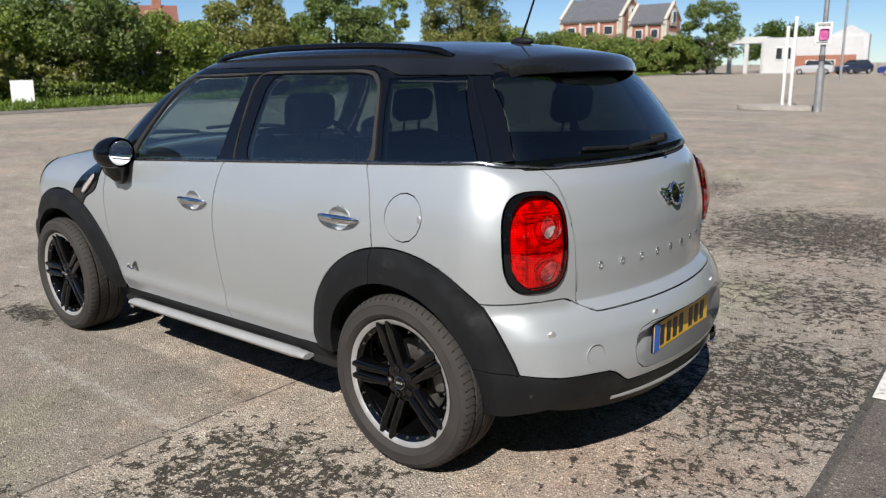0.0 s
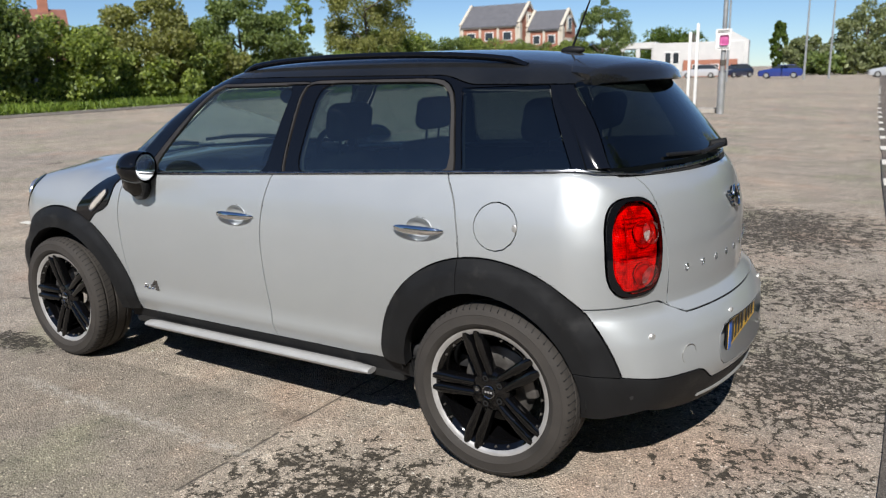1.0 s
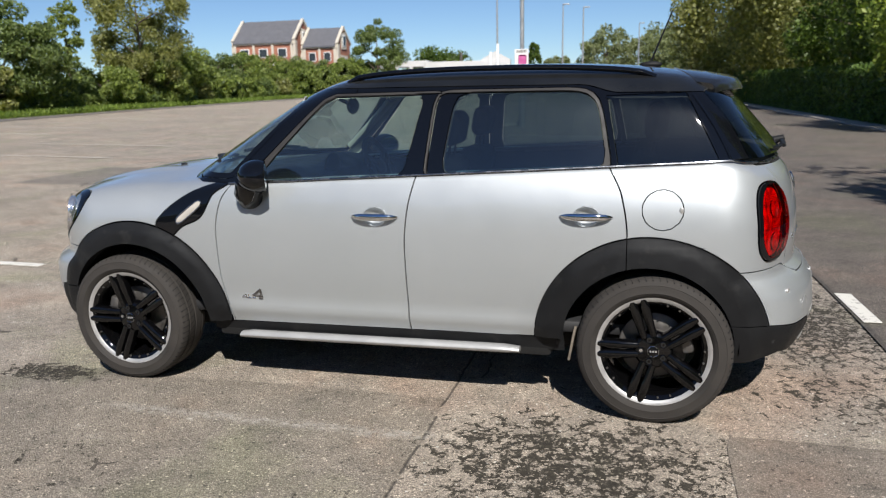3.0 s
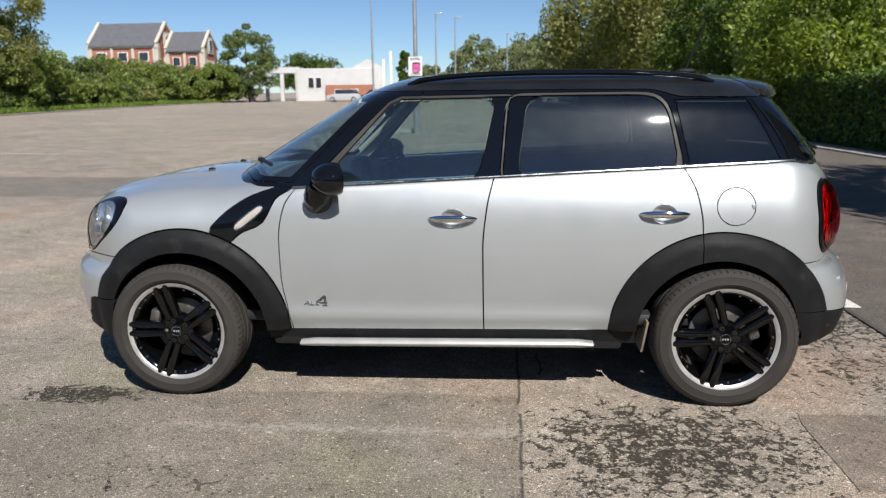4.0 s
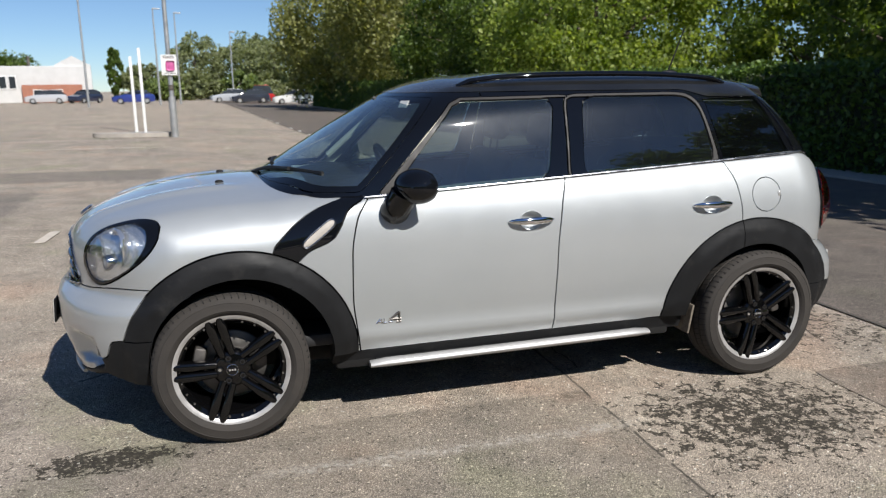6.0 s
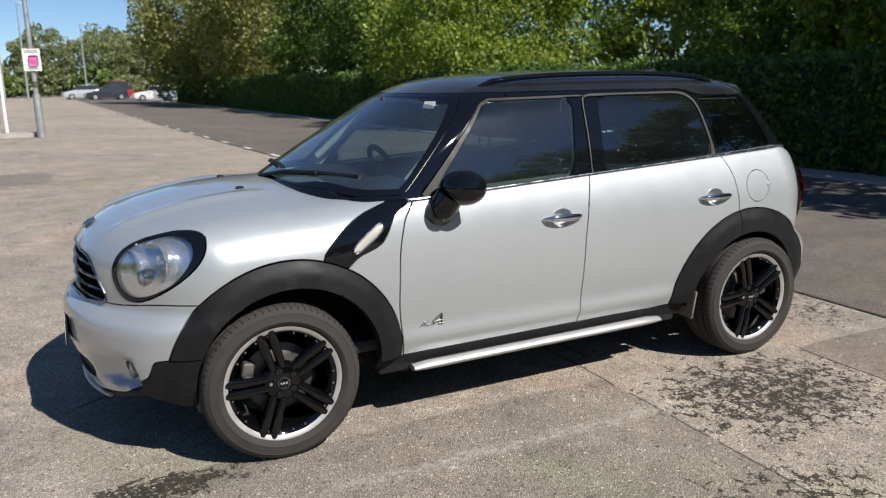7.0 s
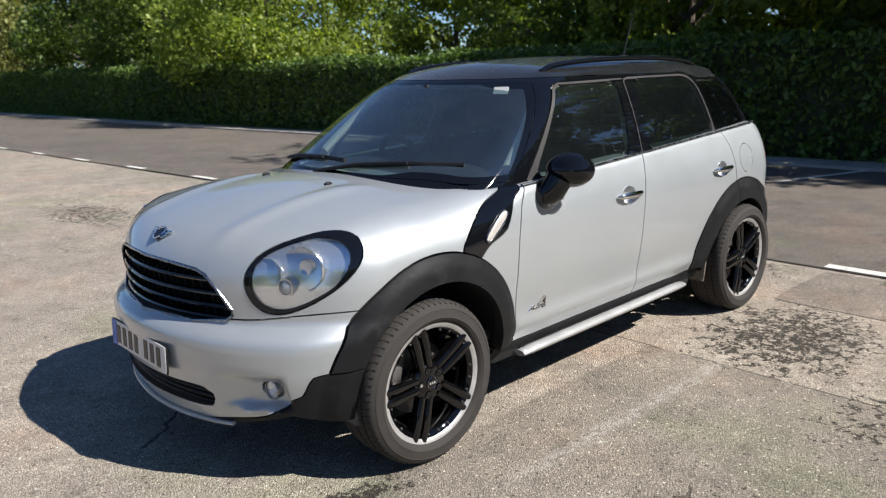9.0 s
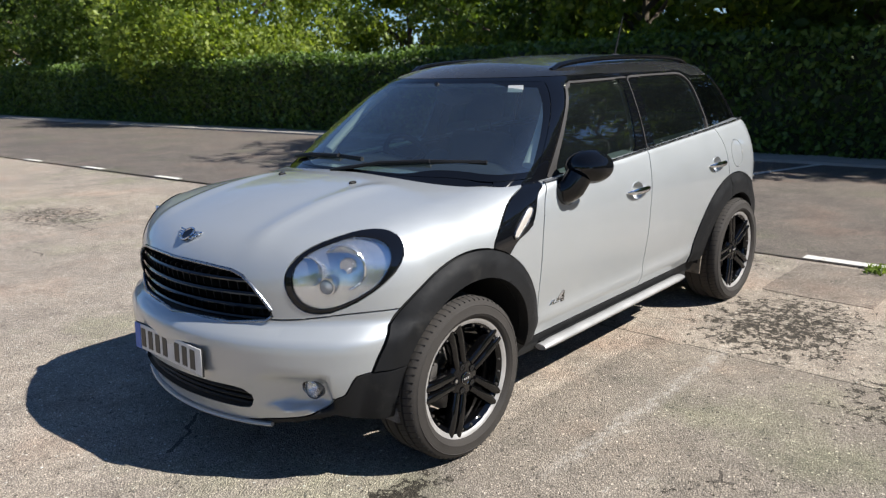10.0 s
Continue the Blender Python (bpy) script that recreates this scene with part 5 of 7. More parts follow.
for s in (-1, 1):
    part("mud_flap", box_bm((0.012, 0.16, 0.15), pose(0.946, s * 0.722, 0.312, 0, 10, 0), 0.004), MUD, car, "muddy plastic flap ahead of the rear wheel")
    part("front_splash_guard", box_bm((0.030, 0.22, 0.165), pose(-1.605, s * 0.70, 0.325, 0, 8, 0), 0.006), TORN, car, "torn grey splash guard")

# ---- inside the car ----
cabin.panel("headlining", faces_of(cregion, "roof", "pillar_b", "pillar_d"), LINING, car, "pale headlining", gap=0.0, depth=0.0, raise_by=-0.03)
for side in ("left", "right"):
    cabin.panel("pillar_lining", faces_of(cregion, "pillar_a"), PILLAR_CLOTH, car, "pale pillar lining", side, gap=0.0, depth=0.0, raise_by=-0.028)


def pillar_trim():
    line = [(-0.66 + 0.335 * t, 1.08 + 0.30 * t) for t in [k / 10 for k in range(11)]]
    return sweep_bm([(x, on_side(x, z, cabin_form) + 0.056, z) for x, z in line], 0.032, 10, flat=0.7)


mirror_part("pillar_trim", pillar_trim, PILLAR_CLOTH, car, "pale cloth pillar trim")
part("cabin_floor", box_bm((2.9, 1.50, 0.06), pose(0.35, 0, 0.38), 0.02), CABIN, car)
bm = bmesh.new()
rows = []
for k in range(13):
    y = -0.70 + 1.4 * k / 12
    front = -1.02 + 0.40 * y * y
    rows.append([bm.verts.new(p) for p in ((front, y, 1.02), (front + 0.12, y, 1.045), (-0.58, y, 1.05 - 0.02 * math.cos(y * 9)), (-0.47, y, 1.0), (-0.46, y, 0.80), (-0.62, y, 0.55))])
for a, b in zip(rows, rows[1:]):
    for i in range(5):
        bm.faces.new((a[i], a[i + 1], b[i + 1], b[i]))
part("dashboard", bm, CABIN, car, "dark dashboard")
dial = part("centre_dial", ball_bm((0.03, 0.12, 0.12), pose(-0.50, 0, 0.98), u=24, v=14), CABIN, car, "round centre dial")
bm = sweep_bm([(0.0, 0.185 * math.cos(k * math.tau / 36), 0.185 * math.sin(k * math.tau / 36)) for k in range(36)], 0.017, 10, closed=True)
for a in (90, 210, 330):
    tube_bm(0.016, 0.014, (0, 0, 0), (0, 0.18 * math.cos(radians(a + 180)), 0.18 * math.sin(radians(a + 180))), 8, bm)
ball_bm((0.03, 0.06, 0.05), None, bm)
bmesh.ops.transform(bm, matrix=pose(-0.34, 0.37, 0.98, 0, -24, 0), verts=bm.verts)
part("steering_wheel", bm, CABIN, car, "black steering wheel")


def seat_part(x, y, back_h, width):
    seat = new("seat")
    seat.parent = car
    tagged(seat, "dark cloth seat with a head restraint")
    part("cushion", box_bm((0.50, width, 0.16), pose(x - 0.12, y, 0.58, 0, -5, 0), 0.06, 4), CLOTH, seat)
    part("backrest", box_bm((0.15, width * 0.94, back_h), pose(x + 0.18, y, 0.60 + back_h / 2, 0, 14, 0), 0.06, 4), CLOTH, seat)
    for dy in (-0.06, 0.06):
        part("restraint_post", tube_bm(0.006, 0.006, (x + 0.24, y + dy, 0.55 + back_h), (x + 0.265, y + dy, 0.72 + back_h), 8), CABIN, seat)
    bm = box_bm((0.10, 0.27, 0.17), pose(x + 0.265, y, 0.735 + back_h, 0, 10, 0), 0.048, 4)
    part("head_restraint", bm, CLOTH, seat)


for y in (-0.36, 0.36):
    seat_part(0.05, y, 0.52, 0.48)
    seat_part(1.02, y, 0.54, 0.54)
part("parcel_shelf", box_bm((0.40, 1.2, 0.03), pose(1.50, 0, 1.02), 0.01), CABIN, car, "dark parcel shelf")
mirror_inside = part("cabin_mirror", ball_bm((0.030, 0.115, 0.046), pose(-0.36, -0.0, 1.36, 0, 0, 12), u=24, v=14), CABIN, car, "black cabin mirror")
part("mirror_stalk", tube_bm(0.012, 0.012, (-0.38, 0, 1.37), (-0.50, 0, 1.43), 8), CABIN, mirror_inside)
m = pose(on_screen(-0.458, 1.404) + 0.004, -0.458, 1.404, 0, 0, 0) @ pose(0, 0, 0, -30, 0, -72)
part("window_sticker", box_bm((0.075, 0.003, 0.036), m), PLATE_WHITE, car, "small white paper label inside the windscreen")
part("floor_tunnel", box_bm((1.0, 0.26, 0.24), pose(-0.05, 0, 0.52), 0.04), CABIN, car)


# ---- ground and surroundings ----
def stone_grain(m, vec, base, scale=150.0):
    """Tarmac: stones in a darker binder, broad stains, and relief."""
    v = node(m, "ShaderNodeTexVoronoi")
    v.inputs["Scale"].default_value = scale
    link(m, vec, v.inputs["Vector"])
    v.inputs["Randomness"].default_value = 1.0
    stones = ramp(m, v.outputs["Color"], [(0.10, tuple(c * 0.66 for c in base)), (0.28, tuple(c * 0.94 for c in base)), (0.74, tuple(min(1, c * 1.06) for c in base)), (0.84, tuple(min(1, c * 1.5) for c in base))])
    binder = ramp(m, v.outputs["Distance"], [(0.20, 1.06), (0.62, 0.50)])
    col = mix(m, 0.85, stones, binder, "MULTIPLY")
    grit_fine = noise_tex(m, 260.0, 4.0, 0.8, vec)
    col = mix(m, 1.0, col, ramp(m, grit_fine, [(0.36, 0.62), (0.5, 1.0), (0.64, 1.55)]), "MULTIPLY")
    chip = node(m, "ShaderNodeTexVoronoi")
    chip.inputs["Scale"].default_value = 42.0
    link(m, vec, chip.inputs["Vector"])
    spot = math_node(m, "MULTIPLY", math_node(m, "LESS_THAN", chip.outputs["Distance"], 0.24), math_node(m, "GREATER_THAN", math_node(m, "FRACT", math_node(m, "MULTIPLY", chip.outputs["Color"], 7.31)), 0.86))
    col = mix(m, math_node(m, "MULTIPLY", spot, 0.8), col, tuple(min(0.75, c * 2.0) for c in base))
    hole = math_node(m, "MULTIPLY", math_node(m, "LESS_THAN", chip.outputs["Distance"], 0.30), math_node(m, "LESS_THAN", math_node(m, "FRACT", math_node(m, "MULTIPLY", chip.outputs["Color"], 13.7)), 0.13))
    col = mix(m, math_node(m, "MULTIPLY", hole, 0.75), col, tuple(c * 0.18 for c in base))
    pits = noise_tex(m, 45.0, 5.0, 0.75, vec)
    col = mix(m, 1.0, col, ramp(m, pits, [(0.30, 0.55), (0.44, 0.98), (0.62, 1.08), (0.74, 1.4)]), "MULTIPLY")
    blot = noise_tex(m, 2.2, 6.0, 0.65, vec)
    col = mix(m, 1.0, col, ramp(m, blot, [(0.32, (0.78, 0.77, 0.75)), (0.68, (1.12, 1.1, 1.06))]), "MULTIPLY")
    hue = noise_tex(m, 0.75, 6.0, 0.62, vec)
    col = mix(m, 1.0, col, ramp(m, hue, [(0.34, (0.90, 0.98, 0.86)), (0.46, (0.93, 0.94, 0.95)), (0.54, (1.0, 1.0, 1.0)), (0.66, (1.12, 1.01, 0.97))]), "MULTIPLY")
    scuff = noise_tex(m, 9.0, 8.0, 0.72, vec)
    col = mix(m, 1.0, col, ramp(m, scuff, [(0.30, 0.50), (0.42, 0.95), (0.58, 1.03), (0.70, 1.38)]), "MULTIPLY")
    wide = noise_tex(m, 0.22, 4.0, 0.6, vec)
    col = mix(m, 1.0, col, ramp(m, wide, [(0.35, (0.86, 0.85, 0.86)), (0.65, (1.08, 1.05, 1.0))]), "MULTIPLY")
    rough_grit = noise_tex(m, 38.0, 3.0, 0.7, vec)
    return col, v.outputs["Distance"], rough_grit


def band(m, value, low, high, soft):
    """One between low and high, fading over soft."""
    up = node(m, "ShaderNodeMapRange", interpolation_type="SMOOTHSTEP")
    down = node(m, "ShaderNodeMapRange", interpolation_type="SMOOTHSTEP")
    for n, a, b in ((up, low - soft, low + soft), (down, high + soft, high - soft)):
        link(m, value, n.inputs["Value"])
        n.inputs["From Min"].default_value, n.inputs["From Max"].default_value = a, b
    return math_node(m, "MULTIPLY", up.outputs[0], down.outputs[0])


def tarmac():
    m = material("worn tan tarmac", (0.2, 0.19, 0.17), 0.88, spec=0.35)
    vec = coords(m)
    sep = node(m, "ShaderNodeSeparateXYZ")
    link(m, vec, sep.inputs[0])
    wob = math_node(m, "MULTIPLY", math_node(m, "SUBTRACT", noise_tex(m, 3.0, 5.0, 0.65, vec), 0.5), 0.10)
    x = math_node(m, "ADD", sep.outputs[0], wob)
    y = math_node(m, "ADD", sep.outputs[1], wob)
    pale, dist, grit = stone_grain(m, vec, (0.465, 0.412, 0.354))
    grey, _, _ = stone_grain(m, vec, (0.345, 0.308, 0.264), 165.0)
    lean = math_node(m, "MULTIPLY", math_node(m, "MAXIMUM", math_node(m, "SUBTRACT", -1.75, x), 0.0), 0.73)
    slab = math_node(m, "MULTIPLY", band(m, math_node(m, "ADD", sep.outputs[0], math_node(m, "MULTIPLY", wob, 0.35)), -14.0, 0.37, 0.012), band(m, math_node(m, "ADD", y, lean), -9.0, -0.79, 0.02))
    col = mix(m, slab, pale, grey)
    for xa, xb, ya, yb in ((-8.6, -3.9, 5.9, 8.3), (-5.6, -2.4, 9.6, 11.4)):
        far_patch = math_node(m, "MULTIPLY", band(m, x, xa, xb, 0.12), band(m, y, ya, yb, 0.12))
        col = mix(m, math_node(m, "MULTIPLY", far_patch, 0.55), col, (0.13, 0.12, 0.11))
    # moss and oil stains, ragged, in a few places
    ragged = noise_tex(m, 11.0, 9.0, 0.74, vec)
    speck = noise_tex(m, 34.0, 8.0, 0.74, vec)
    spread = None
    for cx, cy, rx, ry, power in ((0.98, -1.30, 0.64, 0.48, 0.58), (2.15, 0.75, 0.80, 0.80, 0.58), (1.45, 4.4, 1.1, 1.3, 0.66), (2.2, -0.35, 0.5, 0.45, 0.40), (2.0, 2.3, 0.8, 0.7, 0.50), (-1.8, -0.88, 0.30, 0.12, 0.75), (0.3, -2.05, 0.5, 0.3, 0.42), (1.9, -2.3, 0.8, 0.6, 0.3), (-0.2, 6.2, 0.5, 0.9, 0.5), (-1.0, -1.75, 0.5, 0.25, 0.22)):
        dx = math_node(m, "DIVIDE", math_node(m, "SUBTRACT", sep.outputs[0], cx), rx)
        dy = math_node(m, "DIVIDE", math_node(m, "SUBTRACT", sep.outputs[1], cy), ry)
        d = math_node(m, "ADD", math_node(m, "MULTIPLY", dx, dx), math_node(m, "MULTIPLY", dy, dy))
        fall = node(m, "ShaderNodeMapRange")
        link(m, d, fall.inputs["Value"])
        for key, v in (("From Min", 0.0), ("From Max", 1.9), ("To Min", power), ("To Max", 0.0)):
            fall.inputs[key].default_value = v
        spread = fall.outputs[0] if spread is None else math_node(m, "MAXIMUM", spread, fall.outputs[0])
    lace = math_node(m, "ADD", math_node(m, "ADD", math_node(m, "MULTIPLY", ragged, 1.25), math_node(m, "MULTIPLY", speck, 0.62)), math_node(m, "MULTIPLY", spread, 0.62))
    net = node(m, "ShaderNodeTexVoronoi", feature="DISTANCE_TO_EDGE")
    net.inputs["Scale"].default_value = 13.0
    twist = node(m, "ShaderNodeVectorMath", operation="ADD")
    bend = node(m, "ShaderNodeVectorMath", operation="SCALE")
    curl = node(m, "ShaderNodeTexNoise")
    curl.inputs["Scale"].default_value, curl.inputs["Detail"].default_value = 14.0, 4.0
    link(m, vec, curl.inputs["Vector"])
    link(m, curl.outputs["Color"], bend.inputs[0])
    bend.inputs["Scale"].default_value = 0.09
    link(m, vec, twist.inputs[0])
    link(m, bend.outputs[0], twist.inputs[1])
    link(m, twist.outputs[0], net.inputs["Vector"])
    veins = ramp(m, net.outputs["Distance"], [(0.0, 0.16), (0.22, 0.0)])
    lace = math_node(m, "ADD", math_node(m, "SUBTRACT", lace, 0.068), veins)
    moss = node(m, "ShaderNodeMapRange", interpolation_type="SMOOTHSTEP")
    link(m, lace, moss.inputs["Value"])
    moss.inputs["From Min"].default_value, moss.inputs["From Max"].default_value = 1.205, 1.225
    chips = node(m, "ShaderNodeTexVoronoi")
    chips.inputs["Scale"].default_value = 95.0
    link(m, vec, chips.inputs["Vector"])
    bare = ramp(m, chips.outputs["Color"], [(0.72, 0.0), (0.78, 0.85)])
    film = math_node(m, "MULTIPLY", moss.outputs[0], math_node(m, "SUBTRACT", 0.95, bare))
    col = mix(m, film, col, ramp(m, speck, [(0.35, (0.012, 0.010, 0.007)), (0.57, (0.038, 0.032, 0.022)), (0.68, (0.24, 0.21, 0.17))]))
    # thin cracks
    warp = node(m, "ShaderNodeVectorMath", operation="ADD")
    jit = node(m, "ShaderNodeVectorMath", operation="SCALE")
    wn3 = node(m, "ShaderNodeTexNoise")
    wn3.inputs["Scale"].default_value, wn3.inputs["Detail"].default_value = 2.5, 5.0
    link(m, vec, wn3.inputs["Vector"])
    link(m, wn3.outputs["Color"], jit.inputs[0])
    jit.inputs["Scale"].default_value = 0.35
    link(m, vec, warp.inputs[0])
    link(m, jit.outputs[0], warp.inputs[1])
    cells = node(m, "ShaderNodeTexVoronoi", feature="DISTANCE_TO_EDGE")
    cells.inputs["Scale"].default_value = 0.33
    link(m, warp.outputs[0], cells.inputs["Vector"])
    crack = math_node(m, "MULTIPLY", math_node(m, "LESS_THAN", cells.outputs["Distance"], 0.0028), math_node(m, "GREATER_THAN", noise_tex(m, 1.3, 3.0, 0.6, vec), 0.56))
    col = mix(m, math_node(m, "MULTIPLY", crack, 0.75), col, (0.04, 0.034, 0.027))
    # a joint in the surface, and a worn pale line
    straight = math_node(m, "ADD", sep.outputs[0], math_node(m, "MULTIPLY", wob, 0.35))
    joint = math_node(m, "MULTIPLY", band(m, straight, 0.356, 0.368, 0.006), math_node(m, "GREATER_THAN", noise_tex(m, 5.0, 3.0, 0.6, vec), 0.44))
    joint = math_node(m, "MULTIPLY", joint, band(m, y, -4.9, 3.4, 0.1))
    col = mix(m, math_node(m, "MULTIPLY", joint, 0.75), col, (0.05, 0.043, 0.036))
    worn_line = math_node(m, "MULTIPLY", math_node(m, "MULTIPLY", band(m, y, -1.235, -1.165, 0.03), band(m, x, -1.2, 0.40, 0.2)), ramp(m, noise_tex(m, 30.0, 4.0, 0.7, vec), [(0.42, 0.0), (0.62, 0.7)]))
    col = mix(m, worn_line, col, (0.46, 0.43, 0.38))
    flakes = math_node(m, "MULTIPLY", math_node(m, "GREATER_THAN", noise_tex(m, 4.5, 7.0, 0.7, vec), 0.665), 0.6)
    col = mix(m, flakes, col, (0.43, 0.40, 0.35))
    link(m, col, bsdf(m).inputs["Base Color"])
    height = math_node(m, "SUBTRACT", math_node(m, "ADD", math_node(m, "MULTIPLY", grit, 0.8), math_node(m, "MULTIPLY", dist, -0.7)), math_node(m, "MULTIPLY", joint, 1.0))
    relief(m, height, 0.75, 0.012)
    return m


def road_tarmac():
    m = material("dark road tarmac", (0.1, 0.1, 0.1), 0.85, spec=0.35)
    vec = coords(m)
    col, dist, grit = stone_grain(m, vec, (0.19, 0.168, 0.15), 160.0)
    link(m, col, bsdf(m).inputs["Base Color"])
    relief(m, math_node(m, "ADD", grit, math_node(m, "MULTIPLY", dist, -0.6)), 0.5, 0.008)
    return m


def paint():
    m = material("worn white road paint", (0.6, 0.6, 0.57), 0.7)
    vec = coords(m)
    wear = ramp(m, noise_tex(m, 22.0, 6.0, 0.7, vec), [(0.33, (0.22, 0.20, 0.18)), (0.45, (0.66, 0.64, 0.58))])
    link(m, wear, bsdf(m).inputs["Base Color"])
    relief(m, noise_tex(m, 70.0, 2.0, 0.6, vec), 0.4, 0.003)
    return m


def leaf_material(name, dark, light, glow=0.35):
    """Leaves that differ one from another and let some light through."""
    m = bpy.data.materials.new(name)
    m.use_nodes = True
    b = bsdf(m)
    geo = node(m, "ShaderNodeNewGeometry")
    col = ramp(m, geo.outputs["Random Per Island"], [(0.0, dark), (0.6, tuple((p + q) / 2 for p, q in zip(dark, light))), (1.0, light)])
    link(m, col, b.inputs["Base Color"])
    b.inputs["Roughness"].default_value = 0.5
    through_leaf = node(m, "ShaderNodeBsdfTranslucent")
    link(m, mix(m, 1.0, col, (1.45, 1.5, 0.6), "MULTIPLY"), through_leaf.inputs["Color"])
    both = node(m, "ShaderNodeMixShader")
    both.inputs[0].default_value = glow
    link(m, b.outputs[0], both.inputs[1])
    link(m, through_leaf.outputs[0], both.inputs[2])
    link(m, both.outputs[0], m.node_tree.nodes["Material Output"].inputs[0])
    return m


TARMAC, ROAD, PAINT = tarmac(), road_tarmac(), paint()
PAINT_FAINT = worn("nearly worn out road paint", (0.48, 0.43, 0.37), 0.8, 0.25, 8.0, 60.0, 0.3)
BITUMEN = material("black bitumen seal", (0.05, 0.05, 0.05), 0.7, spec=0.3)
seal_col, seal_dist, seal_grit = stone_grain(BITUMEN, coords(BITUMEN), (0.13, 0.118, 0.105), 150.0)
link(BITUMEN, seal_col, bsdf(BITUMEN).inputs["Base Color"])
relief(BITUMEN, seal_grit, 0.6, 0.01)
PATCH = material("grey tarmac repair", (0.2, 0.18, 0.15), 0.9, spec=0.35)
patch_col, patch_dist, patch_grit = stone_grain(PATCH, coords(PATCH), (0.30, 0.265, 0.23), 190.0)
link(PATCH, patch_col, bsdf(PATCH).inputs["Base Color"])
relief(PATCH, math_node(PATCH, "ADD", patch_grit, math_node(PATCH, "MULTIPLY", patch_dist, -0.6)), 0.6, 0.01)
LEAF_DARK = leaf_material("dark tree leaves", (0.042, 0.074, 0.016), (0.18, 0.255, 0.052), 0.52)
# Far foliage: distance haze is mixed into this pale leaf colour.
LEAF_HAZE = leaf_material("far leaves paled by haze", (0.13, 0.15, 0.075), (0.30, 0.33, 0.16), 0.4)
# A darker copy of the tree leaves, with deep shade put into the colour.
LEAF_DEEP = leaf_material("leaves darkened for shade", (0.03, 0.055, 0.012), (0.12, 0.175, 0.035), 0.4)
LEAF_FRESH = leaf_material("fresh green leaves", (0.10, 0.155, 0.028), (0.36, 0.42, 0.09), 0.52)
LEAF_WILLOW = leaf_material("pale spring leaves", (0.12, 0.135, 0.04), (0.36, 0.36, 0.13), 0.45)
LEAF_HEDGE = leaf_material("hedge leaves", (0.035, 0.07, 0.014), (0.16, 0.25, 0.045), 0.3)
LEAF_VERGE = leaf_material("sunlit verge leaves", (0.08, 0.12, 0.028), (0.36, 0.42, 0.11), 0.45)
LEAF_BUSH = leaf_material("dull bush leaves", (0.06, 0.095, 0.028), (0.25, 0.31, 0.10), 0.4)
GRASS = leaf_material("verge grass", (0.09, 0.15, 0.02), (0.27, 0.36, 0.06), 0.4)
BARK = worn("grey brown bark", (0.11, 0.085, 0.06), 0.9, 0.4, 6.0, 60.0, 0.8)
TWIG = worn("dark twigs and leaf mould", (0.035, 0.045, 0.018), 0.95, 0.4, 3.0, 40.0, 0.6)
KERB = worn("pale concrete kerb", (0.36, 0.33, 0.29), 0.85, 0.2, 4.0, 80.0, 0.4)

LINES = [-2600, -900, -400, -220, -160, -130] + [-110 + 4 * i for i in range(25)] + [-11 + i for i in range(23)] + [14 + 4 * i for i in range(30)] + [160, 220, 400, 900, 2600]
bm = bmesh.new()
grid = [[bm.verts.new((x, y, 0)) for y in LINES] for x in LINES]
for a, b in zip(grid, grid[1:]):
    for i in range(len(LINES) - 1):
        bm.faces.new((a[i], b[i], b[i + 1], a[i + 1]))
ground = part("ground", bm, TARMAC, None, "worn tan grey tarmac car park with dark mossy stains", False)
tagged(ground, category="ground", kind="structure")


def road_edge(y):
    return float(curve(np.array(y), [(-40, 3.3), (-10, 2.72), (-1.2, 2.545), (0.5, 2.55), (1.2, 2.53), (3.3, 2.45), (5.6, 2.34), (8.0, 2.20), (10.5, 2.07), (13, 1.93), (16, 1.78), (19, 1.62), (28, 1.16), (50, 0.15), (110, -2.6), (260, -9.0)]))


def hedge_face(y):
    return float(curve(np.array(y), [(-40, 11.0), (1.0, 10.25), (10, 10.1), (25, 9.2), (68, 7.0), (80, 6.3)]))


def strip(name, left, right, ys, z, mat, label, category, thick=0.0):
    """A long sheet between two lines that run along y."""
    bm = bmesh.new()
    n = 9 if right(0.0) - left(0.0) > 3 else 1
    rows = [[bm.verts.new((left(y) + (right(y) - left(y)) * k / n, y, z)) for k in range(n + 1)] for y in ys]
    for a, b in zip(rows, rows[1:]):
        for k in range(n):
            bm.faces.new((a[k], a[k + 1], b[k + 1], b[k]))
    if thick:
        out = bmesh.ops.extrude_face_region(bm, geom=bm.faces[:])
        bmesh.ops.translate(bm, verts=[v for v in out["geom"] if isinstance(v, bmesh.types.BMVert)], vec=(0, 0, -thick))
    return tagged(part(name, bm, mat, None, label, False), category=category, kind="structure")


YS = [-38 + 1.5 * i for i in range(18)] + [-11 + i for i in range(23)] + [13 + 1.5 * i for i in range(27)] + [55 + 8 * i for i in range(24)]
strip("road", lambda y: road_edge(y) + 0.02, lambda y: hedge_face(y) - 0.9 if y < 78 else road_edge(y) + 7.0, YS, 0.006, ROAD, "dark grey road tarmac crossed by tree shade", "road")
strip("road_seal", lambda y: road_edge(y) - 0.014, lambda y: road_edge(y) + 0.022, [y for y in YS if y < 12], 0.009, BITUMEN, "black bitumen seal along the road edge", "road edge")
strip("verge", lambda y: hedge_face(y) - 0.9, lambda y: hedge_face(y) + 0.6, [y for y in YS if y < 78], 0.05, KERB, "pale dusty verge with a low kerb under the hedge", "verge", 0.05)
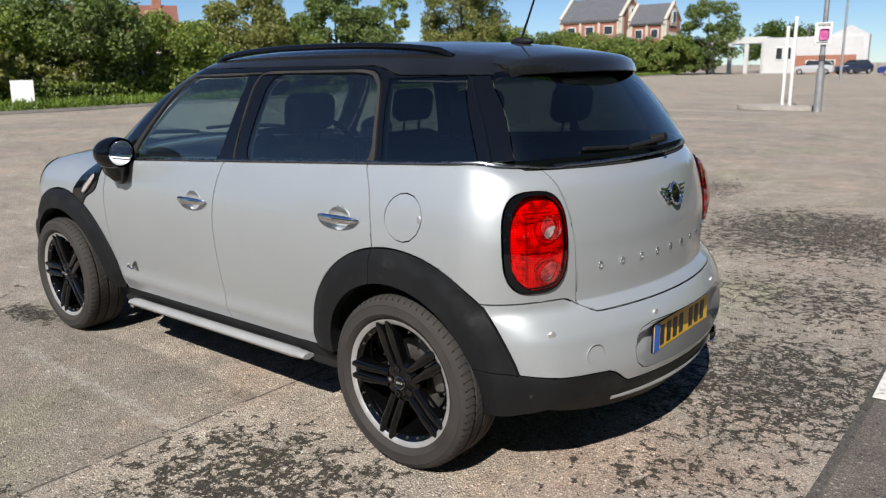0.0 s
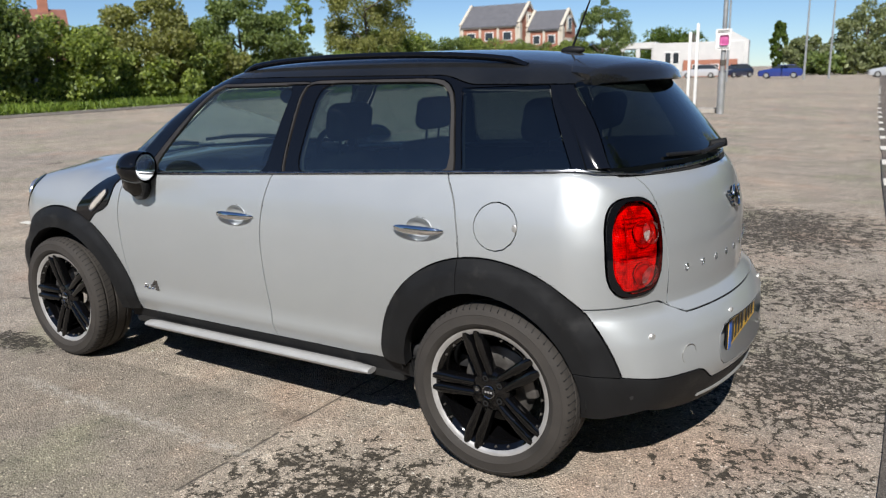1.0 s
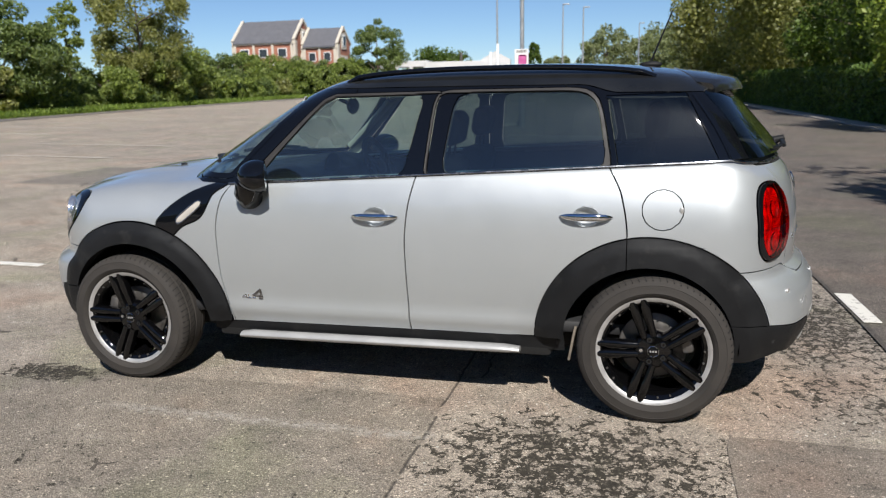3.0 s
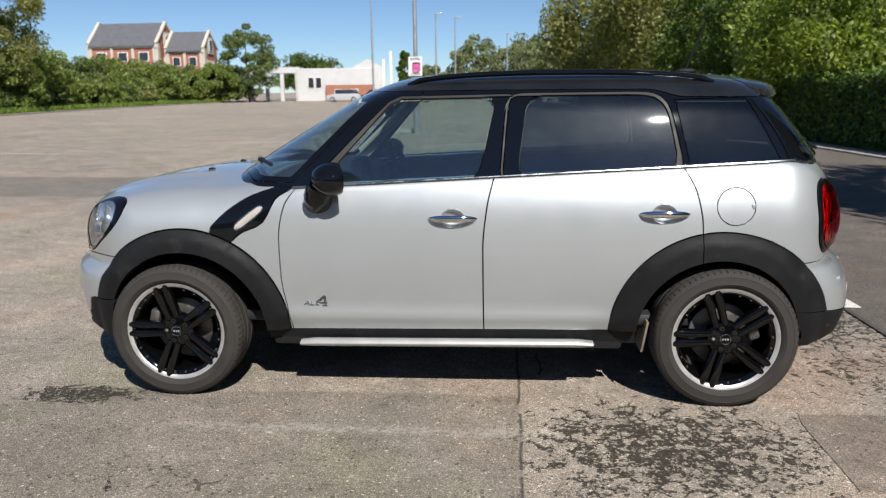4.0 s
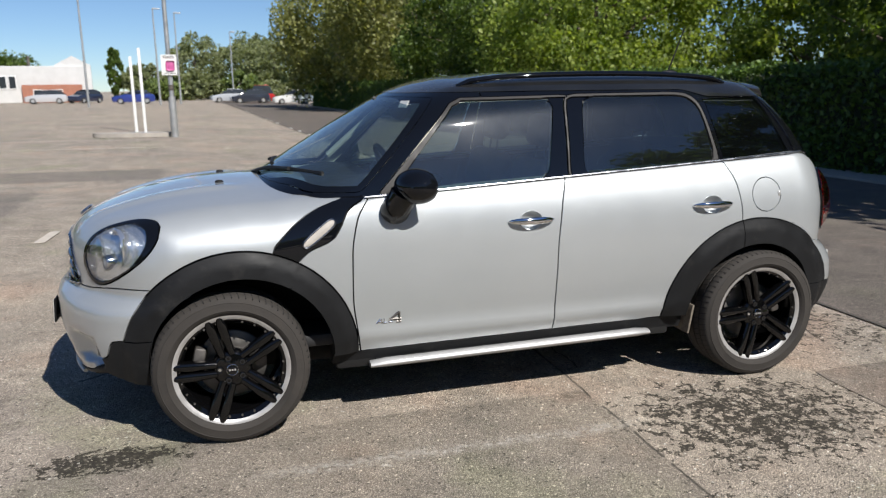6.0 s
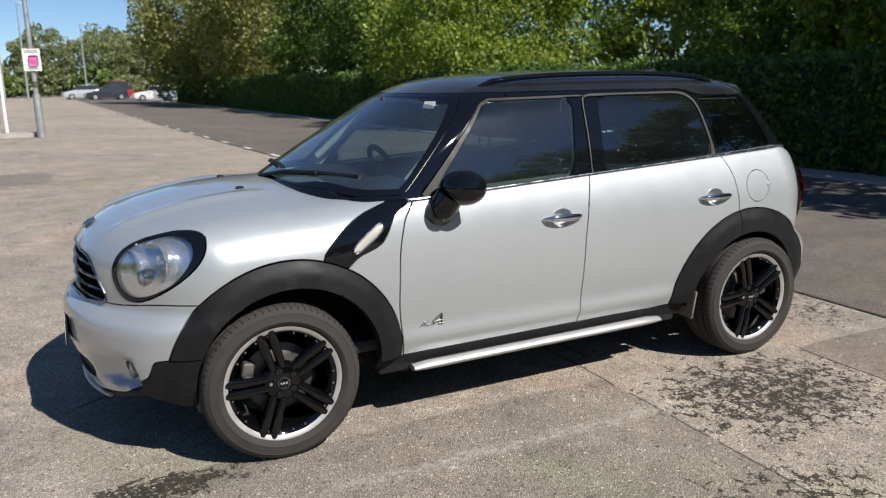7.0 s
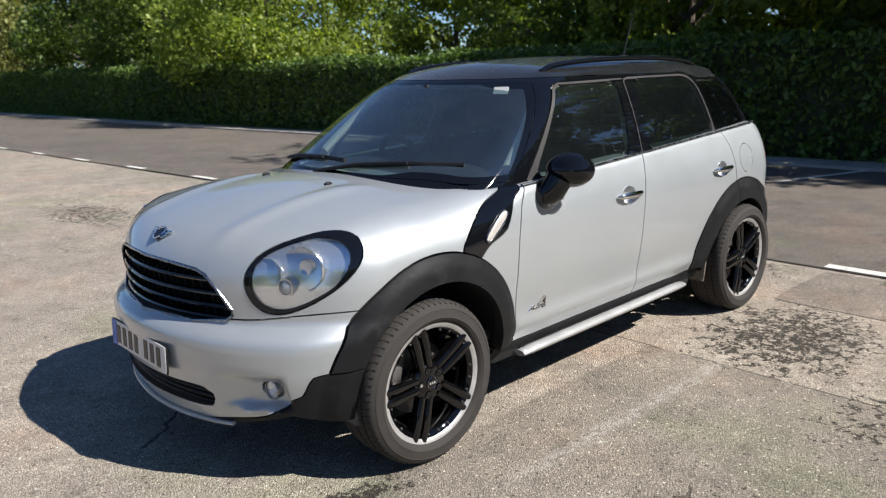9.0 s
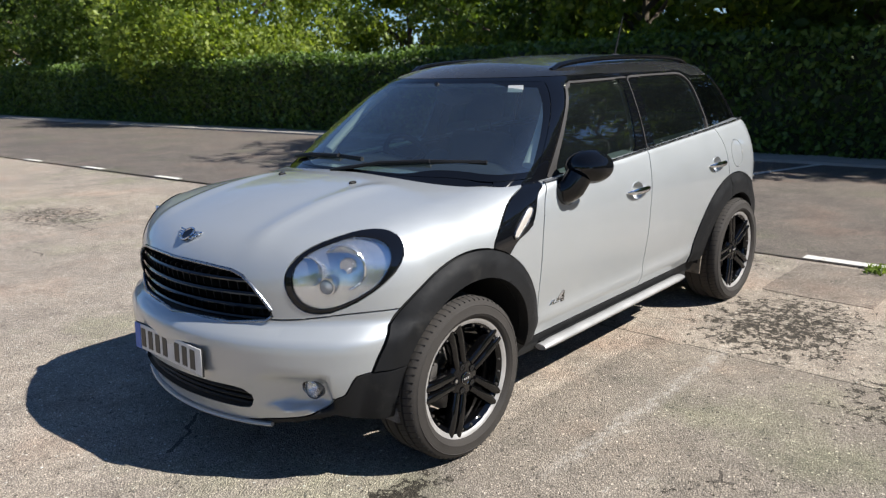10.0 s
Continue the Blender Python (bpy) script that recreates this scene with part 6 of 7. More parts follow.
for i in range(24):
    y = -1.22 + 2.37 * i
    if i in (13, 17):
        continue
    e, s = road_edge(y), (road_edge(y + 0.3) - road_edge(y - 0.3)) / 0.6
    bm = box_bm((0.105, 0.66, 0.005), Matrix.Translation((e + 0.055, y, 0.0125)) @ Matrix.Rotation(-math.atan(s), 4, "Z"), 0.0015, 1)
    tagged(part("road_dash", bm, PAINT, None, "worn white painted dash along the road edge", False), category="road marking", group="edge dashes", kind="structure")
for name, size, at, turn in (("bay_line", (2.3, 0.09, 0.004), (8.3, 1.25, 0.009), -10), ("bay_line", (1.6, 0.09, 0.004), (-4.6, 1.24, 0.004), 1), ("bay_line", (6.0, 0.10, 0.004), (-20.5, 17.2, 0.004), -6), ("bay_line", (5.0, 0.10, 0.004), (-21.5, 20.6, 0.004), -6),
                             ("bay_line", (5.0, 0.10, 0.004), (-22.5, 24.0, 0.004), -6), ("bay_line", (5.0, 0.10, 0.004), (-23.2, 27.6, 0.004), -6), ("bay_line", (5.0, 0.10, 0.004), (-17.5, 33.0, 0.004), -6), ("bay_line", (0.6, 0.10, 0.004), (-3.1, 4.5, 0.004), 86),
                             ("bay_line", (4.6, 0.10, 0.004), (-12.0, 10.0, 0.004), -5), ("bay_line", (4.6, 0.10, 0.004), (-12.5, 13.0, 0.004), -5), ("bay_line", (5.0, 0.10, 0.004), (-5.0, 17.0, 0.004), -3), ("bay_line", (5.0, 0.10, 0.004), (-6.0, 20.5, 0.004), -3)):
    bm = box_bm(size, pose(*at, 0, 0, turn))
    tagged(part(name, bm, PAINT if at[1] < 2 else PAINT_FAINT, None, "worn white painted bay line", False), category="road marking", group="bay lines", kind="structure")
bm = box_bm((0.86, 0.68, 0.006), pose(2.03, -1.28, 0.001, 0, 0, -1))
bmesh.ops.subdivide_edges(bm, edges=bm.edges[:], cuts=5)
for v in bm.verts:
    v.co += Vector((noise.noise(v.co * 5) * 0.02, noise.noise(v.co * 5 + Vector((9, 0, 0))) * 0.02, 0))
tagged(part("tarmac_repair", bm, PATCH, None, "square grey tarmac repair in the paler surface", False), category="ground patch", kind="structure")


# ---- planting ----
def leaves(name, places, size, mat, parent, label="", seed=1, spread=0.35, kind="stuff", flat=0.0, slim=1.0):
    """Many small bent leaves, each at one of the places."""
    rng = np.random.default_rng(seed)
    n = len(places)
    a = rng.normal(size=(n, 3))
    a[:, 2] *= 1 - flat
    a /= np.linalg.norm(a, axis=1, keepdims=True)
    b = np.cross(a, rng.normal(size=(n, 3)))
    b /= np.linalg.norm(b, axis=1, keepdims=True)
    s = size * rng.uniform(1 - spread, 1 + spread, (n, 1))
    c = np.cross(a, b)
    corners = np.stack([places - a * s * 0.55, places + b * s * 0.34 * slim - c * s * 0.10, places + a * s * 0.55, places - b * s * 0.34 * slim - c * s * 0.10], 1).reshape(-1, 3)
    me = bpy.data.meshes.new(name)
    me.vertices.add(n * 4)
    me.vertices.foreach_set("co", corners.ravel())
    idx = np.arange(n * 4).reshape(-1, 4)
    tri = np.stack([idx[:, [0, 1, 2]], idx[:, [0, 2, 3]]], 1).reshape(-1, 3)
    me.loops.add(tri.size)
    me.loops.foreach_set("vertex_index", tri.ravel().astype(np.int32))
    me.polygons.add(len(tri))
    me.polygons.foreach_set("loop_start", (np.arange(len(tri)) * 3).astype(np.int32))
    me.update(calc_edges=True)
    me.validate()
    me.materials.append(mat)
    ob = new(name, me)
    ob.parent = parent
    return tagged(ob, label, kind=kind)


def tree(x, y, height, radius, crown_low, mat, label, leaf_count=9000, size=0.17, seed=1, droop=0.0, trunk_r=0.2, group=""):
    """A tapered trunk with limbs, and a crown of leaf clumps with gaps between them."""
    rng = np.random.default_rng(seed)
    count = int(leaf_count * 1.4)
    t = empty("tree", label, "tree", pose(x, y, 0), group)
    mid = Vector((rng.uniform(-0.2, 0.2), rng.uniform(-0.2, 0.2), height * 0.45))
    bm = bmesh.new()
    stem = [Vector((0, 0, -0.1)), mid * 0.4, mid, Vector((mid.x * 1.5, mid.y * 1.5, height * 0.8))]
    for i in range(3):
        tube_bm(trunk_r * (1 - 0.28 * i), trunk_r * (0.72 - 0.28 * i), stem[i], stem[i + 1], 9, bm)
    tips = []
    for i in range(9):
        a = i * 2.4 + rng.uniform(-0.3, 0.3)
        z0 = crown_low * 0.7 + (height * 0.62 - crown_low * 0.7) * i / 9
        base = Vector((mid.x * z0 / mid.z, mid.y * z0 / mid.z, z0))
        r = radius * rng.uniform(0.6, 0.9)
        tip = Vector((r * math.cos(a), r * math.sin(a), min(height * 0.92, z0 + r * rng.uniform(0.35, 0.8))))
        half = (base + tip) / 2 + Vector((0, 0, 0.12 * r))
        tube_bm(trunk_r * 0.36, trunk_r * 0.22, base, half, 7, bm)
        tube_bm(trunk_r * 0.22, trunk_r * 0.08, half, tip, 6, bm)
        tips.append(np.array(tip))
    part("trunk", bm, BARK, t)
    clumps = []
    for i in range(int(34 + radius * 9)):
        d = rng.normal(size=3)
        d /= np.linalg.norm(d)
        s = rng.uniform(0.45, 1.0) ** 0.6
        c = np.array([d[0] * radius * s, d[1] * radius * s, (crown_low + height) / 2 + d[2] * (height - crown_low) / 2 * s])
        clumps.append(c)
    clumps += tips
    clumps = np.array(clumps)
    per = rng.integers(0, len(clumps), count)
    spot = rng.normal(size=(count, 3))
    spot /= np.linalg.norm(spot, axis=1, keepdims=True)
    P = clumps[per] + spot * (rng.uniform(0.25, 1.0, (count, 1)) ** 0.5) * np.array([0.24, 0.24, 0.17]) * radius * rng.uniform(0.7, 1.3, (len(clumps), 1))[per]
    if droop:
        P[:, 2] -= droop * np.abs(rng.normal(size=count)) * (np.hypot(P[:, 0], P[:, 1]) / radius)
    P[:, 2] = np.maximum(P[:, 2], 0.25)
    leaves("crown", P, size * 1.25, mat, t, "", seed)
    return t


def hedge(name, label, face, ys, depth, height, count, mat, seed, size=0.115, way=1):
    """A clipped hedge: a dark twiggy core under a coat of leaves."""
    rng = np.random.default_rng(seed)
    h = empty(name, label, "hedge")
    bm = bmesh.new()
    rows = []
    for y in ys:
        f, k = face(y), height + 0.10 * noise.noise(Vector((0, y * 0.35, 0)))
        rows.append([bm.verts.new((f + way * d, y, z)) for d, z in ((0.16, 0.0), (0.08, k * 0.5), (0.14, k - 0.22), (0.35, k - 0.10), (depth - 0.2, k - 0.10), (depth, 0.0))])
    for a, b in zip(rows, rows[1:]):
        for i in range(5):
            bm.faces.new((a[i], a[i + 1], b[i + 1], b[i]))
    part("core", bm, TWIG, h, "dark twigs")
    y = rng.uniform(ys[0], ys[-1], count)
    u = rng.uniform(0, 1, count)
    top = u > 0.66
    fx = np.array([face(v) for v in np.linspace(ys[0], ys[-1], 200)])
    f = np.interp(y, np.linspace(ys[0], ys[-1], 200), fx)
    lump = np.array([noise.noise(Vector((0, a * 1.1, b * 3.0))) for a, b in zip(y, u)])
    k = height + 0.10 * np.array([noise.noise(Vector((0, a * 0.35, 0))) for a in y])
    px = f + way * np.where(top, rng.uniform(0.05, depth, count), 0.02 + 0.12 * lump + rng.normal(0, 0.05, count))
    pz = np.where(top, k + 0.06 * lump + rng.normal(0, 0.06, count), np.clip(u / 0.66, 0.03, 1) * k)
    leaves("foliage", np.stack([px, y, pz], 1), size, mat, h, "", seed)
    return h


hedge("hedge", "dense clipped green hedge along the far side of the road", hedge_face, [-34 + 2 * i for i in range(53)], 1.5, 2.03, 125000, LEAF_HEDGE, 5)
for i, (x, y, h, r, low, mat, n, s, label, droop) in enumerate((
        (13.5, -31.0, 11.0, 5.0, 1.6, LEAF_DEEP, 8000, 0.24, "tall dark green tree behind the hedge", 0.3),
        (12.5, -23.0, 11.0, 4.8, 1.6, LEAF_DEEP, 8000, 0.24, "tall dark green tree behind the hedge", 0.3),
        (14.0, -16.0, 11.5, 4.8, 1.6, LEAF_DEEP, 9000, 0.22, "tall dark green tree behind the hedge", 0.3),
        (14.5, -9.0, 11.0, 4.6, 1.8, LEAF_DEEP, 11000, 0.20, "tall dark green tree behind the hedge", 0.3),
        (12.4, -1.0, 13.0, 5.0, 2.4, LEAF_DEEP, 13000, 0.20, "tall dark green tree leaning over the hedge", 0.4),
        (13.6, 1.7, 10.5, 3.4, 1.9, LEAF_DARK, 13000, 0.20, "tall dark green tree leaning over the hedge", 0.4),
        (15.0, 7.3, 5.8, 2.5, 1.5, LEAF_FRESH, 10000, 0.20, "sunlit green tree just behind the hedge", 0.2),
        (20.5, 9.4, 6.6, 3.4, 1.4, LEAF_FRESH, 9000, 0.20, "sunlit green tree behind the hedge", 0.2),
        (18.5, 13.0, 9.0, 4.0, 1.0, LEAF_DARK, 10000, 0.20, "dark green tree set back behind the hedge", 0.2),
        (21.0, 21.5, 6.4, 3.2, 0.6, LEAF_FRESH, 8000, 0.22, "fresh green tree set back behind the hedge", 0.2),
        (12.0, 22.0, 6.8, 3.9, 0.8, LEAF_FRESH, 14000, 0.17, "broad fresh green tree above the hedge", 0.3),
        (13.0, 31.0, 7.8, 4.4, 0.8, LEAF_DARK, 14000, 0.18, "broad dark green tree above the hedge", 0.3),
        (12.8, 38.5, 9.0, 4.8, 0.8, LEAF_DARK, 13000, 0.22, "large dark green tree above the hedge", 0.3),
        (12.2, 50.0, 14.0, 6.4, 1.5, LEAF_WILLOW, 13000, 0.28, "large pale spring tree beside the road", 1.2),
        (8.6, 62.0, 13.0, 5.4, 1.2, LEAF_WILLOW, 12000, 0.30, "large pale spring tree beside the road", 1.4),
        (14.5, 76.0, 12.0, 6.0, 1.2, LEAF_DARK, 8000, 0.34, "dark tree at the end of the road", 0.3),
        (21.0, 30.0, 13.0, 5.4, 1.5, LEAF_DARK, 8000, 0.26, "tall dark tree in the wood behind", 0.2),
        (26.0, 18.5, 12.5, 5.0, 1.2, LEAF_DARK, 8000, 0.28, "tall dark tree in the wood behind", 0.2),
        (24.0, 4.0, 12.5, 6.0, 1.2, LEAF_DEEP, 8000, 0.28, "tall dark tree in the wood behind", 0.2),
        (20.0, -5.0, 12.5, 6.0, 1.2, LEAF_DEEP, 8000, 0.28, "tall dark tree in the wood behind", 0.2),
        (19.5, 42.0, 13.0, 6.0, 1.2, LEAF_DARK, 8000, 0.28, "tall dark tree in the wood behind", 0.2))):
    tree(x, y, h, r, low, mat, label, int(n * (1.6 if y > 5 else 1.0)), s * (0.72 if y > 5 else 1.0), 20 + i, droop, 0.24, "trees behind the hedge")
for i, (x, y, h, r, low, mat, n, s, label, droop) in enumerate((
        (-28.0, 4.5, 4.2, 2.7, 0.4, LEAF_VERGE, 6000, 0.20, "ivy-clad bushy tree beside the verge", 0.2),
        (-28.4, 9.0, 4.4, 2.5, 0.3, LEAF_VERGE, 6000, 0.20, "ivy-clad bushy tree beside the verge", 0.2),
        (-28.2, 13.0, 5.0, 2.7, 0.3, LEAF_BUSH, 6000, 0.20, "dark bushy tree beside the verge", 0.2),
        (-28.6, 17.2, 3.4, 2.7, 0.3, LEAF_VERGE, 6000, 0.20, "bushy green tree beside the verge", 0.2),
        (-29.0, 22.8, 5.2, 2.6, 0.3, LEAF_WILLOW, 6000, 0.20, "brownish bushy tree beside the verge", 0.2),
        (-29.8, 29.8, 5.5, 3.1, 0.3, LEAF_BUSH, 7000, 0.20, "large rounded dark bush beside the verge", 0.1),
        (-29.4, 25.6, 3.4, 1.9, 0.2, LEAF_VERGE, 3000, 0.20, "low green bush beside the verge", 0.1),
        (-31.8, 44.5, 10.0, 3.3, 1.8, LEAF_WILLOW, 5500, 0.22, "tall thin-leaved tree clad in ivy", 0.5),
        (-31.4, 45.2, 4.2, 2.3, 0.2, LEAF_VERGE, 4000, 0.20, "ivy bush at the foot of a tall tree", 0.1),
        (-31.0, 39.0, 2.6, 2.0, 0.2, LEAF_VERGE, 3000, 0.20, "low green bush beside the verge", 0.1),
        (-34.5, 52.0, 4.2, 3.2, 0.2, LEAF_VERGE, 5000, 0.24, "low dark bush beside the verge", 0.1),
        (-36.0, 60.0, 4.0, 3.2, 0.2, LEAF_BUSH, 5000, 0.24, "low green bush beside the verge", 0.1),
        (-37.0, 68.0, 4.2, 3.4, 0.2, LEAF_VERGE, 5000, 0.24, "low dark bush beside the verge", 0.1),
        (-36.5, 75.5, 3.8, 3.2, 0.2, LEAF_VERGE, 4500, 0.26, "low green bush beside the verge", 0.1),
        (-38.0, 84.0, 4.2, 3.4, 0.2, LEAF_BUSH, 4500, 0.26, "low dark bush beside the verge", 0.1),
        (-30.2, 90.5, 9.2, 3.3, 0.6, LEAF_BUSH, 3600, 0.28, "upright dark tree near the white building", 0.1),
        (-33.0, 86.0, 4.4, 2.6, 0.2, LEAF_VERGE, 4500, 0.30, "bushy green shrub before the brick house", 0.1),
        (-32.6, 88.0, 3.8, 2.4, 0.2, LEAF_BUSH, 4500, 0.30, "bushy dark shrub before the brick house", 0.1),
        (-34.5, 80.0, 3.4, 2.2, 0.2, LEAF_VERGE, 3500, 0.30, "bushy green shrub before the brick house", 0.1),
        (-30.4, 35.4, 6.3, 1.0, 2.6, LEAF_VERGE, 900, 0.18, "slender young tree beside the verge", 0.1))):
    tree(x - 1.8, y, h + 0.3, r, low, mat, label, int(n * 3.2), s * 0.62, 60 + i, droop, 0.13 if r < 3 else 0.2, "trees beside the far verge")


def verge_edge(y):
    return float(curve(np.array(y), [(-40, -22.5), (8, -24.8), (25, -27.4), (52, -31.6), (73, -33.4), (90, -34.0), (130, -37)]))


strip("verge_kerb", lambda y: verge_edge(y) - 0.15, lambda y: verge_edge(y), [-30 + 4 * i for i in range(30)], 0.10, KERB, "low weathered kerb along the grass verge", "kerb", 0.1)
SOIL = worn("mossy soil", (0.06, 0.075, 0.025), 0.95, 0.35, 0.8, 15.0, 0.6)
strip("grass_verge", lambda y: verge_edge(y) - 9.0, lambda y: verge_edge(y) - 0.15, [-30 + 4 * i for i in range(30)], 0.09, SOIL, "rough green grass verge", "verge", 0.09)
rng = np.random.default_rng(9)
gy = rng.uniform(-10, 88, 40000)
gx = np.array([verge_edge(v) for v in np.linspace(-10, 88, 100)])
gx = np.interp(gy, np.linspace(-10, 88, 100), gx) - 0.15 - rng.uniform(0, 1, 40000) ** 1.2 * 4.0
blades = leaves("grass", np.stack([gx, gy, 0.12 + rng.uniform(0, 0.24, 40000)], 1), 0.30, GRASS, None, "rough grass growing on the verge", 9, flat=-2.0, slim=0.22)
tagged(blades, category="grass", kind="stuff")

hedge("scrub", "rough green scrub and ivy growing through the wire fence", lambda y: verge_edge(y) - 2.2, [-8 + 3 * i for i in range(33)], 1.0, 0.95, 45000, LEAF_VERGE, 15, 0.13, -1)
rng = np.random.default_rng(31)
for i in range(34):
    y = -2.0 + 2.7 * i + rng.uniform(-0.7, 0.7)
    tall = rng.uniform(1.9, 3.3) if y < 40 else rng.uniform(2.0, 2.9)
    mat = (LEAF_VERGE, LEAF_BUSH, LEAF_VERGE, LEAF_WILLOW)[int(rng.integers(0, 4))]
    tree(verge_edge(y) - rng.uniform(2.6, 4.2), y, tall, rng.uniform(1.3, 2.1), 0.1, mat, "rough shrub growing through the fence on the verge", 3600, 0.13 + 0.0012 * max(0, y), 200 + i, 0.15, 0.06, "verge shrubs")


rng = np.random.default_rng(77)
tuft = np.stack([2.46 + rng.normal(0, 0.05, 90), -1.42 + rng.normal(0, 0.035, 90), 0.012 + rng.uniform(0, 0.035, 90)], 1)
tagged(leaves("weed", tuft, 0.05, GRASS, None, "small green weed in the crack beside the road", 78, flat=-1.0, slim=0.4, kind=""), category="weed")

# low fence behind the verge
POST = worn("grey concrete post", (0.30, 0.28, 0.25), 0.85, 0.2)
WIRE = worn("rusty dark mesh", (0.05, 0.045, 0.04), 0.7, 0.3)
fence = empty("wire_fence", "low grey wire fence with concrete posts among the bushes", "fence")
for i in range(22):
    y = -4 + 3.2 * i
    x = verge_edge(y) - 2.7
    part("post", box_bm((0.11, 0.11, 1.35), pose(x, y, 0.70), 0.01), POST, fence)
    x2 = verge_edge(y + 3.2) - 2.7
    for k in range(6):
        part("wire", sweep_bm([(x, y, 0.22 + 0.2 * k), (x2, y + 3.2, 0.22 + 0.2 * k)], 0.012, 4), WIRE, fence)

# poles and signs
GALV = worn("galvanised steel", (0.42, 0.43, 0.43), 0.45, 0.15, 5.0, 120.0, 0.1, 0.6)
WHITE = worn("white painted metal", (0.72, 0.72, 0.70), 0.5, 0.08)
MAGENTA = worn("magenta print", (0.48, 0.10, 0.27), 0.5, 0.1)
WALL_WHITE = worn("white render", (0.54, 0.535, 0.52), 0.85, 0.10, 0.8, 20.0, 0.2)
BRICK = worn("red brick far off", (0.33, 0.14, 0.09), 0.85, 0.25, 3.0, 14.0, 0.3)
SLATE = worn("grey roof slate", (0.11, 0.11, 0.12), 0.7, 0.2, 2.0, 12.0, 0.3)
STONE = worn("pale dressed stone", (0.52, 0.47, 0.39), 0.85, 0.12, 1.5, 20.0, 0.2)
PANE = material("dark window glass", (0.03, 0.035, 0.04), 0.08)


def sign_pole():
    p = empty("sign_pole", "tall grey steel pole carrying a white and magenta notice", "sign pole", pose(-2.82, 21.75, 0))
    part("pole", tube_bm(0.075, 0.055, (0, 0, 0), (0, 0, 8.5), 14), GALV, p)
    part("base_sleeve", tube_bm(0.11, 0.11, (0, 0, 0), (0, 0, 1.25), 14), GALV, p)
    part("strap", tube_bm(0.085, 0.085, (0, 0, 1.45), (0, 0, 1.62), 14), BITUMEN, p)
    board = part("notice", box_bm((0.46, 0.03, 0.62), pose(0, -0.10, 2.22), 0.006, 1), WHITE, p, "white notice board")
    part("print", box_bm((0.26, 0.004, 0.30), pose(0.04, -0.118, 2.20), 0.05, 2), MAGENTA, board, "magenta shape")
    for k in range(3):
        part("text_bar", box_bm((0.34, 0.004, 0.022), pose(0, -0.118, 2.48 - 0.045 * k if k < 2 else 1.97)), BITUMEN, board, "unreadable line of print")


sign_pole()
for dx, h in ((0.0, 2.75), (0.30, 2.5)):
    p = empty("marker_post", "slim white post on a low traffic island", "post", pose(-3.72 - dx, 22.2 + dx, 0), "island posts")
    part("shaft", box_bm((0.085, 0.07, h), pose(0, 0, h / 2), 0.01), WHITE, p)
    part("foot", box_bm((0.26, 0.26, 0.05), pose(0, 0, 0.12), 0.01), GALV, p)
bm = bmesh.new()
pts = [Vector((-3.9 + 1.0 * math.cos(a) * (1 if math.cos(a) > 0 else 1.4), 22.2 + 0.5 * math.sin(a), 0)) for a in [k * math.tau / 28 for k in range(28)]]
f = bm.faces.new([bm.verts.new(p) for p in pts])
out = bmesh.ops.extrude_face_region(bm, geom=[f])
bmesh.ops.translate(bm, verts=[v for v in out["geom"] if isinstance(v, bmesh.types.BMVert)], vec=(0, 0, 0.13))
tagged(part("traffic_island", bm, KERB, None, "low weathered concrete traffic island"), category="kerb", kind="structure")
for x, y, h in ((-12.4, 68.0, 11.0), (-7.2, 76.0, 9.0), (-5.5, 80.0, 9.0), (0.0, 98.0, 8.5)):
    p = empty("lamp_post", "tall grey steel lamp post far across the car park", "lamp post", pose(x, y, 0), "lamp posts")
    part("pole", tube_bm(0.11, 0.06, (0, 0, 0), (0, 0, h), 10), GALV, p)
    part("lantern", box_bm((0.7, 0.24, 0.12), pose(0.3, 0, h), 0.03), GALV, p)
board = empty("leaning_board", "white board leaning against the bushes on the verge", "board", pose(-26.4, 9.3, 0.1, -8, 0, 60))
part("panel", box_bm((0.75, 0.03, 1.0), pose(0, 0, 0.52), 0.005, 1), WHITE, board)


# ---- far buildings ----
def gable(width, depth, eaves, ridge, m, bm=None):
    """A house body with a gable at each end of its width."""
    bm = bm or bmesh.new()
    w, d = width / 2, depth / 2
    rows = [[bm.verts.new(m @ Vector((x, y, z))) for y, z in ((-d, 0), (-d, eaves), (0, ridge), (d, eaves), (d, 0))] for x in (-w, w)]
    for i in range(4):
        bm.faces.new((rows[0][i], rows[0][i + 1], rows[1][i + 1], rows[1][i]))
    bm.faces.new(rows[0][::-1])
    bm.faces.new(rows[1])
    return bm


def roof_slabs(width, depth, eaves, ridge, m):
    bm = bmesh.new()
    w, d = width / 2 + 0.2, depth / 2
    rise = (ridge - eaves) / d
    for s in (-1, 1):
        low = (s * (d + 0.35), eaves - 0.35 * rise + 0.06)
        quad = [m @ Vector(p) for p in ((-w, low[0], low[1]), (w, low[0], low[1]), (w, 0, ridge + 0.06), (-w, 0, ridge + 0.06))]
        up = [q + Vector((0, 0, 0.14)) for q in quad]
        vs = [bm.verts.new(q) for q in quad + up]
        for f in ((0, 1, 2, 3), (4, 5, 6, 7), (0, 1, 5, 4), (1, 2, 6, 5), (2, 3, 7, 6), (3, 0, 4, 7)):
            bm.faces.new([vs[i] for i in f])
    return bm


def window_part(parent, m, w=1.1, h=1.3):
    win = part("window", box_bm((w, 0.10, h), m, 0.02, 1), WHITE, parent)
    part("pane", box_bm((w * 0.84, 0.03, h * 0.84), m @ Matrix.Translation((0, -0.055, 0))), PANE, win)


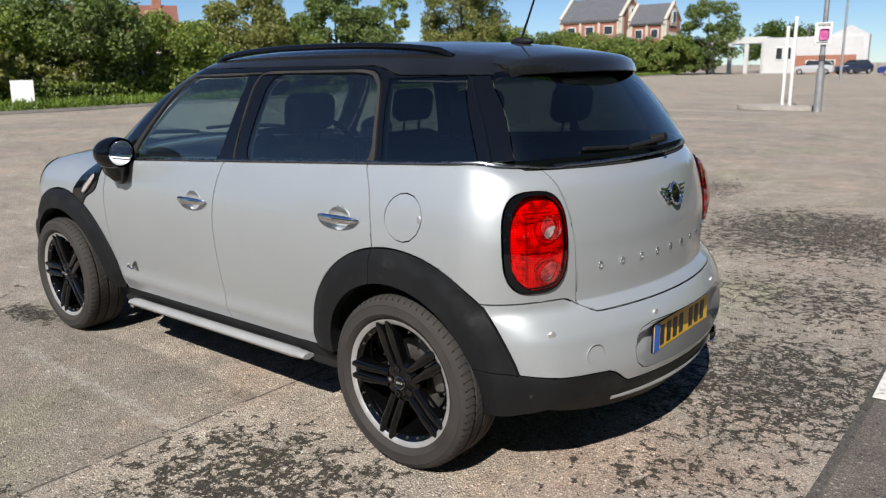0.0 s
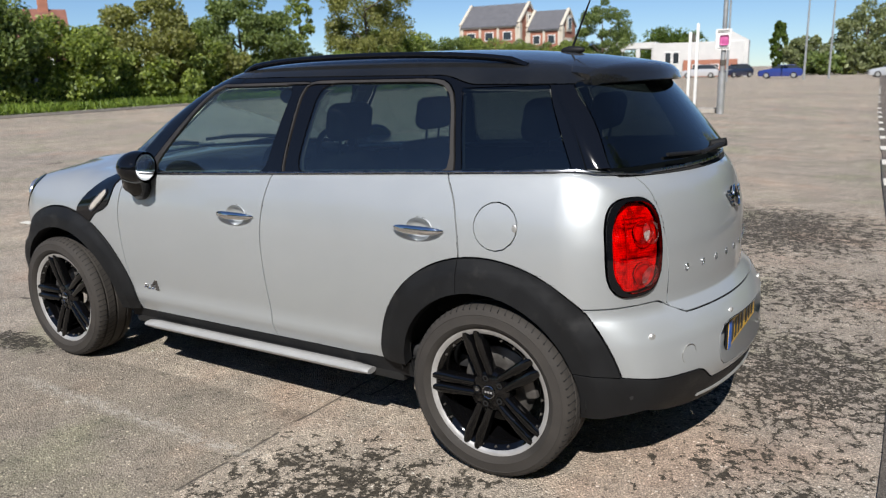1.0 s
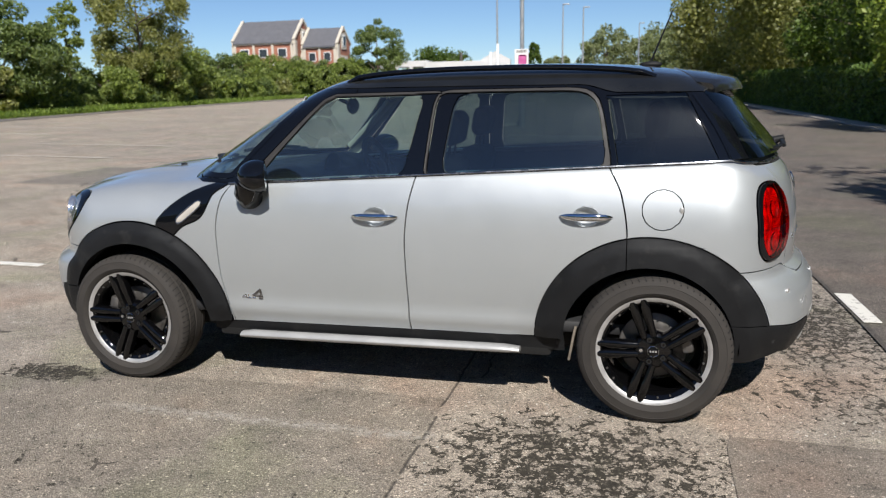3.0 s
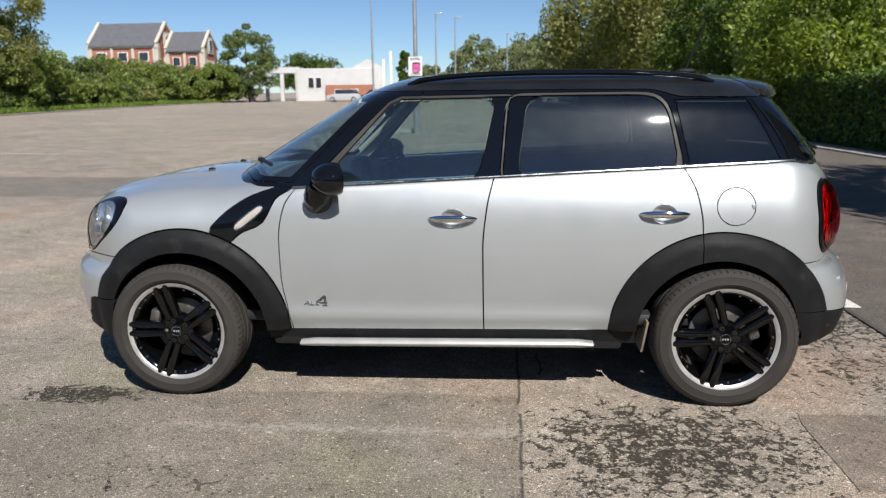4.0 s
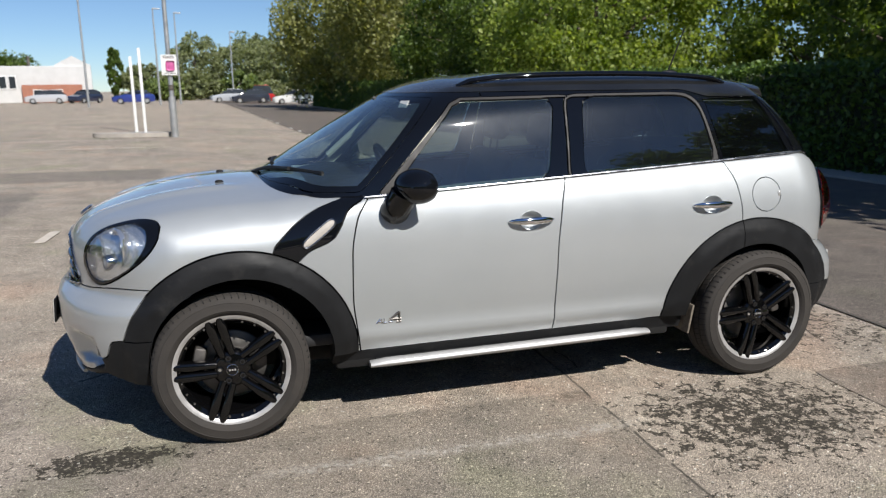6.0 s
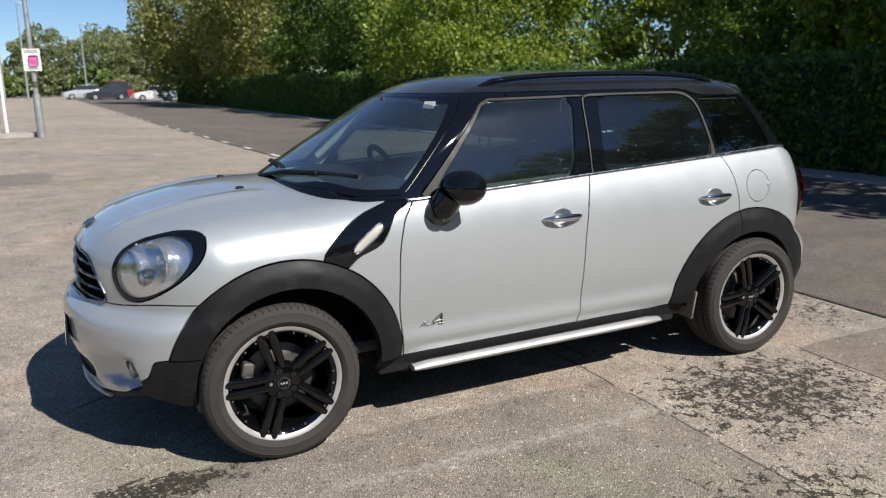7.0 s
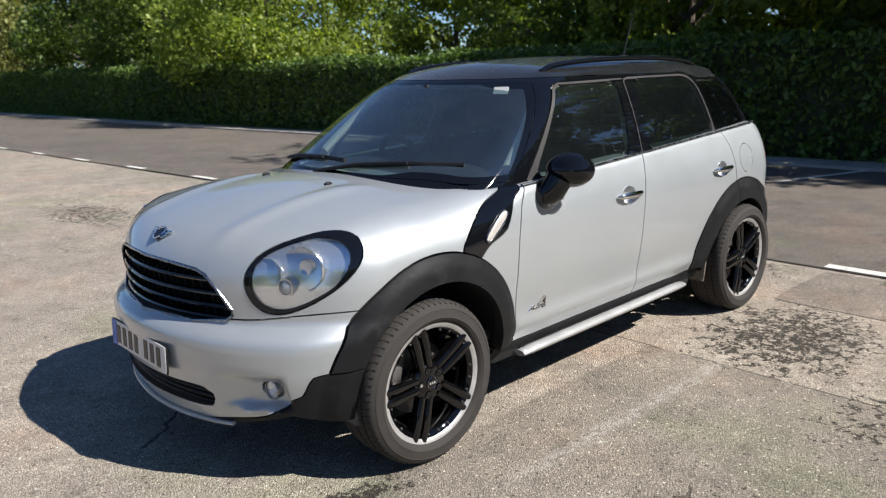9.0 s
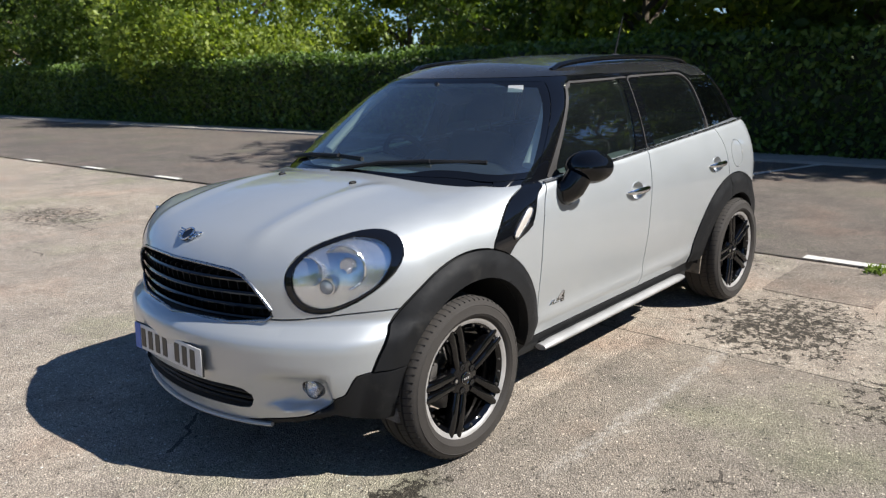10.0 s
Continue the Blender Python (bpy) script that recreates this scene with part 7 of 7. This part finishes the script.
def house_block(h, length, depth, eaves, ridge, m, bays):
    """One gabled block: brick walls, stone piers, eaves bands, coped gables and windows."""
    part("wall", gable(length, depth, eaves, ridge, m), BRICK, h, "red brick walls")
    part("roof", roof_slabs(length - 0.7, depth, eaves, ridge, m), SLATE, h, "grey slate roof")
    part("eaves_band", box_bm((length + 0.1, 0.30, 0.24), m @ Matrix.Translation((0, -depth / 2 - 0.06, eaves - 0.30)), 0.03, 1), STONE, h, "pale stone band")
    rise = math.atan2(ridge - eaves, depth / 2)
    for end in (-1, 1):
        for way in (-1, 1):
            run = math.hypot(ridge - eaves, depth / 2) + 0.25
            mid = Vector((end * length / 2, way * depth / 4, (eaves + ridge) / 2 + 0.22))
            part("coping", box_bm((0.40, run, 0.28), m @ Matrix.Translation(mid) @ Matrix.Rotation(-way * rise, 4, "X"), 0.04, 1), STONE, h, "pale stone gable coping")
        part("gable_pier", box_bm((0.36, 0.7, eaves + 0.2), m @ Matrix.Translation((end * (length / 2 + 0.02), -depth / 2 + 0.3, eaves / 2)), 0.03, 1), STONE, h)
    end_face = m @ Matrix.Translation((length / 2 + 0.06, 0, 0)) @ Matrix.Rotation(math.pi / 2, 4, "Z")
    for z, w, tall in ((eaves * 0.62, 1.6, 1.7), (eaves + 0.55, 1.0, 1.5)):
        part("stone_surround", box_bm((w + 0.7, 0.12, tall + 0.6), end_face @ Matrix.Translation((0, 0.0, z)), 0.02, 1), STONE, h)
        window_part(h, end_face @ Matrix.Translation((0, -0.07, z)), w, tall)
    for k in range(bays + 1):
        px = -length / 2 + 0.3 + (length - 0.6) * k / bays
        part("pier", box_bm((0.30, 0.22, eaves), m @ Matrix.Translation((px, -depth / 2 - 0.06, eaves / 2)), 0.03, 1), STONE, h)
        if k < bays:
            window_part(h, m @ Matrix.Translation((px + (length - 0.6) / bays / 2, -depth / 2 - 0.03, eaves - 1.45)), (length - 0.6) / bays * 0.48, 1.15)


def house(x, y, turn, label, s=1.0):
    h = empty("house", label, "house", pose(x, y, 0, 0, 0, turn))
    house_block(h, 8.7 * s, 6.0 * s, 7.0 * s, 9.6 * s, Matrix(), 3)
    house_block(h, 4.8 * s, 4.6 * s, 6.4 * s, 8.5 * s, pose(7.2 * s, 0.9 * s, 0), 2)
    part("chimney", box_bm((0.7 * s, 0.7 * s, 2.2 * s), pose(-2.0 * s, 1.2 * s, 8.6 * s), 0.04, 1), BRICK, h)
    return h


house(-47.3, 92.0, 0, "tall red brick house with pale stone gables and grey slate roofs", 1.0)
TILE = worn("brown red roof tile", (0.20, 0.085, 0.06), 0.85, 0.25, 2.0, 14.0, 0.3)
cottage = empty("house", "low brick house with a brown tiled roof behind the bushes", "house", pose(-47.0, 24.5, 0, 0, 0, 60))
part("wall", gable(7.0, 5.5, 3.4, 5.4, Matrix()), BRICK, cottage)
part("roof", roof_slabs(7.0, 5.5, 3.4, 5.4, Matrix()), TILE, cottage, "brown tiled roof")
part("chimney", box_bm((0.6, 0.6, 1.5), pose(2.4, 0, 5.5), 0.03, 1), BRICK, cottage)
for wx in (-2.0, 0.0, 2.0):
    window_part(cottage, pose(wx, -2.78, 1.9), 1.1, 1.2)


def white_building():
    b = empty("white_building", "low white rendered building with a brick front and open bays", "building", pose(-24.5, 98.0, 0, 0, 0, 8))
    part("hall", box_bm((11.0, 9.0, 4.3), pose(2.0, 5.0, 2.15), 0.05, 1), WALL_WHITE, b)
    part("gable_top", gable(3.6, 4.0, 4.4, 5.5, pose(6.0, 2.6, 0, 0, 0, 90)), WALL_WHITE, b)
    part("brick_front", box_bm((6.5, 0.4, 2.1), pose(3.6, 0.2, 1.05), 0.03, 1), BRICK, b, "red brick lower wall")
    for k in range(4):
        part("bay_post", box_bm((0.5, 0.5, 3.9), pose(-9.5 + 2.0 * k, 1.0, 1.95), 0.03, 1), WALL_WHITE, b)
    part("canopy", box_bm((8.4, 5.0, 0.8), pose(-7.4, 3.2, 4.1), 0.04, 1), WALL_WHITE, b)
    part("blue_canopy", box_bm((3.2, 2.0, 1.1), pose(-11.8, 1.0, 4.0), 0.04, 1), worn("pale blue sheet", (0.16, 0.30, 0.52), 0.5, 0.15), b, "pale blue sheeting")
    for wx in (-1.6, -0.6):
        window_part(b, pose(wx, 0.48, 2.4), 0.8, 1.6)
    for wx in (2.0, 4.2):
        window_part(b, pose(wx, 0.0, 1.1), 1.0, 0.9)
    part("chimney", tube_bm(0.22, 0.18, (1.0, 5.0, 4.2), (1.0, 5.0, 5.6), 10), BITUMEN, b)


white_building()
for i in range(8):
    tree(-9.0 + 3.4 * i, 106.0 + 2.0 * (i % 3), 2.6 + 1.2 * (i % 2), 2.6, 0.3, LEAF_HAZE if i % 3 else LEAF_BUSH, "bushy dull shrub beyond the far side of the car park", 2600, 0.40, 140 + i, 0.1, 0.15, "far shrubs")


def far_car(x, y, turn, colour, label, tall=1.5):
    c = empty("parked_car", label, "car", pose(x, y, 0, 0, 0, turn), "cars parked far off")
    m = material(label, colour, 0.3, 0.2, 1.0)
    bm = bmesh.new()
    rows = []
    for px, w, low, high in ((-2.15, 0.62, 0.35, 0.70), (-2.0, 0.78, 0.25, 0.80), (-1.2, 0.86, 0.22, 0.95), (-0.9, 0.87, 0.22, 1.0), (1.6, 0.87, 0.22, 1.02), (2.0, 0.80, 0.25, 0.95), (2.12, 0.66, 0.36, 0.75)):
        rows.append([bm.verts.new(p) for p in ((px, -w * 0.92, low), (px, -w, (low + high) / 2), (px, -w * 0.93, high), (px, w * 0.93, high), (px, w, (low + high) / 2), (px, w * 0.92, low))])
    for a, b in zip(rows, rows[1:]):
        for i in range(6):
            bm.faces.new((a[i], a[(i + 1) % 6], b[(i + 1) % 6], b[i]))
    bm.faces.new(rows[0][::-1])
    bm.faces.new(rows[-1])
    part("body", bm, m, c)
    bm = bmesh.new()
    rows = []
    for px, w, high in ((-1.05, 0.72, 0.98), (-0.25, 0.62, tall - 0.04), (0.9, 0.62, tall), (1.55, 0.60, tall - 0.12), (2.0, 0.66, 0.98)):
        rows.append([bm.verts.new(p) for p in ((px, -0.76, 0.95), (px, -w, high), (px, w, high), (px, 0.76, 0.95))])
    for a, b in zip(rows, rows[1:]):
        for i in range(4):
            bm.faces.new((a[i], a[(i + 1) % 4], b[(i + 1) % 4], b[i]))
    part("glasshouse", bm, PANE, c, "dark glass")
    part("roof", box_bm((1.7, 1.2, 0.05), pose(0.55, 0, tall), 0.02), m, c)
    for wx in (-1.3, 1.3):
        for s in (-1, 1):
            wheel_part = part("wheel", lathe_bm([(0.2, -0.1), (0.31, -0.1), (0.32, 0.0), (0.31, 0.1), (0.2, 0.1)], 20), TYRE, c)
            wheel_part.matrix_basis = pose(wx, s * 0.78, 0.32)
            part("rim", lathe_bm([(0.0, -0.09), (0.19, -0.09), (0.2, -0.05), (0.0, -0.05)], 16, closed=False), SATIN, wheel_part)


far_car(-20.0, 90.0, 5, (0.5, 0.5, 0.51), "silver hatchback parked before the white building")
far_car(-16.4, 92.0, 60, (0.015, 0.02, 0.05), "dark blue car parked beside a silver one")
far_car(-10.4, 84.0, 3, (0.02, 0.04, 0.22), "bright blue car parked across the car park", 1.35)
far_car(6.0, 82.0, 4, (0.75, 0.75, 0.73), "white car parked at the end of the road")
far_car(1.6, 86.0, 10, (0.03, 0.035, 0.05), "dark car parked at the end of the road")
far_car(-0.6, 88.0, 10, (0.45, 0.47, 0.5), "silver car parked at the end of the road")
far_car(2.6, 92.0, 0, (0.45, 0.02, 0.02), "red van parked behind the other cars", 2.0)
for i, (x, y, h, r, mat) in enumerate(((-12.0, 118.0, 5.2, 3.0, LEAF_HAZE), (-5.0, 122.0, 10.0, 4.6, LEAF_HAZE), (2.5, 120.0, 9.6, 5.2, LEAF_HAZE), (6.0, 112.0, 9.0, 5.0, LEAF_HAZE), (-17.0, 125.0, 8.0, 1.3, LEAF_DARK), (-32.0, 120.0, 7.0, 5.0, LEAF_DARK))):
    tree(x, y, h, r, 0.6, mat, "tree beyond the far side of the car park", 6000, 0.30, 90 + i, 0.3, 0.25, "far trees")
for i, (x, y, h, r) in enumerate(((-22.0, -26.0, 8.0, 4.5), (-12.0, -24.0, 7.0, 4.0), (-3.0, -25.0, 8.5, 4.5), (7.0, -27.0, 7.5, 4.2), (17.0, -24.0, 9.0, 5.0), (-17.0, -23.0, 7.5, 4.0), (-7.5, -23.0, 7.2, 4.0), (2.0, -22.5, 7.6, 4.2), (12.0, -24.0, 8.2, 4.2), (-2.0, -38.0, 10.0, 5.0), (10.0, -40.0, 11.0, 5.5), (-33.0, -14.0, 7.0, 4.5), (-32.0, -4.0, 6.0, 4.0))):
    tree(x, y, h, r, 0.8, LEAF_DARK, "leafy tree behind the open side of the car park", 3500, 0.36, 110 + i, 0.3, 0.22, "trees behind the car park")


# ---- away from the car the ground tilts a little ----
def tilt(x, y):
    return (0.001 * np.clip(y, -130, 130) - np.where(x > 0, 0.024, 0.008) * np.clip(x, -130, 130)) * step(np.hypot(x, y), 2.8, 8.5) - 0.003 * np.clip(y, 0, 20) * step(x, -2.0, 1.5)


for ob in [o for o in bpy.data.objects if o.parent is None and o.type in ("MESH", "EMPTY") and o is not car]:
    at = ob.matrix_world.translation
    if at.length > 0.01:
        ob.location.z += float(tilt(np.array(at.x), np.array(at.y)))
        continue
    for mesh_ob in [ob, *ob.children_recursive]:
        if mesh_ob.type == "MESH":
            co = np.zeros(len(mesh_ob.data.vertices) * 3)
            mesh_ob.data.vertices.foreach_get("co", co)
            co = co.reshape(-1, 3)
            if mesh_ob is not ground:
                co[:, 2] += 0.012 * step(np.hypot(co[:, 0], co[:, 1]), 3.5, 7.0)
            co[:, 2] += tilt(co[:, 0], co[:, 1])
            mesh_ob.data.vertices.foreach_set("co", co.ravel())
            mesh_ob.data.update()
